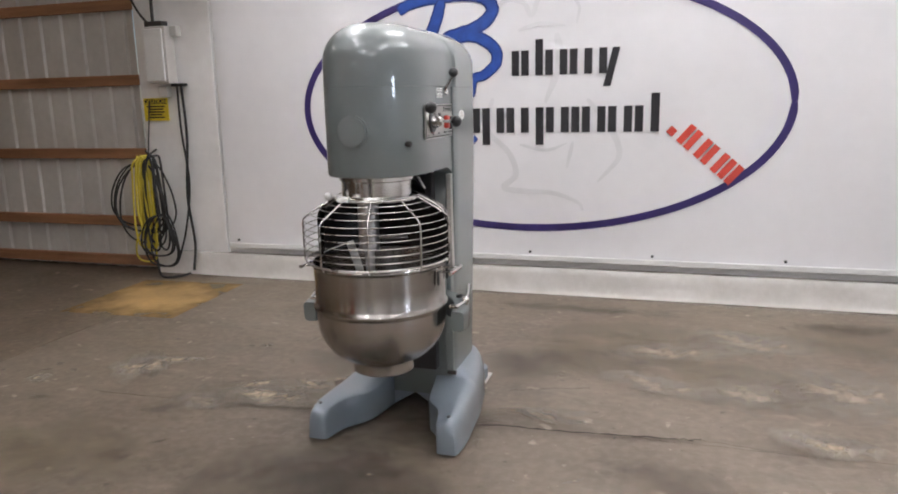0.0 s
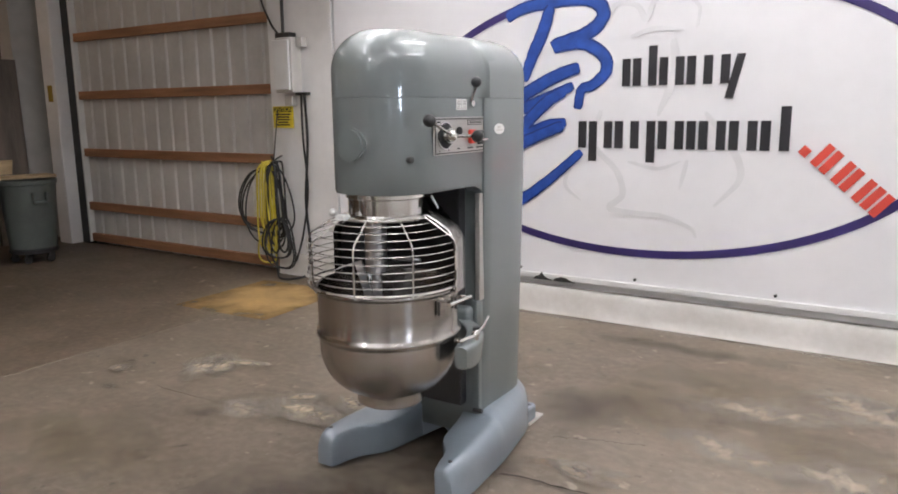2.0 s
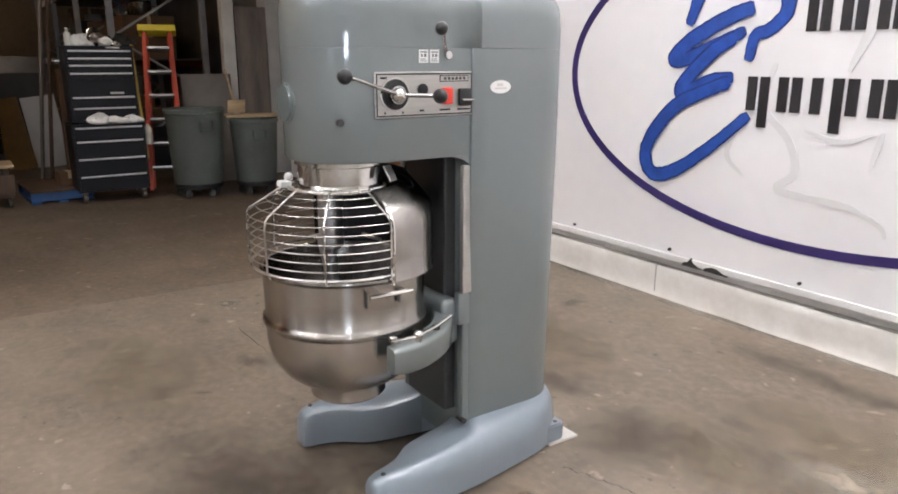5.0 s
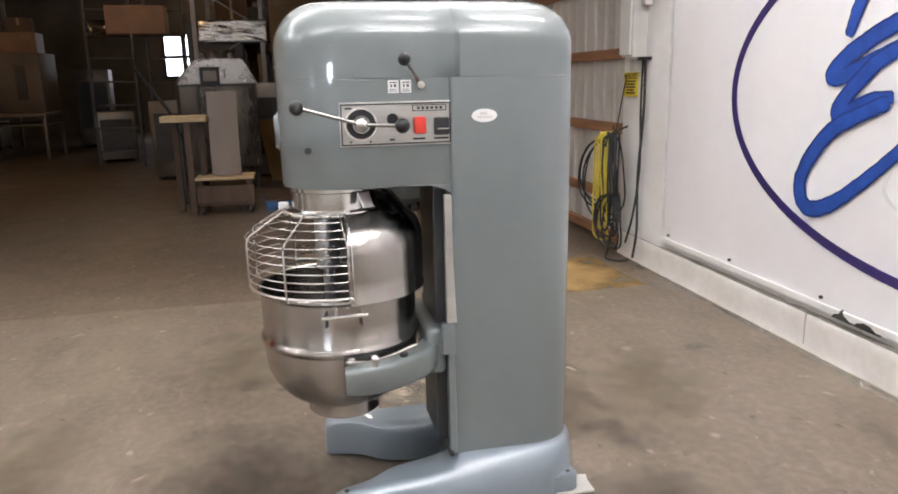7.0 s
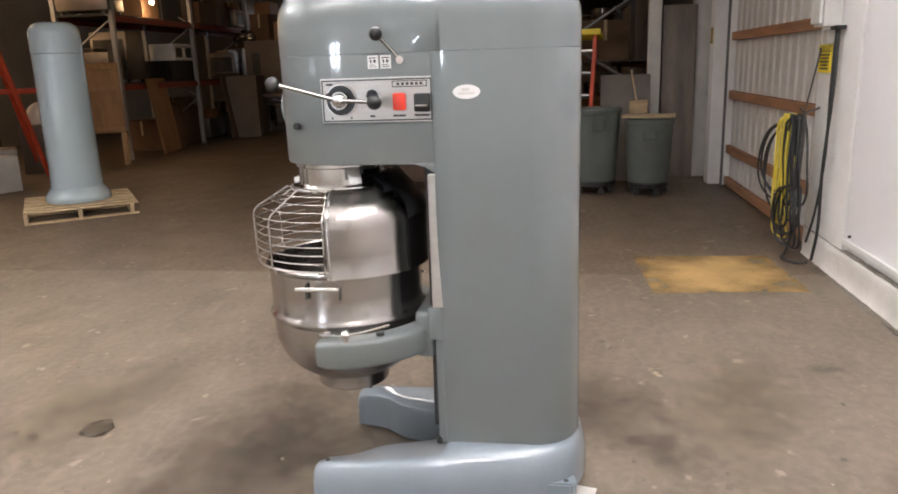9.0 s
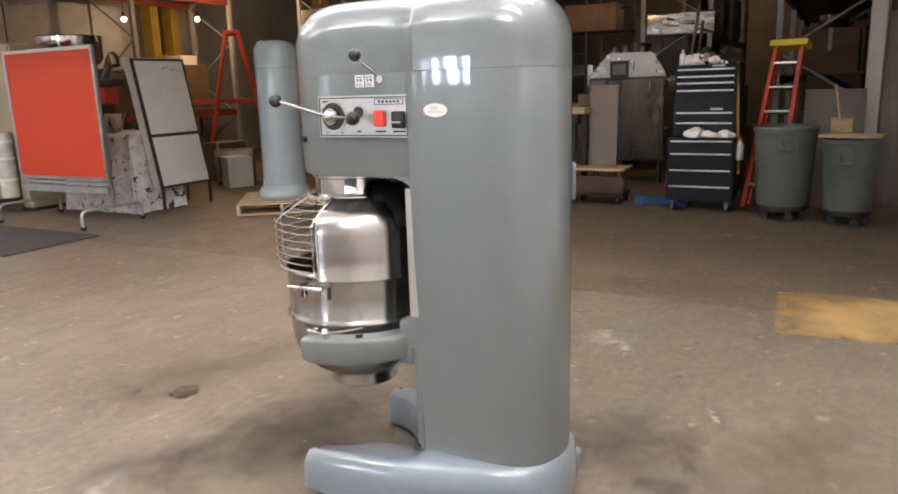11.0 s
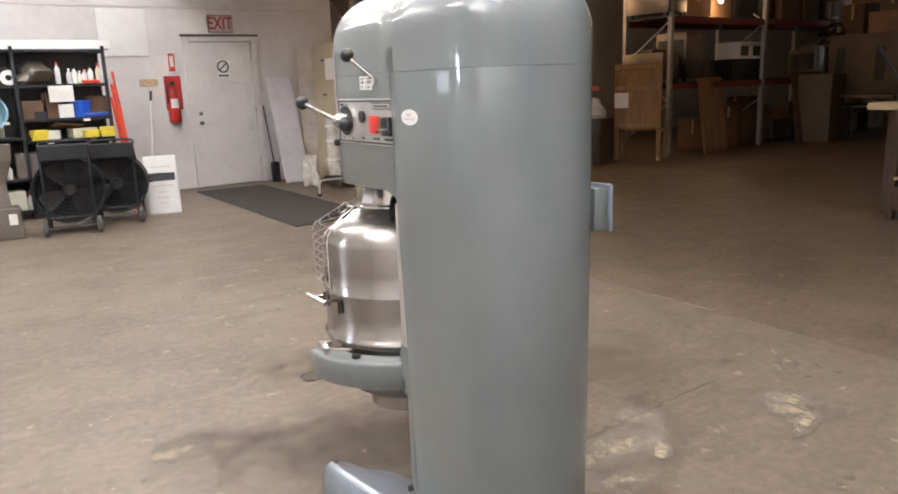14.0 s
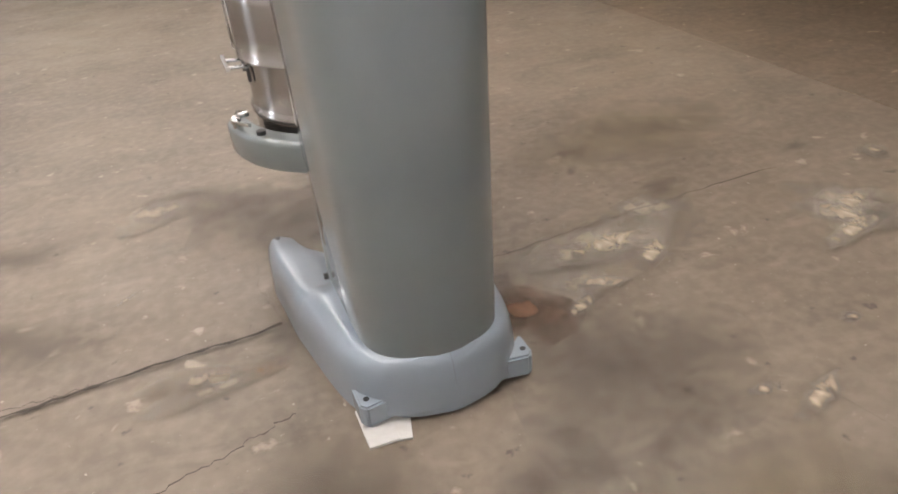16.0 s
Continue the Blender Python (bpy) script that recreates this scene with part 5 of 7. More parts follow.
def dough_machine():
    t = thing("dough_machine", -9.6, 1.9, 0.3, 0, "stainless bakery machine with sloped shoulders and a small screen", "bakery machine")
    bm = bmesh.new()
    sec = [(1.36, 1.485), (2.43, 1.485), (2.43, 1.52), (2.24, 1.84), (1.64, 1.84), (1.36, 1.52)]
    a = [bm.verts.new((-9.2, y, z)) for y, z in sec]
    b = [bm.verts.new((-10.0, y, z)) for y, z in sec]
    bm.faces.new(a), bm.faces.new(b[::-1])
    for i in range(6):
        bm.faces.new((a[i], a[(i + 1) % 6], b[(i + 1) % 6], b[i]))
    bmesh.ops.bevel(bm, geom=bm.edges[:], offset=0.02, segments=2, affect="EDGES")
    part("hood", bm, HOODSTEEL, t, "bright bevelled steel hood", True)
    part("body", box(-10.0, -9.21, 1.37, 2.42, 0.32, 1.485, 0.01), DARKSTEEL, t)
    part("side_post", box(-9.215, -9.195, 1.37, 1.60, 0.33, 1.46, 0.005), SHINYSTEEL, t)
    part("door", box(-9.21, -9.185, 1.64, 2.415, 0.33, 1.46, 0.006), SHINYSTEEL, t, "dull brushed steel door")
    for y in (1.72, 1.86, 2.10):
        part("top_knob", cyl((-9.32, y, 1.84), (-9.32, y, 1.92), 0.045, 0.035, 14, 0.008), DIRTYSTEEL, t, "", True)
    part("top_band", box(-9.215, -9.195, 1.38, 2.41, 1.47, 1.50), DARKSTEEL, t)
    scr = part("screen_frame", box(-9.2, -9.17, 1.66, 1.92, 1.49, 1.73, 0.006), BLACK, t)
    part("screen", box(-9.172, -9.166, 1.70, 1.88, 1.54, 1.68), DIM_WALL, scr, "dull grey screen")
    part("handle", box(-9.195, -9.17, 1.98, 1.995, 1.58, 1.70, 0.004), BLACK, t)
    part("door_handle", box(-9.195, -9.17, 1.90, 1.915, 1.15, 1.30, 0.004), BLACK, t)
    part("hopper", lathe([(0.0, 1.84), (0.16, 1.84), (0.22, 1.97), (0.20, 1.97), (0.15, 1.86)], -9.6, 2.0, 24), DIRTYSTEEL, t, "", True)
    for y in (1.43, 2.36):
        for x in (-9.28, -9.92):
            part("leg", cyl((x, y, 0.0), (x, y, 0.33), 0.03), DARKSTEEL, t)
    t.matrix_basis = pose(-9.6, 1.9, 0.3, 0, 0, 11)


dough_machine()
tagged(part("steel_sheet", at(box(-0.008, 0.008, 0.0, 0.34, 0.0, 0.98, 0.004), pose(-7.46, 1.97, 0.435, 0, -3, 0)), mat("smeared_steel", (0.105, 0.075, 0.056), 0.34, 0.5, var=0.6, scale=3.5, second=(0.15, 0.115, 0.09), stretch=(1, 1.4, 0.4), bump=0.15, bscale=4), None), "smeared steel sheet leaning on the machine", "panel")
bench = thing("wooden_bench", -7.4, 1.7, 0, 0, "rough wooden bench with a pale plank top", "bench")
part("plank", box(-7.60, -7.24, 1.47, 1.97, 1.08, 1.15, 0.006), PALEWOOD, bench)
for x, y in ((-7.33, 1.72), (-7.58, 1.55), (-7.58, 1.84)):
    part("leg", box(x, x + 0.07, y, y + 0.07, 0.0, 1.08, 0.004), DARKWOOD, bench)
low = thing("low_cart", -7.4, 2.1, 0, 0, "low wooden cart with a pale board on top", "cart")
part("top_board", box(-7.66, -7.22, 1.79, 2.46, 0.405, 0.435, 0.005), PALEWOOD, low)
part("side_board", box(-7.25, -7.22, 1.80, 2.45, 0.14, 0.34, 0.004), DARKWOOD, low)
part("shelf", box(-7.66, -7.25, 1.80, 2.44, 0.10, 0.14, 0.004), DARKWOOD, low)
for x in (-7.62, -7.28):
    for y in (1.85, 2.39):
        part("wheel", cyl((x, y - 0.015, 0.05), (x, y + 0.015, 0.05), 0.05), DARKSTEEL, low)
        part("post", box(x - 0.02, x + 0.02, y - 0.02, y + 0.02, 0.14, 0.405), DARKWOOD, low)
tagged(part("feed_arm", join(tube(smooth_line([(-8.2, 1.55, 1.0), (-8.15, 1.42, 1.22), (-8.12, 1.25, 1.50), (-8.1, 1.12, 1.70)], 5), 0.018, 12), ball((-8.1, 1.12, 1.70), 0.03), box(-8.22, -8.10, 1.47, 1.62, 0.9, 1.08, 0.02), box(-8.19, -8.13, 1.51, 1.57, 0.0, 0.92, 0.004)), DARKSTEEL, None, "", True), "bent dark feed arm beside the machine", "pipe")


def pallet(x, y, rz, material, label, L=1.15, W=1.0, deck=None):
    t = thing("pallet", x, y, 0, rz, label, "pallet")
    m = pose(x, y, 0, 0, 0, rz)
    for i in range(7):
        yy = -W / 2 + (W - 0.10) * i / 6
        part("deck_board", at(box(-L / 2, L / 2, yy, yy + 0.095, 0.115, 0.135, 0.002), m), deck or material, t)
    for yy in (-W / 2, -0.05, W / 2 - 0.09):
        part("bottom_board", at(box(-L / 2, L / 2, yy, yy + 0.09, 0.0, 0.018, 0.002), m), material, t)
    for xx in (-L / 2, -0.045, L / 2 - 0.09):
        part("stringer", at(box(xx, xx + 0.04, -W / 2, W / 2, 0.018, 0.115, 0.002), m), material, t)
    return t


pallet(-7.75, 2.85, 4, BLUEPAINT, "worn blue pallet with grey weathered deck boards", 0.9, 0.6, DARKWOOD)
PB = pose(-5.95, -1.60, 0, 0, 0, 127)
pallet(-5.95, -1.60, 127, PALEWOOD, "pale wooden pallet under a mixer column", 1.12, 1.2)
# a second mixer seen as a tall rounded column on its pallet
PALE_ENAMEL = mat("pale_grey_enamel", (0.40, 0.48, 0.51), 0.24, var=0.03, scale=3.0, bump=0.006, bscale=5, coat=0.7, crough=0.06, rvar=0.0)
m2 = thing("column_mixer", -5.93, -1.62, 0.135, 127, "tall pale grey enamelled mixer column standing on a pallet", "mixer")


def round_sec(r, z, sx=1.0, sy=1.0):
    return [(PB @ Vector((sx * r * math.cos(a), sy * r * math.sin(a), 0))).to_tuple()[:2] + (z,) for a in [2 * math.pi * i / 40 for i in range(40)]]


rings = [round_sec(0.33, 0.137), round_sec(0.34, 0.16), round_sec(0.335, 0.20), round_sec(0.31, 0.25), round_sec(0.272, 0.30), round_sec(0.264, 0.5), round_sec(0.256, 1.74), round_sec(0.260, 1.745), round_sec(0.258, 1.94)]
for i in range(1, 9):
    a = radians(90 * i / 8)
    rings.append(round_sec(0.258 - 0.12 * (1 - math.cos(a)), 1.94 + 0.13 * math.sin(a)))
part("column", loft(rings[4:7]), PALE_ENAMEL, m2, "", True)
part("base_ring", loft(rings[:5]), PALE_ENAMEL, m2, "", True)
part("top_cover", loft(rings[7:]), PALE_ENAMEL, m2, "", True)
part("side_latch", at(box(0.255, 0.272, -0.03, 0.03, 1.79, 1.83, 0.004), PB), DARKSTEEL, m2)

# red step ladder behind the cans
lad = thing("step_ladder", -7.34, 3.96, 0, -15, "orange-red step ladder with a yellow top cap, folded and leaning", "ladder")
ml = pose(-7.34, 3.96, 0, 0, 0, -15) @ Matrix.Rotation(radians(-19.5), 4, "Y")
for s in (-1, 1):
    part("front_rail", at(box(-0.035, 0.035, -0.024, 0.024, 0.02, 1.88, 0.006), ml @ Matrix.Translation((0, s * 0.185, 0)) @ Matrix.Rotation(radians(s * 1.4), 4, "X")), LADDERRED, lad)
    part("rear_rail", at(box(-0.022, 0.022, -0.02, 0.02, 0.06, 1.86, 0.005), ml @ Matrix.Translation((-0.075, s * 0.165, 0)) @ Matrix.Rotation(radians(s * 1.4), 4, "X")), LADDERRED, lad)
for k in range(6):
    z = 0.28 * (k + 1)
    part("step", at(box(-0.045, 0.045, -0.163 + 0.0245 * z, 0.163 - 0.0245 * z, z - 0.014, z + 0.014, 0.003), ml), ALU, lad)
part("top_cap", at(box(-0.12, 0.07, -0.205, 0.205, 1.87, 1.945, 0.01), ml), YELLOW, lad, "yellow top cap")

# board across the second can, broom and scoop
tagged(part("board", at(box(-0.28, 0.28, -0.13, 0.13, 0.0, 0.03, 0.003), pose(-6.85, 4.80, 0.845, 0, 0, 80)), PALEWOOD), "pale wooden board lying across the can", "board")
tagged(part("dustpan", join(at(box(-0.10, 0.10, -0.01, 0.01, 0.0, 0.15, 0.004), pose(-7.05, 4.70, 0.88, 14, 0, 90)), tube([(-7.06, 4.685, 1.00), (-7.10, 4.62, 1.36)], 0.012)), PALEWOOD), "wooden scoop with a long handle in the can", "scoop")


# ---- west nook behind the cans ----
structure("wall_nook", box(-8.3, -8.05, 5.46, 5.95, 0.0, 5.2), GREYBOX, "pale painted wall stub in the nook", "wall")
tagged(part("wood_door", at(box(-0.03, 0.03, -0.20, 0.20, 0.0, 2.10, 0.004), pose(-8.0, 5.27, 0, 0, -1.5, 0)), mat("old_door_wood", (0.20, 0.165, 0.14), 0.7, var=0.4, scale=2, stretch=(4, 4, 0.6))), "old dark wooden door leaf leaning on the wall", "door leaf")
structure("wall_post_store", box(-8.12, -7.98, 4.90, 5.05, 0.0, 5.2, 0.01), GREYBOX, "pale painted post in the store", "post")
tagged(part("caution_tag", box(-7.56, -7.48, 5.548, 5.558, 1.62, 1.80), DULLYELLOW), "small yellow tag on the pier", "sign")
tagged(part("panel", at(box(-0.02, 0.02, -0.30, 0.30, 0, 1.30, 0.004), pose(-7.75, 4.62, 0, 0, -6, 0)), DIM_WALL), "grey panel leaning behind the cans", "panel")


# ---- pallet racks ----
def rack(x0, x1, y0, y1, bays, levels, height, label):
    t = thing("pallet_rack", (x0 + x1) / 2, (y0 + y1) / 2, 0, 0, label, "pallet rack", "racks of the store")
    for i in range(bays + 1):
        x = x0 + (x1 - x0) * i / bays
        for y in (y0, y1):
            part("upright", box(x - 0.04, x + 0.04, y - 0.04, y + 0.04, 0, height, 0.004), RACKBLUE, t)
        z = 0.25
        up = True
        while z < height - 0.6:
            part("brace", tube([(x, y0 if up else y1, z), (x, y1 if up else y0, z + 0.75)], 0.018, 6), RACKBLUE, t)
            z += 0.75
            up = not up
    for z in levels:
        for y in (y0, y1):
            part("beam", box(x0, x1, y - 0.025, y + 0.025, z - 0.11, z, 0.004), RACKRED, t)
        part("deck", box(x0, x1, y0, y1, z + 0.001, z + 0.02), DARKSTEEL, t)
    return t


RACKS = [(-19.6, -10.9, -5.1, -4.0, 3, (1.35, 2.55, 3.7), 4.3), (-10.9, -5.9, -8.1, -7.0, 2, (1.1, 3.38), 4.3), (-17.9, -9.5, 3.9, 5.1, 3, (1.45, 2.6, 3.7), 4.3), (-18.5, -13.0, 1.3, 2.5, 2, (1.3, 2.22, 3.5), 4.3)]
for x0, x1, y0, y1, nb, lv, hh in RACKS:
    rack(x0, x1, y0, y1, nb, lv, hh, "grey steel pallet rack with rusty red beams, loaded")


def carton(x, y, z, sx, sy, sz, rz, material, name="carton", label="brown cardboard carton in the store", category="carton"):
    t = thing(name, x, y, z, rz, label, category, "goods in the store")
    m = pose(x, y, z, 0, 0, rz)
    part("carton_body", at(box(-sx / 2, sx / 2, -sy / 2, sy / 2, 0, sz, 0.006, 1), m), material, t)
    part("tape", at(box(-sx / 2 - 0.002, sx / 2 + 0.002, -0.025, 0.025, sz * 0.5, sz + 0.002), m), PALEWOOD if material is CARTON else material, t)
    return t


def steel_case(x, y, z, sx, sy, sz, rz, label="dull steel equipment case in the store"):
    t = thing("equipment_case", x, y, z, rz, label, "equipment", "goods in the store")
    m = pose(x, y, z, 0, 0, rz)
    part("case_body", at(box(-sx / 2, sx / 2, -sy / 2, sy / 2, 0.06, sz, 0.012), m), DIRTYSTEEL, t, "", True)
    part("case_panel", at(box(sx / 2, sx / 2 + 0.012, -sy * 0.42, sy * 0.42, sz * 0.25, sz * 0.85, 0.004), m), DARKSTEEL, t)
    for a in (-1, 1):
        for b in (-1, 1):
            part("foot", at(box(a * sx * 0.42 - 0.03, a * sx * 0.42 + 0.03, b * sy * 0.42 - 0.03, b * sy * 0.42 + 0.03, 0, 0.06), m), DARKSTEEL, t)
    return t


def tray_stack(x, y, z, rn):
    t = thing("tray_stack", x, y, z, 0, "uneven stack of thin dull metal trays", "trays", "goods in the store")
    for k in range(rn.randint(3, 6)):
        m = pose(x + rn.uniform(-0.03, 0.03), y + rn.uniform(-0.03, 0.03), z + 0.026 * k, 0, 0, rn.uniform(-9, 9))
        part("tray", at(join(box(-0.23, 0.23, -0.16, 0.16, 0.0, 0.006, 0.002), box(-0.23, 0.23, -0.16, -0.152, 0.006, 0.024), box(-0.23, 0.23, 0.152, 0.16, 0.006, 0.024), box(-0.23, -0.222, -0.152, 0.152, 0.006, 0.024), box(0.222, 0.23, -0.152, 0.152, 0.006, 0.024)), m), DIRTYSTEEL, t)


def steel_pot(x, y, z, rn):
    r, h = rn.uniform(0.11, 0.17), rn.uniform(0.16, 0.28)
    t = thing("steel_pot", x, y, z, 0, "dull steel pot with two side handles", "pot", "goods in the store")
    part("pot_body", lathe([(0.0, z), (r * 0.92, z), (r, z + 0.02), (r, z + h), (r + 0.012, z + h + 0.006), (r - 0.006, z + h), (r - 0.008, z + 0.03), (0.0, z + 0.02)], x, y, 28), SHINYSTEEL, t, "", True)
    for sg in (-1, 1):
        part("pot_handle", tube([(x - 0.04, y + sg * r, z + h * 0.75), (x - 0.035, y + sg * (r + 0.035), z + h * 0.78), (x + 0.035, y + sg * (r + 0.035), z + h * 0.78), (x + 0.04, y + sg * r, z + h * 0.75)], 0.007), DARKSTEEL, t)


rnd = random.Random(11)
for x0, x1, y0, y1, nb, lv, hh in RACKS:
    for z in (0.0,) + lv:
        x = x0 + 0.35
        while x < x1 - 0.4:
            w = rnd.uniform(0.45, 0.95)
            h = rnd.uniform(0.35, 0.95)
            yy = (y0 + y1) / 2 + rnd.uniform(-0.12, 0.12)
            zz = z + (0.021 if z else 0.0)
            k = rnd.random() if not (z == 1.35 and -14.9 < x < -12.7) else 1.0  # the oven stands here
            if k < 0.42:
                carton(x + w / 2, yy, zz, w, rnd.uniform(0.5, 0.85), h, rnd.uniform(-6, 6), CARTON)
            elif k < 0.72:
                steel_case(x + w / 2, yy, zz, w, rnd.uniform(0.5, 0.8), h, rnd.choice((90, -90, 0)) + rnd.uniform(-5, 5))
            elif k < 0.85:
                carton(x + w / 2, yy, zz, w, 0.7, h * 0.8, rnd.uniform(-5, 5), BLACKPAINT, "crate", "dark plastic crate in the store", "crate")
            top = zz + (h if k < 0.72 else h * 0.8)
            if k < 0.85 and z < 3.0 and top < (min([v for v in lv if v > z] or [4.4]) - 0.35):
                xx, pick = x + w / 2 + rnd.uniform(-0.1, 0.1), rnd.random()
                if pick < 0.3:
                    carton(xx, yy, top, w * 0.55, 0.4, rnd.uniform(0.12, 0.26), rnd.uniform(-20, 20), rnd.choice((CARTON, WARMCARTON, GREYBOX)), label="small carton on top of other goods")
                elif pick < 0.5:
                    tray_stack(xx, yy, top, rnd)
                elif pick < 0.7:
                    blob(xx, yy, top, rnd.uniform(0.09, 0.15), rnd.randint(100, 900), 0.8, rnd.choice((FOIL, WRAP, BLACK, WHITE)), "bundle", "crumpled bundle on top of other goods", "bundle")
                elif pick < 0.9:
                    steel_pot(xx, yy, top, rnd)
            x += w + rnd.uniform(0.05, 0.45)
# goods standing on the store floor
wc = thing("wooden_crate", -10.0, -3.95, 0, 118, "tall plywood crate panel with brown battens", "crate")
mm = pose(-10.0, -3.95, 0, 0, 0, 118)
part("ply_panel", at(box(-0.42, 0.42, -0.03, 0.03, 0.55, 1.72, 0.004), mm), BROWNWOOD, wc)
for z in (0.62, 1.30, 1.66):
    part("batten", at(box(-0.42, 0.42, -0.05, -0.03, z - 0.04, z + 0.04, 0.003), mm), CRATEWOOD, wc)
for s in (-1, 1):
    part("leg", at(box(s * 0.38 - 0.04, s * 0.38 + 0.04, -0.03, 0.05, 0.0, 0.55, 0.004), mm), CRATEWOOD, wc)
    part("stay", at(box(s * 0.38 - 0.03, s * 0.38 + 0.03, 0.03, 0.55, 0.50, 0.55, 0.004), mm), CRATEWOOD, wc)
    part("rear_leg", at(box(s * 0.38 - 0.03, s * 0.38 + 0.03, 0.50, 0.56, 0.0, 0.50, 0.004), mm), CRATEWOOD, wc)
tagged(part("paper_notice", at(box(-0.42, -0.16, -0.058, -0.052, 0.95, 1.22), mm), PAPER), "pale paper notice on the crate", "notice")
blob(-9.45, -4.55, 0.78, 0.20, 44, 1.3, WHITE, "plastic_wrap", "white plastic wrap heaped beside the crate", "wrap")
carton(-9.45, -4.55, 0, 0.6, 0.6, 0.78, 20, DIRTYSTEEL, "steel_bin", "dull steel bin beside the crate", "bin")
carton(-13.45, -4.40, 1.371, 1.0, 0.62, 0.41, 0, BLACKPAINT, "crate", "dark plastic crate under the oven", "crate")
wo = thing("counter_oven", -13.45, -4.35, 1.781, 0, "white counter oven with two dark windows on the rack", "oven")
part("oven_body", box(-13.45 - 0.40, -13.45 + 0.40, -4.62, -4.06, 1.781, 2.12, 0.012), WHITE, wo)
for dx in (-0.20, 0.20):
    part("oven_window", box(-13.45 + dx - 0.13, -13.45 + dx + 0.13, -4.062, -4.054, 1.84, 2.04, 0.004), BLACK, wo)
part("oven_rail", tube([(-13.45 - 0.34, -4.03, 2.07), (-13.45 + 0.34, -4.03, 2.07)], 0.01), ALU, wo)
rl = thing("step_ladder", -8.5, -4.7, 0, -45, "tall red step ladder standing open in the store", "ladder")
ml = pose(-8.5, -4.7, 0, 0, 0, -45)
for sx in (-1, 1):
    for sy in (-1, 1):
        part("rail", at(tube([(sx * 0.62, sy * 0.38, 0.0), (sx * 0.10, sy * 0.20, 2.45)], 0.04, 6), ml), LADDERRED, rl, "", True)
for k in range(6):
    z = 0.35 + 0.36 * k
    q = 1 - z / 2.45
    part("step", at(box(0.10 + 0.52 * q - 0.04, 0.10 + 0.52 * q + 0.04, -0.20 - 0.18 * q, 0.20 + 0.18 * q, z - 0.012, z + 0.012, 0.003), ml), LADDERRED, rl)
part("cross_bar", at(box(-0.14, 0.14, -0.24, 0.24, 2.43, 2.50, 0.01), ml), LADDERRED, rl)
steel_case(-7.7, -4.1, 0, 0.6, 0.6, 0.55, 40)
carton(-8.0, -4.6, 0, 0.5, 0.5, 0.65, 15, CARTON)
carton(-7.35, -3.75, 0, 0.34, 0.4, 0.48, 62, GREYBOX, "supply_box", "pale box standing beside the pallet", "box")
tagged(part("red_beam", at(box(-0.9, 0.9, -0.04, 0.04, 1.28, 1.36, 0.006), pose(-8.5, -4.7, 0, 0, 0, -45)), LADDERRED), "red steel beam resting across the ladder", "beam")
tagged(part("ply_sheet", at(box(-0.45, 0.45, -0.012, 0.012, 0, 1.45, 0.003), pose(-12.1, -3.80, 0, 8, 0, 8)), BROWNWOOD), "brown plywood sheet leaning on a rack", "sheet")
tagged(part("ply_sheet", at(box(-0.5, 0.5, -0.012, 0.012, 0, 1.5, 0.003), pose(-15.2, -3.65, 0, 9, 0, -4)), CARTON), "brown board leaning on a rack", "sheet")
carton(-15.3, -3.55, 0, 0.75, 0.7, 1.42, 8, STOREGREY, "cabinet", "pale metal cabinet standing in the store", "cabinet")
steel_case(-18.8, -1.9, 0, 0.8, 0.8, 1.9, 6, "tall white metal cabinet far back in the store")
steel_case(-14.6, -0.6, 0, 0.9, 0.7, 1.0, 15)
steel_case(-11.2, 1.2, 0, 0.9, 0.8, 1.25, -8)
steel_case(-11.0, 2.7, 0, 0.8, 0.9, 1.5, 5)
carton(-9.7, 3.85, 0, 0.7, 0.6, 0.8, 12, CARTON)
carton(-8.9, 3.35, 0, 0.5, 0.45, 1.35, -4, CARTON)
tagged(part("pale_sheet", at(box(-0.21, 0.21, -0.008, 0.008, 0, 0.98, 0.003), pose(-10.28, 3.12, 0.0, 0, -7, 84)), GREYBOX), "pale sheet leaning on a steel case", "sheet")
tagged(part("ochre_board", at(box(-0.17, 0.17, -0.01, 0.01, 0, 0.96, 0.003), pose(-10.22, 2.74, 0.0, 0, -9, 80)), OCHRE), "ochre board leaning on a steel case", "board")
for k in range(2):
    tagged(part("pole", tube([(-8.35, 2.78 + 0.10 * k, 0.0), (-8.5, 3.04 + 0.05 * k, 2.35 - 0.2 * k)], 0.022), DARKWOOD if k else DIRTYSTEEL, None, "", True), "long pole leaning among the goods", "pole", "leaning poles")
carton(-7.62, 3.0 - 0.02, 0.137, 0.16, 0.22, 0.15, 10, CARTON)
# foil-wrapped goods, machines and frames farther back
bm = box(-0.30, 0.30, -0.62, 0.62, 0, 0.40, 0.03)
bmesh.ops.subdivide_edges(bm, edges=bm.edges[:], cuts=5, use_grid_fill=True)
for v in bm.verts:
    v.co += 0.035 * Vector((noise.noise(v.co * 6 + Vector((1, 0, 0))), noise.noise(v.co * 6 + Vector((0, 3, 0))), noise.noise(v.co * 6) if 0.01 < v.co.z else 0.0))
tagged(part("foil_box", at(bm, pose(-13.2, 2.0, 2.245)), FOIL), "large box wrapped in crumpled silver foil on the rack", "box")
ov = thing("bake_oven", -16.3, -2.95, 0, 0, "grey double-door bakery oven on a low stand", "oven")
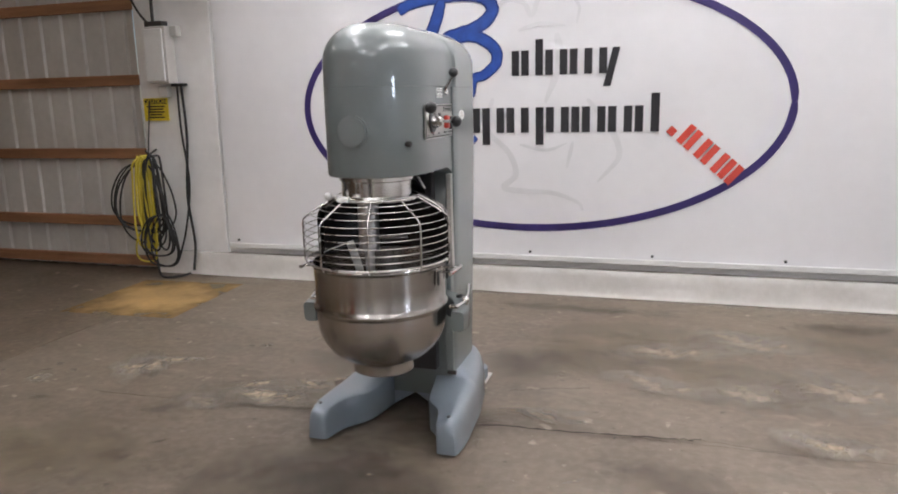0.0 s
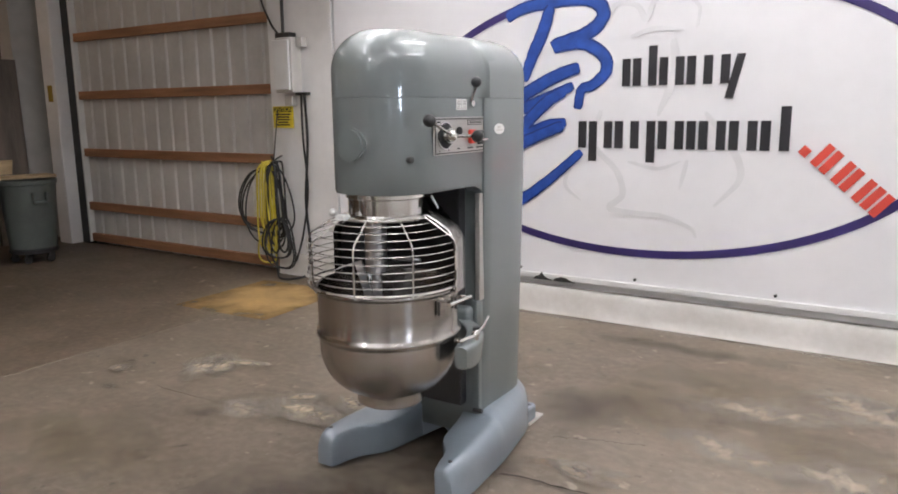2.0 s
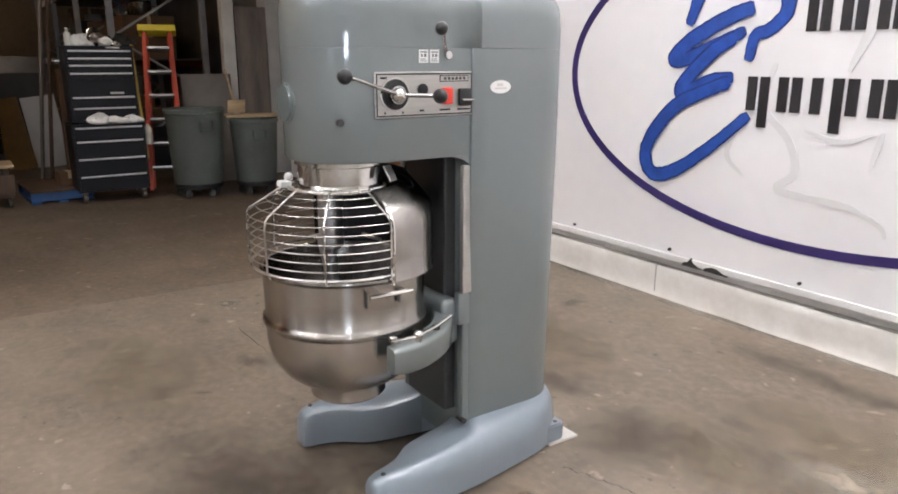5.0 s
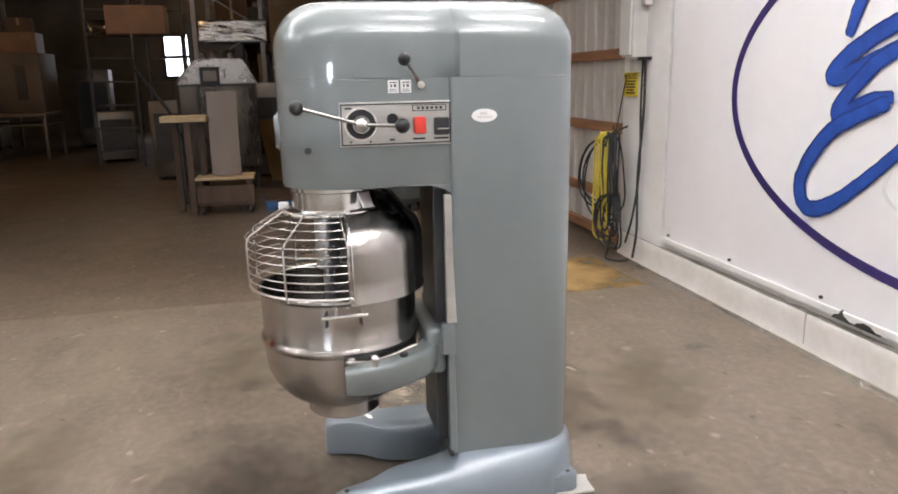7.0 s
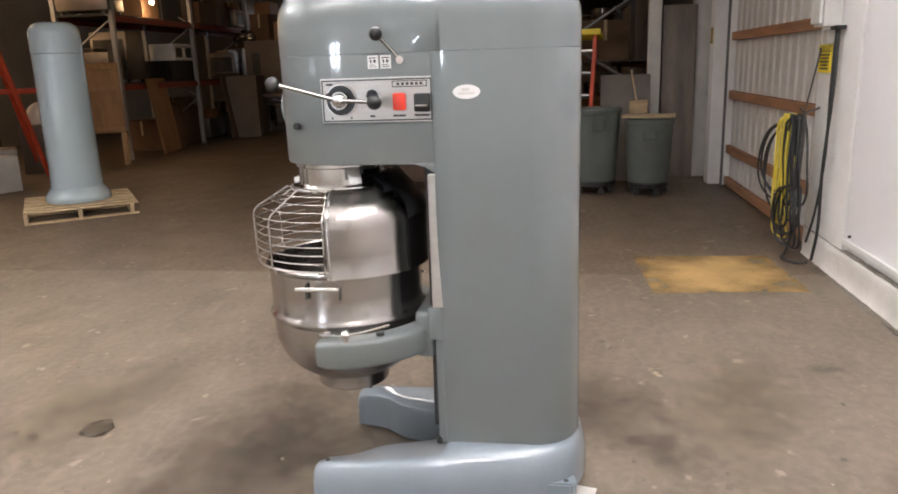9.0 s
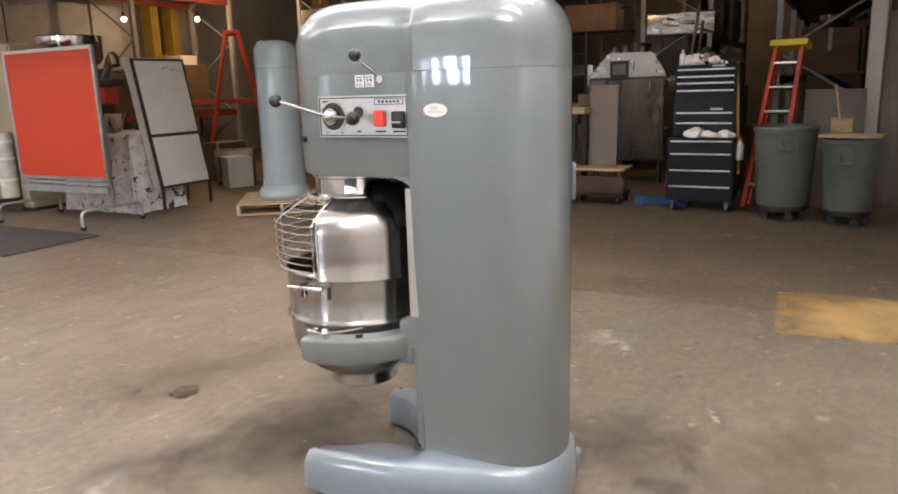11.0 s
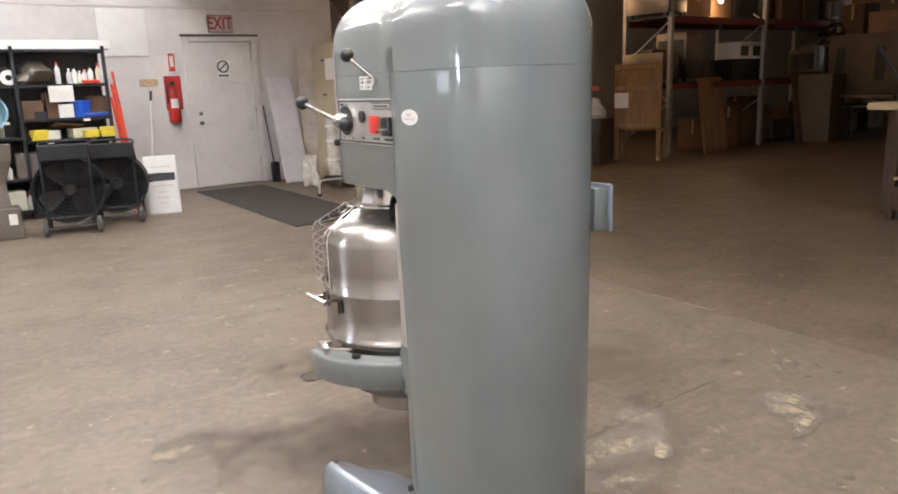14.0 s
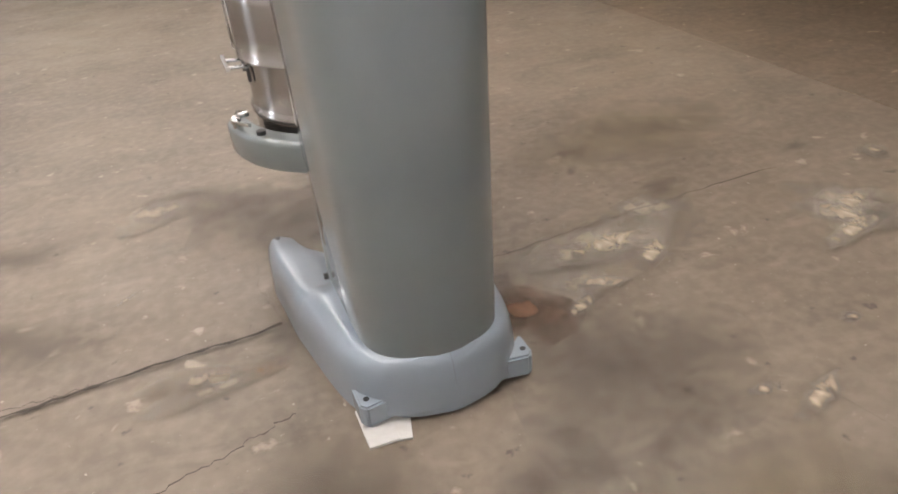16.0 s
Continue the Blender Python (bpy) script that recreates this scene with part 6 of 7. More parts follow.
part("body", box(-16.9, -15.75, -3.70, -2.20, 0.98, 2.22, 0.02), STOREGREY, ov, "", True)
for y in (-3.42, -2.60):
    part("door_window", box(-15.752, -15.735, y - 0.10, y + 0.10, 1.25, 1.95, 0.006), DARKSTEEL, ov)
part("work_shelf", box(-16.9, -15.45, -3.78, -2.12, 0.90, 0.975, 0.01), DIRTYSTEEL, ov)
part("low_shelf", box(-16.85, -15.6, -3.7, -2.2, 0.70, 0.74, 0.006), DIRTYSTEEL, ov)
for x in (-16.85, -15.62):
    for y in (-3.70, -2.24):
        part("leg", box(x, x + 0.06, y, y + 0.06, 0, 0.90, 0.004), DIRTYSTEEL, ov)
for x, y, z, sx, sy, sz, rz, mt in ((-16.2, -2.62, 2.22, 0.7, 0.7, 0.42, 4, WARMCARTON), (-16.2, -3.30, 2.22, 0.6, 0.5, 0.62, -6, CARTON), (-16.25, -2.62, 2.64, 0.5, 0.45, 0.30, 8, CARTON), (-16.5, -3.35, 2.84, 0.5, 0.4, 0.3, -3, WARMCARTON)):
    carton(x, y, z, sx, sy, sz, rz, mt)
blob(-15.9, -3.72, 2.22, 0.20, 61, 0.9, FOIL, "foil_bundle", "crumpled foil bundle on top of the oven", "foil")
carton(-13.2, 0.30, 2.40, 0.62, 1.0, 0.50, 2, WARMCARTON)
tagged(part("plank", box(-13.42, -12.96, -0.62, 1.10, 2.375, 2.398, 0.004), DARKWOOD), "plank laid across the frame racks", "plank")
blob(-13.1, -0.35, 2.40, 0.17, 63, 0.9, FOIL, "foil_bundle", "crumpled foil bundle on the plank", "foil")
for x, y0, y1, h in ((-13.0, -0.57, 0.20, 4.2), (-13.4, 0.38, 1.05, 4.2)):
    fr = thing("frame_rack", x, (y0 + y1) / 2, 0, 0, "tall narrow steel frame rack with rungs", "rack", "frame racks")
    for y in (y0, y1):
        part("upright", box(x - 0.03, x + 0.03, y - 0.025, y + 0.025, 0, h, 0.004), DARKSTEEL, fr)
    for k in range(10):
        part("rung", box(x - 0.015, x + 0.015, y0 + 0.025, y1 - 0.025, 0.3 + 0.42 * k, 0.33 + 0.42 * k), DARKSTEEL, fr)
mast = thing("lift_mast", -10.4, -8.55, 0, 0, "yellow lift mast standing behind the rack", "lift")
for x in (-10.75, -10.2):
    part("upright", box(x - 0.10, x + 0.10, -8.75, -8.45, 0, 3.75, 0.01), DULLYELLOW, mast)
for z in (0.5, 2.2, 3.5):
    part("cross_beam", box(-10.65, -10.3, -8.66, -8.54, z, z + 0.12, 0.006), DULLYELLOW, mast)
part("carriage", box(-10.7, -10.25, -8.45, -8.36, 0.4, 1.3, 0.01), DARKSTEEL, mast)
hp = thing("hanging_panel", -8.2, -8.3, 1.3, 0, "grey sheet hanging behind the rack", "sheet")
part("sheet", box(-9.4, -7.0, -8.62, -8.58, 0.0, 3.25, 0.004), mat("grey_tarp_sheet", (0.33, 0.335, 0.36), 0.6, var=0.2, scale=2), hp)
kt = thing("kettle_machine", -5.62, -5.02, 0, 0, "dark machine with a wide shiny steel pan on top", "machine")
part("pedestal", lathe([(0.0, 0.0), (0.34, 0.0), (0.34, 0.06), (0.24, 0.12), (0.22, 1.30), (0.26, 1.34), (0.26, 1.66), (0.20, 1.72), (0.0, 1.72)], -5.62, -5.02, 28), DARKSTEEL, kt, "", True)
part("pan", lathe([(0.0, 1.92), (0.36, 1.92), (0.42, 2.0), (0.43, 2.29), (0.445, 2.30), (0.42, 2.305), (0.40, 2.02), (0.35, 1.95), (0.0, 1.95)], -5.62, -5.02, 40), CHROME, kt, "shiny steel pan", True)
part("pan_neck", cyl((-5.62, -5.02, 1.70), (-5.62, -5.02, 1.93), 0.14), DARKSTEEL, kt)
part("red_cover", box(-5.50, -5.28, -4.30, -3.98, 1.36, 1.58, 0.03), RED, kt, "red motor cover", True)
part("steel_spout", tube(smooth_line([(-5.55, -4.25, 1.72), (-5.5, -4.05, 1.95), (-5.45, -3.92, 1.98), (-5.42, -3.86, 1.86)], 5), 0.06, 12), CHROME, kt, "", True)
part("arm", box(-5.60, -5.40, -4.82, -3.95, 1.60, 1.70, 0.02), DARKSTEEL, kt, "", True)

win = thing("window_1", -23.79, -0.25, 1.7, 0, "bright daylight window far back in the store", "window", "", "structure")
WY0, WY1, WZ0, WZ1 = -0.85, 0.22, 1.70, 3.10
part("window_frame", join(box(-23.80, -23.74, WY0 - 0.07, WY0, WZ0, WZ1), box(-23.80, -23.74, WY1, WY1 + 0.07, WZ0, WZ1), box(-23.80, -23.74, WY0, WY1, WZ1 - 0.07, WZ1), box(-23.80, -23.74, WY0, WY1, WZ0, WZ0 + 0.07), box(-23.80, -23.74, -0.35, -0.28, WZ0 + 0.07, WZ1 - 0.07), box(-23.80, -23.74, WY0, WY1, 2.30, 2.40)), DARKSTEEL, win)
for y0, y1 in ((WY0, -0.35), (-0.28, WY1)):
    for z0, z1 in ((WZ0 + 0.07, 2.30), (2.40, WZ1 - 0.07)):
        part("pane", box(-23.79, -23.77, y0, y1, z0, z1), WINDOWGLOW, win)

# bulbs and tubes
for bx, by, bz, bw in BULBS:
    t = thing("pendant_bulb", bx, by, bz, 0, "small warm bare bulb hanging in the store", "lamp", "bulbs of the store")
    part("bulb", ball((bx, by, bz), 0.045, 14), BULB, t, "glowing warm bulb", True)
    part("socket", cyl((bx, by, bz + 0.05), (bx, by, bz + 0.13), 0.03), BLACK, t)
    part("flex", cyl((bx, by, bz + 0.13), (bx, by, 5.2), 0.006, n=6), BLACK, t)
# fittings for the assumed tubes, all out of view
for tx, ty, tw in TUBES:
    t = thing("unseen_ceiling_light", tx, ty, 4.36, 0, "assumed white ceiling light fitting with two tubes, out of view", "ceiling light", "tubes of the front bay")
    part("tray", box(tx - 0.05, tx + 0.05, ty - 1.15, ty + 1.15, 4.41, 4.45, 0.01), WHITE, t)
    for s in (-0.9, 0.9):
        part("hanger", cyl((tx, ty + s, 4.45), (tx, ty + s, 5.2), 0.006, n=8), DARKSTEEL, t)
    for s in (-0.06, 0.06):
        part("tube", cyl((tx + s, ty - 1.1, 4.385), (tx + s, ty + 1.1, 4.385), 0.016, n=10), TUBE, t, "lit tube")

# ---- south side: exit corner ----
structure("wall_trim", box(-5.35, 3.0, -6.72, -6.705, 2.77, 2.795), GREYBOX, "thin grey joint strip along the wall", "trim")
es = thing("exit_sign", -3.41, -6.72, 2.41, 0, "white exit sign with red letters above the door", "sign")
part("plate", box(-3.60, -3.23, -6.72, -6.69, 2.42, 2.67, 0.004), mat("aged_sign_plate", (0.50, 0.44, 0.40), 0.5, var=0.1), es)
part("border", join(box(-3.61, -3.22, -6.695, -6.686, 2.41, 2.425), box(-3.61, -3.22, -6.695, -6.686, 2.665, 2.68), box(-3.61, -3.595, -6.695, -6.686, 2.425, 2.665), box(-3.235, -3.22, -6.695, -6.686, 2.425, 2.665)), DIRTYSTEEL, es)
lettering("EXIT", pose(-3.415, -6.688, 2.545, 90, 0, 180) @ Matrix.Diagonal((0.85, 1.15, 1, 1)), 0.23, mat("exit_red", (0.28, 0.02, 0.015), 0.5, var=0.1), es)
ns = thing("notice_sign", -3.4, -6.695, 1.7, 0, "round no-smoking notice on the exit door", "sign")
part("plate", box(-3.50, -3.30, -6.695, -6.692, 1.72, 1.99), WHITE, ns)
part("ring", at(tube(arc(0, 0, 0, 0.085, 0, 360, 28)[:-1], 0.010, 6, True), pose(-3.40, -6.688, 1.89, 90, 0, 0)), BLACK, ns)
part("bar", at(box(-0.075, 0.075, -0.003, 0.003, -0.010, 0.010), pose(-3.40, -6.688, 1.89, 0, 45, 0)), BLACK, ns)
part("text_bar", box(-3.48, -3.32, -6.692, -6.688, 1.735, 1.765), BLACK, ns)
fe = thing("fire_extinguisher", -2.6, -6.6, 1.05, 0, "red fire extinguisher in its cover on the wall", "fire extinguisher")
part("cylinder", lathe([(0.0, 1.06), (0.075, 1.06), (0.085, 1.08), (0.085, 1.50), (0.07, 1.55), (0.03, 1.59), (0.03, 1.64), (0.0, 1.64)], -2.56, -6.62, 24), DEEPRED, fe, "", True)
part("back_plate", box(-2.72, -2.47, -6.72, -6.695, 1.25, 1.76, 0.01), DEEPRED, fe)
part("valve", join(box(-2.59, -2.52, -6.64, -6.58, 1.62, 1.68, 0.008), tube([(-2.54, -6.6, 1.66), (-2.47, -6.58, 1.6), (-2.47, -6.57, 1.35)], 0.012)), BLACK, fe, "", True)
part("label", lathe([(0.0865, 1.28), (0.0865, 1.42)], -2.56, -6.62, 12, 50, 130), WHITE, fe)
fs = thing("extinguisher_sign", -2.62, -6.72, 1.81, 0, "white sign with a red arrow above the extinguisher", "sign")
part("plate", box(-2.68, -2.555, -6.72, -6.712, 1.81, 2.13), WHITE, fs)
part("arrow", join(box(-2.665, -2.645, -6.712, -6.708, 1.83, 2.10), box(-2.59, -2.57, -6.712, -6.708, 1.83, 2.10), box(-2.64, -2.595, -6.712, -6.708, 1.83, 1.90), box(-2.64, -2.595, -6.712, -6.708, 2.06, 2.10)), RED, fs)
tagged(part("plaque", box(-2.38, -2.12, -6.72, -6.705, 1.62, 1.72, 0.003), PALEWOOD), "small wooden plaque on the wall", "plaque")
tagged(part("wall_board", box(-2.31, -1.62, -6.72, -6.70, 2.06, 2.74, 0.004), WHITE), "white board fixed on the wall", "board")
tagged(part("floor_mat", box(-3.70, -2.64, -6.2, -2.28, 0.0, 0.012, 0.004), MATRUBBER), "long dark rubber mat in front of the exit door", "mat")
br = thing("broom", -3.98, -6.45, 0, 0, "dark broom leaning by the exit door", "broom")
part("handle", tube([(-4.02, -6.45, 0.30), (-4.0, -6.68, 1.25)], 0.014), DARKSTEEL, br)
part("head", box(-4.10, -3.96, -6.48, -6.40, 0.0, 0.34, 0.02), BLACK, br)
b2 = thing("broom", -2.25, -6.5, 0, 0, "white-handled broom leaning on the wall", "broom")
part("handle", tube([(-2.05, -6.3, 0.1), (-2.25, -6.68, 1.50)], 0.013), WHITE, b2)
part("grip", tube([(-2.236, -6.655, 1.40), (-2.257, -6.692, 1.545)], 0.018), BLACK, b2, "black plastic grip")
part("head", box(-2.18, -1.95, -6.34, -6.26, 0.0, 0.12, 0.02), DARKSTEEL, b2)
tagged(part("leaning_sheet", at(box(-0.21, 0.21, -0.012, 0.012, 0.005, 1.80, 0.004), pose(-4.26, -6.06, 0, 0, 0, 0) @ pose(0, 0, 0, 19, 0, -2)), LILACPANEL), "pale lilac panel leaning slanted on the wall", "panel")
tagged(part("leaning_sheet", at(box(-0.02, 0.02, -0.20, 0.20, 0, 2.15, 0.004), pose(-4.72, -6.28, 0, 0, 0, 70) @ pose(0, 0, 0, 0, -4, 0)), PANELCREAM), "pale panel leaning on the wall", "panel")
tc = thing("tan_cabinet", -4.55, -5.45, 0, 0, "tall tan metal cabinet with a paper notice", "cabinet")
part("body", box(-5.10, -4.56, -5.85, -4.72, 0.05, 2.16, 0.008), TAN, tc)
for z in (0.10, 0.62, 1.14, 1.66):
    dr = part("drawer", box(-4.56, -4.545, -5.60, -4.76, z, z + 0.48, 0.004), TAN, tc)
    part("drawer_pull", box(-4.546, -4.525, -5.45, -5.33, z + 0.24, z + 0.27, 0.004), DARKSTEEL, dr)
part("notice", box(-4.545, -4.541, -5.34, -5.04, 1.62, 1.93), PAPER, tc, "white paper notice")
part("plinth", box(-5.08, -4.58, -5.83, -4.74, 0.0, 0.05), DARKSTEEL, tc)
blob(-4.25, -5.50, 0.0, 0.12, 21, 2.5, WRAP, "plastic_wrap", "crumpled clear plastic wrap on the floor", "wrap")
wr = thing("wrapped_roll", -4.35, -4.95, 0, 0, "white plastic-wrapped roll on a stand", "roll")
part("roll", cyl((-4.42, -4.95, 0.2), (-4.42, -4.95, 1.05), 0.11, n=24, bevel=0.01), WRAP, wr, "", True)
for z in (0.42, 0.70, 0.92):
    part("wrap_band", lathe([(0.1105, z), (0.117, z + 0.005), (0.117, z + 0.03), (0.1105, z + 0.035)], -4.42, -4.95, 24), WHITE, wr, "", True)
part("stand", join(box(-4.62, -4.22, -4.98, -4.92, 0.10, 0.20, 0.006), box(-4.45, -4.39, -5.15, -4.75, 0.02, 0.10, 0.006)), DIRTYSTEEL, wr)

# orange board on a rolling stand
ea = thing("orange_board", -4.2, -3.5, 0, 0, "orange display board in an aluminium frame on a rolling stand", "display board")
part("panel", box(-4.215, -4.195, -4.27, -2.72, 0.55, 1.99), ORANGE, ea, "plain orange panel")
part("frame", join(box(-4.225, -4.185, -4.31, -4.27, 0.51, 2.03, 0.004), box(-4.225, -4.185, -2.72, -2.68, 0.51, 2.03, 0.004), box(-4.225, -4.185, -4.27, -2.72, 1.99, 2.03, 0.004), box(-4.225, -4.185, -4.27, -2.72, 0.51, 0.55, 0.004)), ALU, ea)
part("rail", join(box(-4.23, -4.17, -4.30, -2.70, 0.36, 0.44, 0.006), box(-4.24, -4.20, -4.29, -2.71, 0.46, 0.49, 0.004)), RACKBLUE, ea)
for y in (-4.25, -2.72):
    part("post", box(-4.26, -4.22, y - 0.02, y + 0.02, 0.20, 1.2, 0.004), ALU, ea)
    part("foot", tube(smooth_line([(-4.62, y, 0.04), (-4.60, y, 0.20), (-4.40, y, 0.22), (-4.02, y, 0.22), (-3.84, y, 0.20), (-3.82, y, 0.04)], 5), 0.02), ALU, ea, "", True)
    for x in (-4.62, -3.82):
        part("castor", cyl((x, y - 0.012, 0.03), (x, y + 0.012, 0.03), 0.03, n=14), BLACK, ea)
wbm = Matrix.Translation((-5.60, -2.98, 0.28)) @ Matrix.Rotation(radians(10.4), 4, "X")
wb = thing("whiteboard", -5.60, -3.0, 0.25, 0, "white double panel easel board leaning back in a dark frame", "whiteboard")
part("upper_panel", at(box(-0.39, 0.39, -0.012, 0.012, 0.70, 1.64, 0.004), wbm), WHITE, wb)
part("lower_panel", at(box(-0.39, 0.39, -0.012, 0.012, 0.03, 0.66, 0.004), wbm), PAPER, wb)
for a, b in ((-0.42, -0.39), (0.39, 0.42)):
    part("frame_post", at(box(a, b, -0.02, 0.018, 0, 1.67, 0.004), wbm), DARKSTEEL, wb)
for a, b in ((0.0, 0.03), (0.66, 0.70), (1.64, 1.67)):
    part("frame_rail", at(box(-0.39, 0.39, -0.02, 0.018, a, b, 0.004), wbm), DARKSTEEL, wb)
part("pen_mark", at(tube(smooth_line([(-0.30, 0.0125, 1.50), (-0.24, 0.0125, 1.545), (-0.18, 0.0125, 1.52), (-0.10, 0.0125, 1.56), (-0.02, 0.0125, 1.53)], 5), 0.003), wbm), DARKSTEEL, wb)
part("back_board", at(box(-0.37, 0.50, -0.055, -0.03, 0.0, 1.69, 0.004), wbm), GREYBOX, wb, "grey rear board")
for x in (-0.40, 0.40):
    part("foot", box(-5.60 + x - 0.015, -5.60 + x + 0.015, -3.0, -2.97, 0, 0.30), DARKSTEEL, wb)
    part("rear_leg", tube([Vector((-5.60 + x, -3.27, 1.72)), Vector((-5.60 + x, -3.42, 0.0))], 0.013), DARKSTEEL, wb)

# added tall cabinet far back behind the ovens, blocking the bright window
tc = thing("window_blocker", -13.3, 1.65, 0, 0, "added tall dark cabinet that hides the far window", "cabinet")
part("body", box(-13.6, -13.03, 1.15, 2.15, 0.0, 2.62, 0.01), DARKSTEEL, tc)
for y in (1.18, 1.66):
    part("door", box(-13.028, -13.01, y, y + 0.46, 0.10, 2.55, 0.004), DARKSTEEL, tc)


def tarp_heap(cx, cy, sx, sy, h, seed):
    bm = bmesh.new()
    n = 22
    rows = []
    for j in range(n + 1):
        row = []
        for i in range(n + 1):
            u, v = -1 + 2 * i / n, -1 + 2 * j / n
            e = max(abs(u), abs(v))
            z = h * (1 if e < 0.72 else max(0.0, 1 - (e - 0.72) / 0.28)) * (1 + 0.06 * noise.noise((u * 2, v * 2, seed)))
            k = 1 + (0.22 * noise.noise((u * 5, v * 5, seed + 2)) if e > 0.75 else 0)
            row.append(bm.verts.new((cx + sx * 0.5 * min(1, max(-1, u / 0.78)) * k * (1 + 0.12 * max(0, e - 0.75) * 4), cy + sy * 0.5 * min(1, max(-1, v / 0.78)) * k * (1 + 0.12 * max(0, e - 0.75) * 4), z)))
        rows.append(row)
    for j in range(n):
        for i in range(n):
            bm.faces.new((rows[j][i], rows[j][i + 1], rows[j + 1][i + 1], rows[j + 1][i]))
    return tagged(part("covered_table", bm, TARP, None, "", True), "table covered with a white tarp with dark print", "covered table")


tarp_heap(-5.25, -3.75, 0.7, 1.2, 1.0, 4)
tagged(part("steel_bowl", lathe([(0.0, 1.0), (0.16, 1.0), (0.27, 1.22), (0.28, 1.24), (0.26, 1.24), (0.15, 1.02), (0.0, 1.02)], -5.25, -3.95, 32), CHROME, None, "", True), "shiny steel bowl on the covered table", "bowl")

# ---- south side: shelf, fans and clutter ----
SX0, SX1, SY0, SY1 = -1.42, 1.05, -5.75, -5.20
shelf = thing("steel_shelving", -0.2, -5.5, 0, 0, "black steel shelving crowded with supplies", "shelving")
for x in (SX0 + 0.02, -0.38, 0.33, SX1 - 0.02):
    for y in (SY0 + 0.02, SY1 - 0.02):
        part("post", box(x - 0.02, x + 0.02, y - 0.02, y + 0.02, 0, 2.12), BLACKPAINT, shelf)
for z in (0.12, 0.52, 1.66, 2.08):
    part("shelf_board", box(SX0, SX1, SY0, SY1, z - 0.035, z, 0.003), BLACKPAINT, shelf)
for x0, x1, z in ((SX0, -0.38, 0.98), (SX0, -0.38, 1.24), (-0.375, SX1, 1.03)):
    part("shelf_board", box(x0, x1, SY0, SY1, z - 0.035, z, 0.003), BLACKPAINT, shelf)
part("back_sheet", box(SX0, SX1, SY0 - 0.012, SY0, 0.1, 2.08), DARKSTEEL, shelf)
part("price_tag", box(-1.0, -0.72, SY1, SY1 + 0.004, 1.44, 1.64), PAPER, shelf, "white paper sheet hung on the shelf")
for x, z in ((-1.15, 1.22), (-0.25, 1.22), (-0.7, 0.96), (-0.2, 1.64), (0.3, 1.01), (-1.2, 0.96)):
    part("price_tag", box(x, x + 0.08, SY1, SY1 + 0.003, z - 0.03, z + 0.003), PAPER, shelf)
tagged(part("light_tube_box", box(-1.5, 0.9, -5.5, -5.22, 2.082, 2.19, 0.006), WHITE), "long white box lying on top of the shelving", "box")
rnd = random.Random(23)
GOODS = [CARTON, CARTON, WHITE, PAPER, BLUEPAINT, CREAM, BLACKPAINT, GREYBOX, DIRTYSTEEL, BLACKPAINT]
for z, hmax in ((0.12, 0.3), (0.52, 0.34), (1.03, 0.38), (1.66, 0.30)):
    x = (SX0 + 0.06) if z < 0.9 else (0.36 if z < 1.5 else -0.14)
    while x < SX1 - 0.15:
        k = rnd.random()
        if k < 0.2:
            bottle(x + 0.05, SY1 - rnd.uniform(0.07, 0.12), z, 0.036, rnd.uniform(0.18, 0.26), rnd.choice((WHITE, WHITE, CREAM, GREYBOX)), rnd.choice((RED, WHITE, BLACK)), "small plastic bottle on the shelving")
            x += 0.095
        elif k < 0.34:
            blob(x + 0.14, SY1 - 0.16, z, 0.13, rnd.randint(30, 90), 0.75, rnd.choice((TEAL, WHITE, DIRTYSTEEL, BLUEPAINT)), "cloth_roll", "loose roll of cloth on the shelving", "cloth")
            x += 0.33
        else:
            w, h = rnd.uniform(0.14, 0.32), rnd.uniform(0.45, 1.0) * hmax
            carton(x + w / 2, SY1 - 0.20, z, w, 0.30, h, rnd.uniform(-8, 8), rnd.choice(GOODS), "supply_box", "small supply box on the shelving", "box")
            x += w + 0.04
# the bay beside the exit: bottles and a grey heap on top, tub and cartons below
for x, h, m, cap in ((-0.86, 0.27, WHITE, RED), (-0.99, 0.19, GREYBOX, WHITE), (-1.05, 0.21, WHITE, BLACK), (-1.11, 0.16, CREAM, WHITE), (-1.17, 0.18, GREYBOX, RED), (-1.24, 0.22, WHITE, BLACK), (-1.33, 0.25, CREAM, RED)):
    bottle(x, SY1 - 0.09, 1.66, 0.033, h, m, cap, "small plastic bottle on the shelving")
blob(-0.60, SY1 - 0.20, 1.66, 0.21, 51, 0.85, DIRTYSTEEL, "crumpled_cloth", "grey heap of cloth on the top shelf", "cloth")
tagged(part("flat_pack", at(box(-0.10, 0.10, -0.05, 0.05, 0, 0.04, 0.006), pose(-1.22, SY1 - 0.04, 1.661, 0, 0, 6)), RED), "small red packet on the shelving", "packet")
carton(-0.78, SY1 - 0.22, 1.24, 0.22, 0.3, 0.32, 5, CARTON, "supply_box", "small brown carton on the shelving", "box")
carton(-0.90, SY1 - 0.10, 1.24, 0.17, 0.16, 0.17, -4, WHITE, "supply_box", "small white box on the shelving", "box")
carton(-0.52, SY1 - 0.20, 1.24, 0.24, 0.3, 0.22, 3, CARTON, "supply_box", "small brown carton on the shelving", "box")
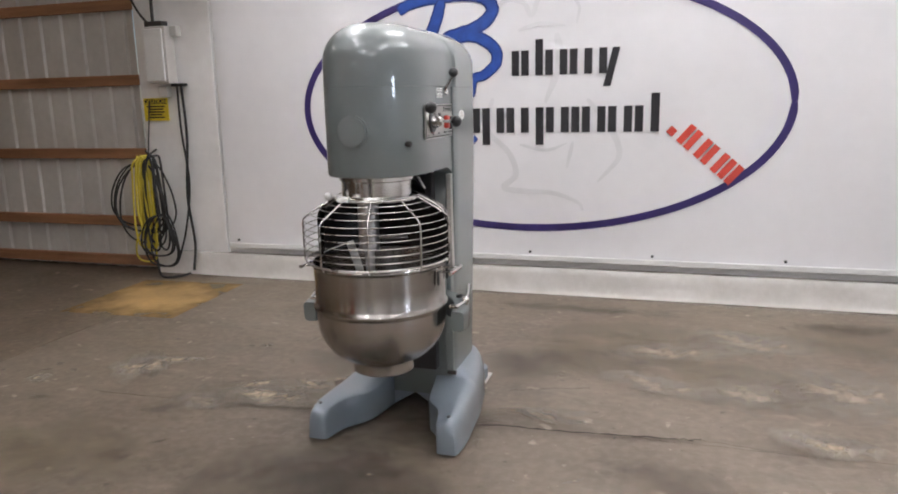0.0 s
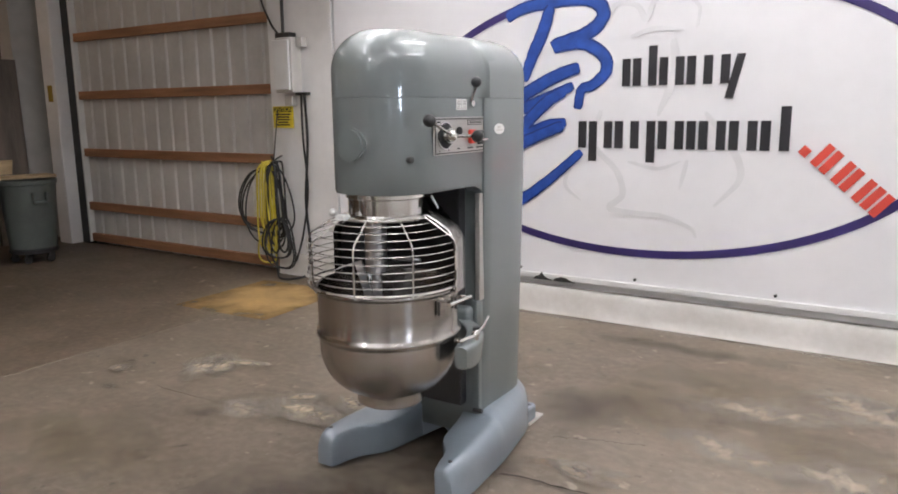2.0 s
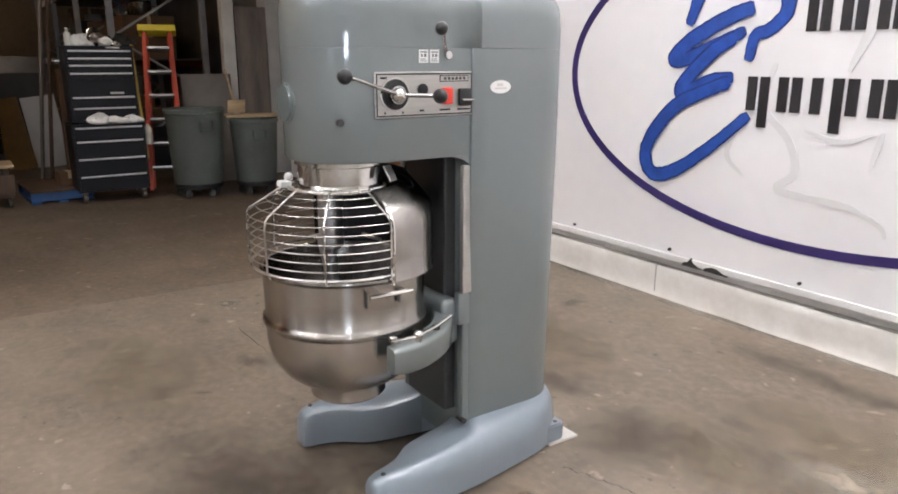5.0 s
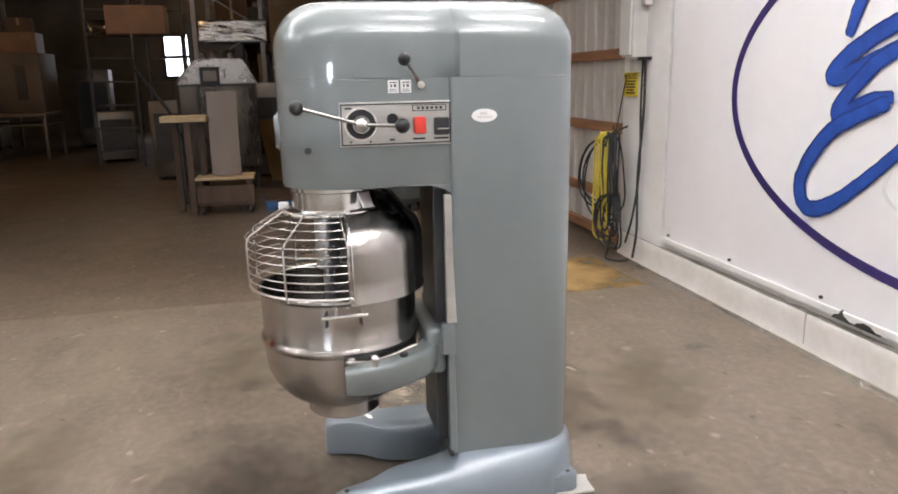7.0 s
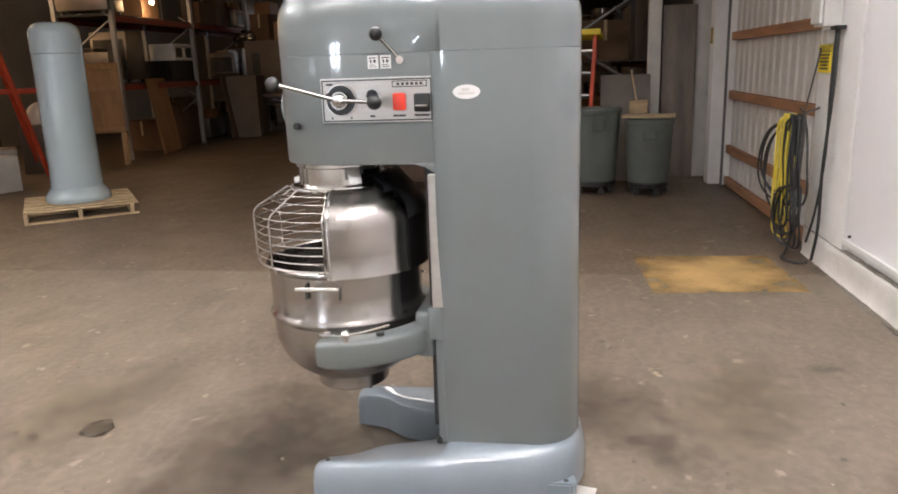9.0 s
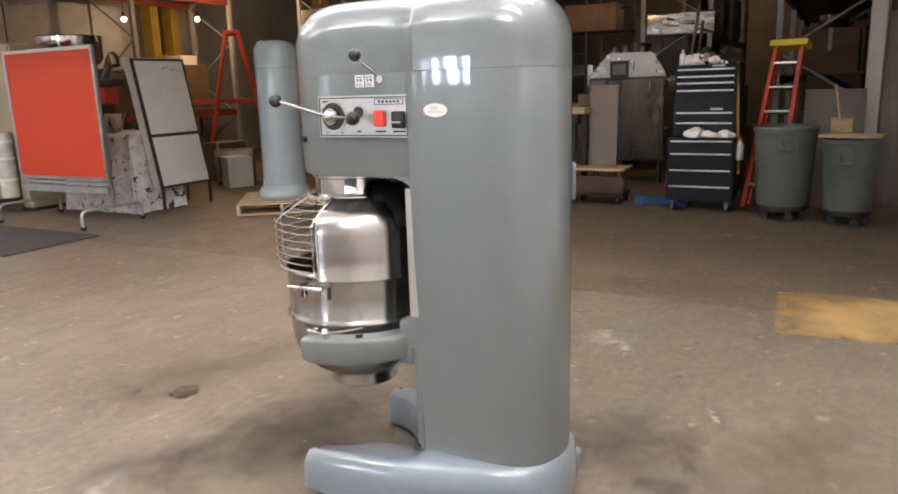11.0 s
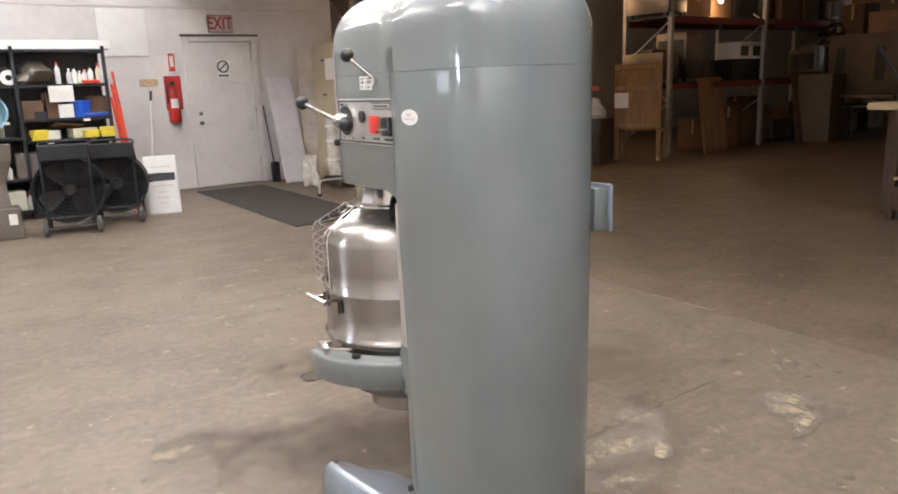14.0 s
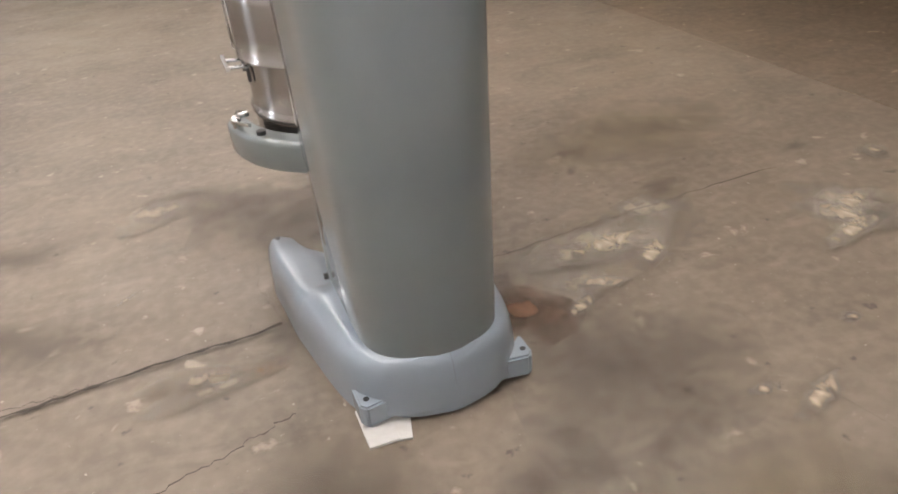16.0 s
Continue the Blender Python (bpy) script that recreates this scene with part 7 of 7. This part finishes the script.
carton(-0.62, SY1 - 0.12, 1.24, 0.14, 0.2, 0.09, -8, BLACKPAINT, "supply_box", "small dark box on the shelving", "box")
tagged(part("blue_tub", at(lathe([(0.0, 0.0), (0.10, 0.0), (0.125, 0.20), (0.135, 0.205), (0.13, 0.21), (0.118, 0.205), (0.095, 0.01), (0.0, 0.01)], 0, 0, 24), pose(-1.08, SY1 - 0.14, 1.24)), mat("blue_plastic", (0.02, 0.10, 0.55), 0.35, var=0.1), None, "", True), "bright blue plastic tub on the shelving", "tub")
tagged(part("blue_tray", at(box(-0.15, 0.15, -0.12, 0.12, 0, 0.05, 0.012), pose(-1.25, SY1 - 0.13, 1.241)), mat("blue_tray_plastic", (0.02, 0.08, 0.42), 0.35, var=0.1), None, "", True), "flat blue plastic tray on the shelving", "tray")
carton(-1.27, SY1 - 0.30, 1.24, 0.26, 0.24, 0.26, 2, CARTON, "supply_box", "small brown carton on the shelving", "box")
carton(-0.66, SY1 - 0.14, 0.98, 0.28, 0.22, 0.11, -9, PAPER, "supply_box", "white box lying askew on the shelving", "box")
carton(-1.06, SY1 - 0.15, 0.98, 0.30, 0.24, 0.12, 12, CREAM, "supply_box", "flat cream carton on the shelving", "box")
bm = lathe([(0.0, 0.0), (0.17, 0.0), (0.20, 0.02), (0.255, 0.15), (0.27, 0.152), (0.27, 0.16), (0.25, 0.158), (0.19, 0.03), (0.0, 0.012)], 0, 0, 36)
tagged(part("basin", at(bm, pose(0.0, SY1 - 0.20, 1.27, 62, 0, 176)), PALEBLUE, None, "", True), "pale blue plastic basin standing on edge on the shelving", "basin")
carton(0.02, SY1 - 0.34, 1.03, 0.42, 0.20, 0.42, 3, CREAM, "supply_box", "cream carton behind the basin", "box")
blob(0.16, SY1 - 0.14, 1.66, 0.10, 71, 0.9, DIRTYSTEEL, "crumpled_cloth", "grey cloth on the top shelf", "cloth")
for k, (x, z, mt) in enumerate(((-1.30, 0.52, BLACKPAINT), (-0.95, 0.52, DARKSTEEL), (0.62, 0.12, DARKSTEEL), (0.30, 0.52, BLACKPAINT))):
    blob(x, SY1 - 0.12, z, 0.15, 100 + k, 0.9, mt, "dark_bag", "dark plastic bag on the shelving", "bag")
tagged(part("cardboard_flap", at(box(-0.17, 0.17, -0.13, 0.13, 0.0, 0.012, 0.003), pose(-0.88, SY1 - 0.10, 1.135, 10, -6, 9)), CARTON), "loose cardboard flap lying on the boxes", "cardboard")
for x, n, rr in ((-0.55, 4, 5), (-1.13, 3, 3), (-1.33, 4, -3)):
    for k in range(n):
        tagged(part("yellow_bin", at(box(-0.085, 0.085, -0.10, 0.10, 0, 0.028, 0.006), pose(x, SY1 - 0.0, 0.982 + 0.032 * k, 0, 0, rr * k)), YELLOW), "flat yellow plastic bin stacked on the shelving", "bin", "yellow bins")
tagged(part("paper_roll", join(lathe([(0.035, 1.72), (0.09, 1.72), (0.09, 1.84), (0.035, 1.84), (0.035, 1.72)], 0, 0, 24)), WHITE), "roll", "roll")
bpy.data.objects["paper_roll"].matrix_basis = Matrix.Translation((-0.32, -3.52, 1.751)) @ Matrix.Rotation(radians(90), 4, "X")
bpy.data.objects["paper_roll"]["label"] = "white tape roll standing on the shelving"
for k in range(3):
    tagged(part("orange_pole", tube([(-1.60 + 0.03 * k, -5.08 - 0.02 * k, 0.0), (-1.56 + 0.028 * k, -5.11 - 0.02 * k, 0.7), (-1.48 + 0.024 * k, -5.18 - 0.01 * k, 1.80 - 0.16 * k)], 0.016 + 0.004 * (k == 1)), ORANGE, None, "", True), "orange pole leaning on the shelving", "pole", "orange poles")


def drum_fan(x, y, rz, r=0.36):
    t = thing("drum_fan", x, y, 0, rz, "black industrial drum fan on a two-wheeled tube frame", "fan", "drum fans")
    m = pose(x, y, 0, 0, 0, rz)
    zc = r + 0.12
    tip = Matrix.Translation((0, 0, zc)) @ Matrix.Rotation(radians(90), 4, "X")
    part("drum", at(lathe([(r - 0.01, -0.17), (r + 0.010, -0.18), (r + 0.012, -0.17), (r + 0.006, -0.06), (r + 0.006, 0.06), (r + 0.012, 0.17), (r + 0.010, 0.18), (r - 0.01, 0.17), (r - 0.012, 0.0), (r - 0.01, -0.17)], 0, 0, 44), m @ tip), BLACKPAINT, t, "", True)
    wires = [tube(arc(0, 0, 0.176 + 0.02 * (1 - q), r * q, 0, 360, 36)[:-1], 0.0025, 5, True) for q in (0.22, 0.34, 0.46, 0.58, 0.70, 0.82, 0.93)]
    wires += [tube([(0.05 * math.cos(a), 0.05 * math.sin(a), 0.195), (r * math.cos(a), r * math.sin(a), 0.176)], 0.003, 5) for a in [2 * math.pi * i / 8 for i in range(8)]]
    grille = part("grille", at(join(*wires), m @ tip), DARKSTEEL, t, "", True)
    part("back_plate", at(cyl((0, 0, -0.165), (0, 0, -0.155), r * 0.97, n=36), m @ tip), BLACKPAINT, t)
    part("hub", at(cyl((0, 0, 0.02), (0, 0, 0.10), 0.075, 0.06, 20, 0.01), m @ tip), DARKSTEEL, grille, "", True)
    for k in range(4):
        a = math.pi * k / 2 + 0.5
        bl = loft([[(q * r, w * math.cos(e) , w * math.sin(e)) for w in (-wd, wd) for e in ((tw,) if w < 0 else (tw,))] + [(q * r, wd * math.cos(tw) + 0.002, wd * math.sin(tw) - 0.004), (q * r, -wd * math.cos(tw) + 0.002, -wd * math.sin(tw) - 0.004)] for q, wd, tw in ((0.16, 0.04, 0.75), (0.45, 0.09, 0.6), (0.75, 0.11, 0.45), (0.92, 0.10, 0.38))])
        part("blade", at(bl, m @ tip @ Matrix.Translation((0, 0, 0.02)) @ Matrix.Rotation(a, 4, "Z")), FANBLADE, t, "", True)
    for s in (-1, 1):
        part("side_frame", at(tube(smooth_line([(s * r * 0.66, -0.27, 0.10), (s * r * 0.66, -0.245, zc), (s * r * 0.66, -0.22, zc + r * 0.8), (s * r * 0.66, -0.12, zc + r + 0.10)], 4), 0.015), m), BLACKPAINT, t, "", True)
        part("rear_frame", at(tube([(s * r * 0.66, -0.12, zc + r + 0.10), (s * r * 0.72, 0.22, zc), (s * r * 0.72, 0.26, 0.016)], 0.015), m), BLACKPAINT, t, "", True)
        part("pivot", at(cyl((s * (r - 0.02), 0.0, zc), (s * (r + 0.05), 0.0, zc), 0.02, n=12), m), DARKSTEEL, t)
        wheel = part("wheel", at(cyl((s * (r * 0.66 + 0.03) - 0.022, -0.28, 0.095), (s * (r * 0.66 + 0.03) + 0.022, -0.28, 0.095), 0.095, n=24, bevel=0.008), m), WHEELGREY, t, "worn grey rubber wheel", True)
        part("wheel_hub", at(cyl((s * (r * 0.66 + 0.03) - 0.026, -0.28, 0.095), (s * (r * 0.66 + 0.03) + 0.026, -0.28, 0.095), 0.04, n=16), m), DIRTYSTEEL, wheel)
    part("axle", at(tube([(-r * 0.66, -0.28, 0.095), (r * 0.66, -0.28, 0.095)], 0.012), m), DARKSTEEL, t)
    part("cross_bar", at(tube([(-r * 0.66, -0.265, 0.20), (r * 0.66, -0.265, 0.20)], 0.010), m), DARKSTEEL, t)
    part("switch_panel", at(box(-r * 0.70, r * 0.70, -0.25, -0.14, zc + r - 0.02, zc + r + 0.15, 0.012), m), BLACKPAINT, t)
    part("push_bar", at(tube(smooth_line([(-r * 0.66, -0.12, zc + r + 0.10), (-r * 0.64, -0.05, zc + r + 0.17), (0, -0.03, zc + r + 0.18), (r * 0.64, -0.05, zc + r + 0.17), (r * 0.66, -0.12, zc + r + 0.10)], 4), 0.014), m), BLACKPAINT, t, "", True)
    return t


drum_fan(-0.66, -3.95, 170)
drum_fan(-1.22, -4.30, 165, 0.34)
sg = thing("a_frame_sign", -1.78, -4.5, 0, 166, "white folding floor sign with a black header", "sign")
mm = pose(-1.78, -4.50, 0, 0, 0, 166)
part("front_panel", at(box(-0.20, 0.20, -0.012, 0.012, 0, 0.74, 0.02), mm @ pose(0, -0.12, 0, -8, 0, 0)), WHITE, sg)
part("back_panel", at(box(-0.20, 0.20, -0.012, 0.012, 0, 0.74, 0.02), mm @ pose(0, 0.12, 0, 8, 0, 0)), WHITE, sg)
part("header", at(box(-0.16, 0.16, -0.015, -0.011, 0.42, 0.52), mm @ pose(0, -0.12, 0, -8, 0, 0)), BLACK, sg)
for z, w in ((0.36, 0.13), (0.28, 0.05), (0.21, 0.07), (0.14, 0.05)):
    part("text_bar", at(box(-w, w, -0.015, -0.0115, z - 0.008, z + 0.008), mm @ pose(0, -0.12, 0, -8, 0, 0)), GREYBOX, sg)
for z, w in ((0.60, 0.12),):
    part("text_bar", at(box(-w, w, -0.015, -0.0115, z - 0.008, z + 0.008), mm @ pose(0, -0.12, 0, -8, 0, 0)), GREYBOX, sg)
cb = thing("white_bin", 0.52, -3.85, 0, 0, "tall cream plastic bin with a white lid liner", "bin")
part("bin_body", lathe([(0.0, 0.0), (0.24, 0.0), (0.25, 0.02), (0.29, 0.85), (0.30, 0.86), (0.30, 0.89), (0.28, 0.89), (0.24, 0.05), (0.0, 0.05)], 0.52, -3.85, 36), CREAM, cb, "", True)
part("liner", lathe([(0.30, 0.72), (0.312, 0.80), (0.308, 0.90), (0.27, 0.905)], 0.52, -3.85, 28), WHITE, cb, "", True)
sp = thing("steel_hopper", 0.03, -3.98, 0, 0, "small steel machine with a narrow neck", "machine")
part("foot_box", box(-0.15, 0.20, -4.14, -3.84, 0.0, 0.34, 0.01), DIRTYSTEEL, sp)
bm = loft([[(0.03 + a * w, -4.0 + b * w * 0.7, z) for a, b in ((-1, -1), (1, -1), (1, 1), (-1, 1))] for w, z in ((0.10, 0.34), (0.08, 0.6), (0.16, 0.85), (0.17, 1.02))])
part("neck", bm, DIRTYSTEEL, sp)
part("plate", box(-0.10, -0.02, -3.84, -3.836, 0.16, 0.28), PAPER, sp)

# ---- marks on the floor ----
def patch(name, cx, cy, sx, sy, material, label, rz=0.0, z=0.002, seed=0):
    bm = bmesh.new()
    n = 28
    ring = []
    for i in range(n):
        a = 2 * math.pi * i / n
        k = 1 + 0.22 * noise.noise((math.cos(a) * 1.5, math.sin(a) * 1.5, seed))
        ring.append(bm.verts.new((sx * 0.5 * k * math.cos(a), sy * 0.5 * k * math.sin(a), z)))
    bm.faces.new(ring)
    ob = structure(name, bm, material, label, "stain")
    ob.matrix_basis = pose(cx, cy, 0, 0, 0, rz)
    return ob


yb = bmesh.new()
ry = [yb.verts.new((a, b, 0.0)) for a, b in ((-0.47, -0.50), (0.47, -0.50), (0.47, 0.48), (-0.45, 0.48))]
yb.faces.new(ry)
yp = structure("yellow_floor_paint", yb, YELLOWFLOOR, "worn patch of yellow paint on the floor", "paint")
yp.matrix_basis = pose(-3.56, 4.90, 0.002, 0, 0, 3)
patch("oil_stain", -1.03, 1.86, 0.17, 0.13, OIL, "dark oil spot on the floor", 20, 0.002, 3)
patch("oil_stain", -0.93, 1.62, 0.07, 0.04, OIL, "dark oil spot on the floor", 40, 0.002, 5)
patch("rust_stain", -1.27, 3.63, 0.26, 0.36, RUST, "brown rust stain beside the mixer", 25, 0.0063, 7)
PALE = ((-1.66, 3.37, 0.95, 0.42, 5), (-1.95, 3.25, 0.45, 0.25, 15), (-2.65, 3.55, 0.35, 0.55, 25), (1.1, 4.1, 0.9, 0.7, 10), (1.7, 4.6, 0.8, 0.6, 20), (-1.68, 3.37, 0.62, 0.30, 5), (-1.45, 3.55, 0.30, 0.22, 30), (-2.56, 3.62, 0.28, 0.46, 35), (-3.03, 3.29, 0.12, 0.16, 10), (-2.09, 4.07, 0.09, 0.07, 10), (-2.53, 3.70, 0.5, 0.10, 15), (-1.72, 3.42, 0.22, 0.12, 20),
        (0.92, 3.47, 0.40, 0.28, 8), (0.80, 3.55, 0.25, 0.2, 0), (0.75, 4.75, 0.9, 0.5, 10), (0.63, 4.86, 0.55, 0.35, 0), (0.65, 3.98, 0.6, 0.5, 30), (0.93, 3.49, 0.5, 0.25, 0), (-0.14, 4.29, 0.045, 0.035, 0), (-0.28, 3.52, 0.4, 0.12, 10), (0.25, 4.5, 0.9, 0.4, 15), (-0.26, 3.47, 0.35, 0.14, -10), (0.2, 4.0, 0.8, 0.3, -15), (-0.2, 2.3, 0.4, 0.3, 40))
for k, (x, y, sx, sy, rz) in enumerate(PALE):
    patch("pale_scuff", x, y, sx, sy, PALESCUFF, "pale scuffed patch on the concrete", rz, 0.0035 + 0.00015 * k, 20 + k)
for k, (x, y, sx, sy, rz) in enumerate(((0.1, 4.75, 1.5, 0.8, 8), (0.55, 4.2, 1.2, 0.7, -10), (-0.2, 4.3, 0.8, 0.6, 0), (1.25, 4.9, 0.9, 0.7, 20), (-1.5, 4.6, 1.2, 0.9, 0), (-2.3, 2.6, 1.4, 0.9, 15), (-1.2, 1.7, 1.3, 0.8, -10))):
    patch("floor_patina", x, y, sx, sy, PATINA, "brownish worn patina on the concrete", rz, 0.0042 + 0.0001 * k, 90 + k)
# painted shade patches under and round the mixer
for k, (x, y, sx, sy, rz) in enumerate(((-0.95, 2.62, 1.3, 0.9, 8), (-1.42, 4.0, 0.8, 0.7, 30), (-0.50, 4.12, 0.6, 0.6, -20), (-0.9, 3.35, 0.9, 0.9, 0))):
    patch("grease_film", x, y, sx, sy, MIXERSHADE, "soft dark shade painted on the concrete round the mixer", rz, 0.0052 + 0.0001 * k, 130 + k)
CHIPS = ((-1.70, 3.38, 0.50, 0.24, 10), (-1.80, 3.50, 0.34, 0.16, 40), (-1.55, 3.58, 0.24, 0.10, -20), (-1.42, 3.66, 0.20, 0.09, 35), (-2.65, 3.55, 0.26, 0.22, 30), (-2.50, 3.70, 0.42, 0.15, 20), (-2.56, 3.62, 0.16, 0.34, 10), (-3.06, 3.265, 0.13, 0.15, 10), (-1.78, 4.28, 0.30, 0.10, 25), (-1.66, 4.20, 0.12, 0.06, 0), (-2.10, 4.074, 0.07, 0.05, 10), (-2.20, 4.16, 0.05, 0.03, 10), (0.92, 3.47, 0.22, 0.16, 8), (-0.14, 4.29, 0.045, 0.035, 0), (-0.06, 2.92, 0.10, 0.03, 40), (-0.85, 2.76, 0.08, 0.03, 20))
for k, (x, y, sx, sy, rz) in enumerate(CHIPS):
    patch("chipped_patch", x, y, sx, sy, CHIPPED, "pale patch where the concrete skin has chipped off", rz, 0.0066 + 0.0001 * k, 160 + k)
for k, (x, y, sx, sy, rz) in enumerate(((-0.27, 3.475, 0.34, 0.15, -8), (-0.44, 3.50, 0.22, 0.12, 10))):
    patch("orange_scuff", x, y, sx, sy, ORANGESCUFF, "pale orange scuff on the concrete", rz, 0.0058 + 0.0001 * k, 180 + k)
# dirt smears; those under and before the mixer also paint its shade
DARK = ((-3.12, 3.40, 0.16, 0.07, 60), (-2.83, 3.08, 0.22, 0.10, 10), (-1.88, 2.80, 0.16, 0.07, 50), (-1.94, 2.64, 0.26, 0.12, 0), (-0.56, 2.40, 0.75, 0.45, 20), (-0.37, 2.23, 0.55, 0.35, 0), (-0.92, 2.68, 0.85, 0.70, 0), (-2.12, 3.12, 0.35, 0.20, 40), (-0.28, 0.36, 0.22, 0.05, 10), (-1.76, 3.55, 0.08, 0.04, 0), (-0.3, 5.3, 1.8, 0.25, 0), (-1.0, 3.45, 0.5, 0.45, 0), (0.4, 2.4, 0.9, 0.3, 10), (-2.4, 5.60, 0.5, 0.05, 0), (-1.1, 5.61, 0.7, 0.05, 1), (-0.1, 5.60, 0.5, 0.06, -1), (0.7, 5.61, 0.6, 0.05, 0), (1.6, 5.60, 0.8, 0.06, 0), (-3.6, 5.60, 0.4, 0.12, 0), (1.3, 5.2, 0.9, 0.3, 12), (0.3, 3.0, 0.7, 0.4, -15), (-1.88, 5.1, 0.16, 0.3, 0), (-1.0, 4.25, 0.4, 0.3, 30))
for k, (x, y, sx, sy, rz) in enumerate(DARK):
    patch("dark_smear", x, y, sx, sy, DARKSMEAR, "dark smear on the concrete", rz, 0.0012 + 0.0001 * k, 60 + k)


def crack(points, w, seed):
    rn = random.Random(seed)
    line = smooth_line([(a, b, 0) for a, b in points], 10)
    bm = bmesh.new()
    rows = []
    for i, p in enumerate(line):
        q = p + Vector((rn.uniform(-1, 1), rn.uniform(-1, 1), 0)) * 0.008
        ww = w * rn.uniform(0.3, 1.0)
        rows.append((bm.verts.new((q.x, q.y - ww, 0.0085)), bm.verts.new((q.x, q.y + ww, 0.0085))))
    for a, b in zip(rows, rows[1:]):
        bm.faces.new((a[0], b[0], b[1], a[1]))
    return structure("floor_crack", bm, CRACKMAT, "thin dark crack in the concrete", "crack")


crack([(-1.79, 4.2), (-1.86, 4.65), (-1.87, 5.1), (-1.9, 5.6)], 0.003, 8)
crack([(0.42, 3.40), (0.285, 3.38), (-0.1, 3.34), (-0.54, 3.315)], 0.0085, 1)
crack([(-0.49, 3.735), (-0.38, 3.77), (-0.28, 3.81), (-0.1, 3.86)], 0.0028, 12)
crack([(-0.49, 2.62), (-0.52, 2.85), (-0.50, 3.05), (-0.54, 3.30)], 0.0022, 13)
crack([(-1.20, 3.28), (-1.31, 3.275), (-1.58, 3.25), (-2.0, 3.22), (-2.6, 3.2)], 0.0032, 2)
crack([(-0.02, 3.345), (0.12, 3.352), (0.26, 3.35), (0.9, 3.36)], 0.0018, 3)
crack([(1.02, 5.64), (1.02, 5.1), (1.01, 4.5), (1.02, 3.93)], 0.003, 4)
crack([(0.4, 3.40), (0.9, 3.36), (1.8, 3.40), (3.0, 3.38)], 0.0018, 6)
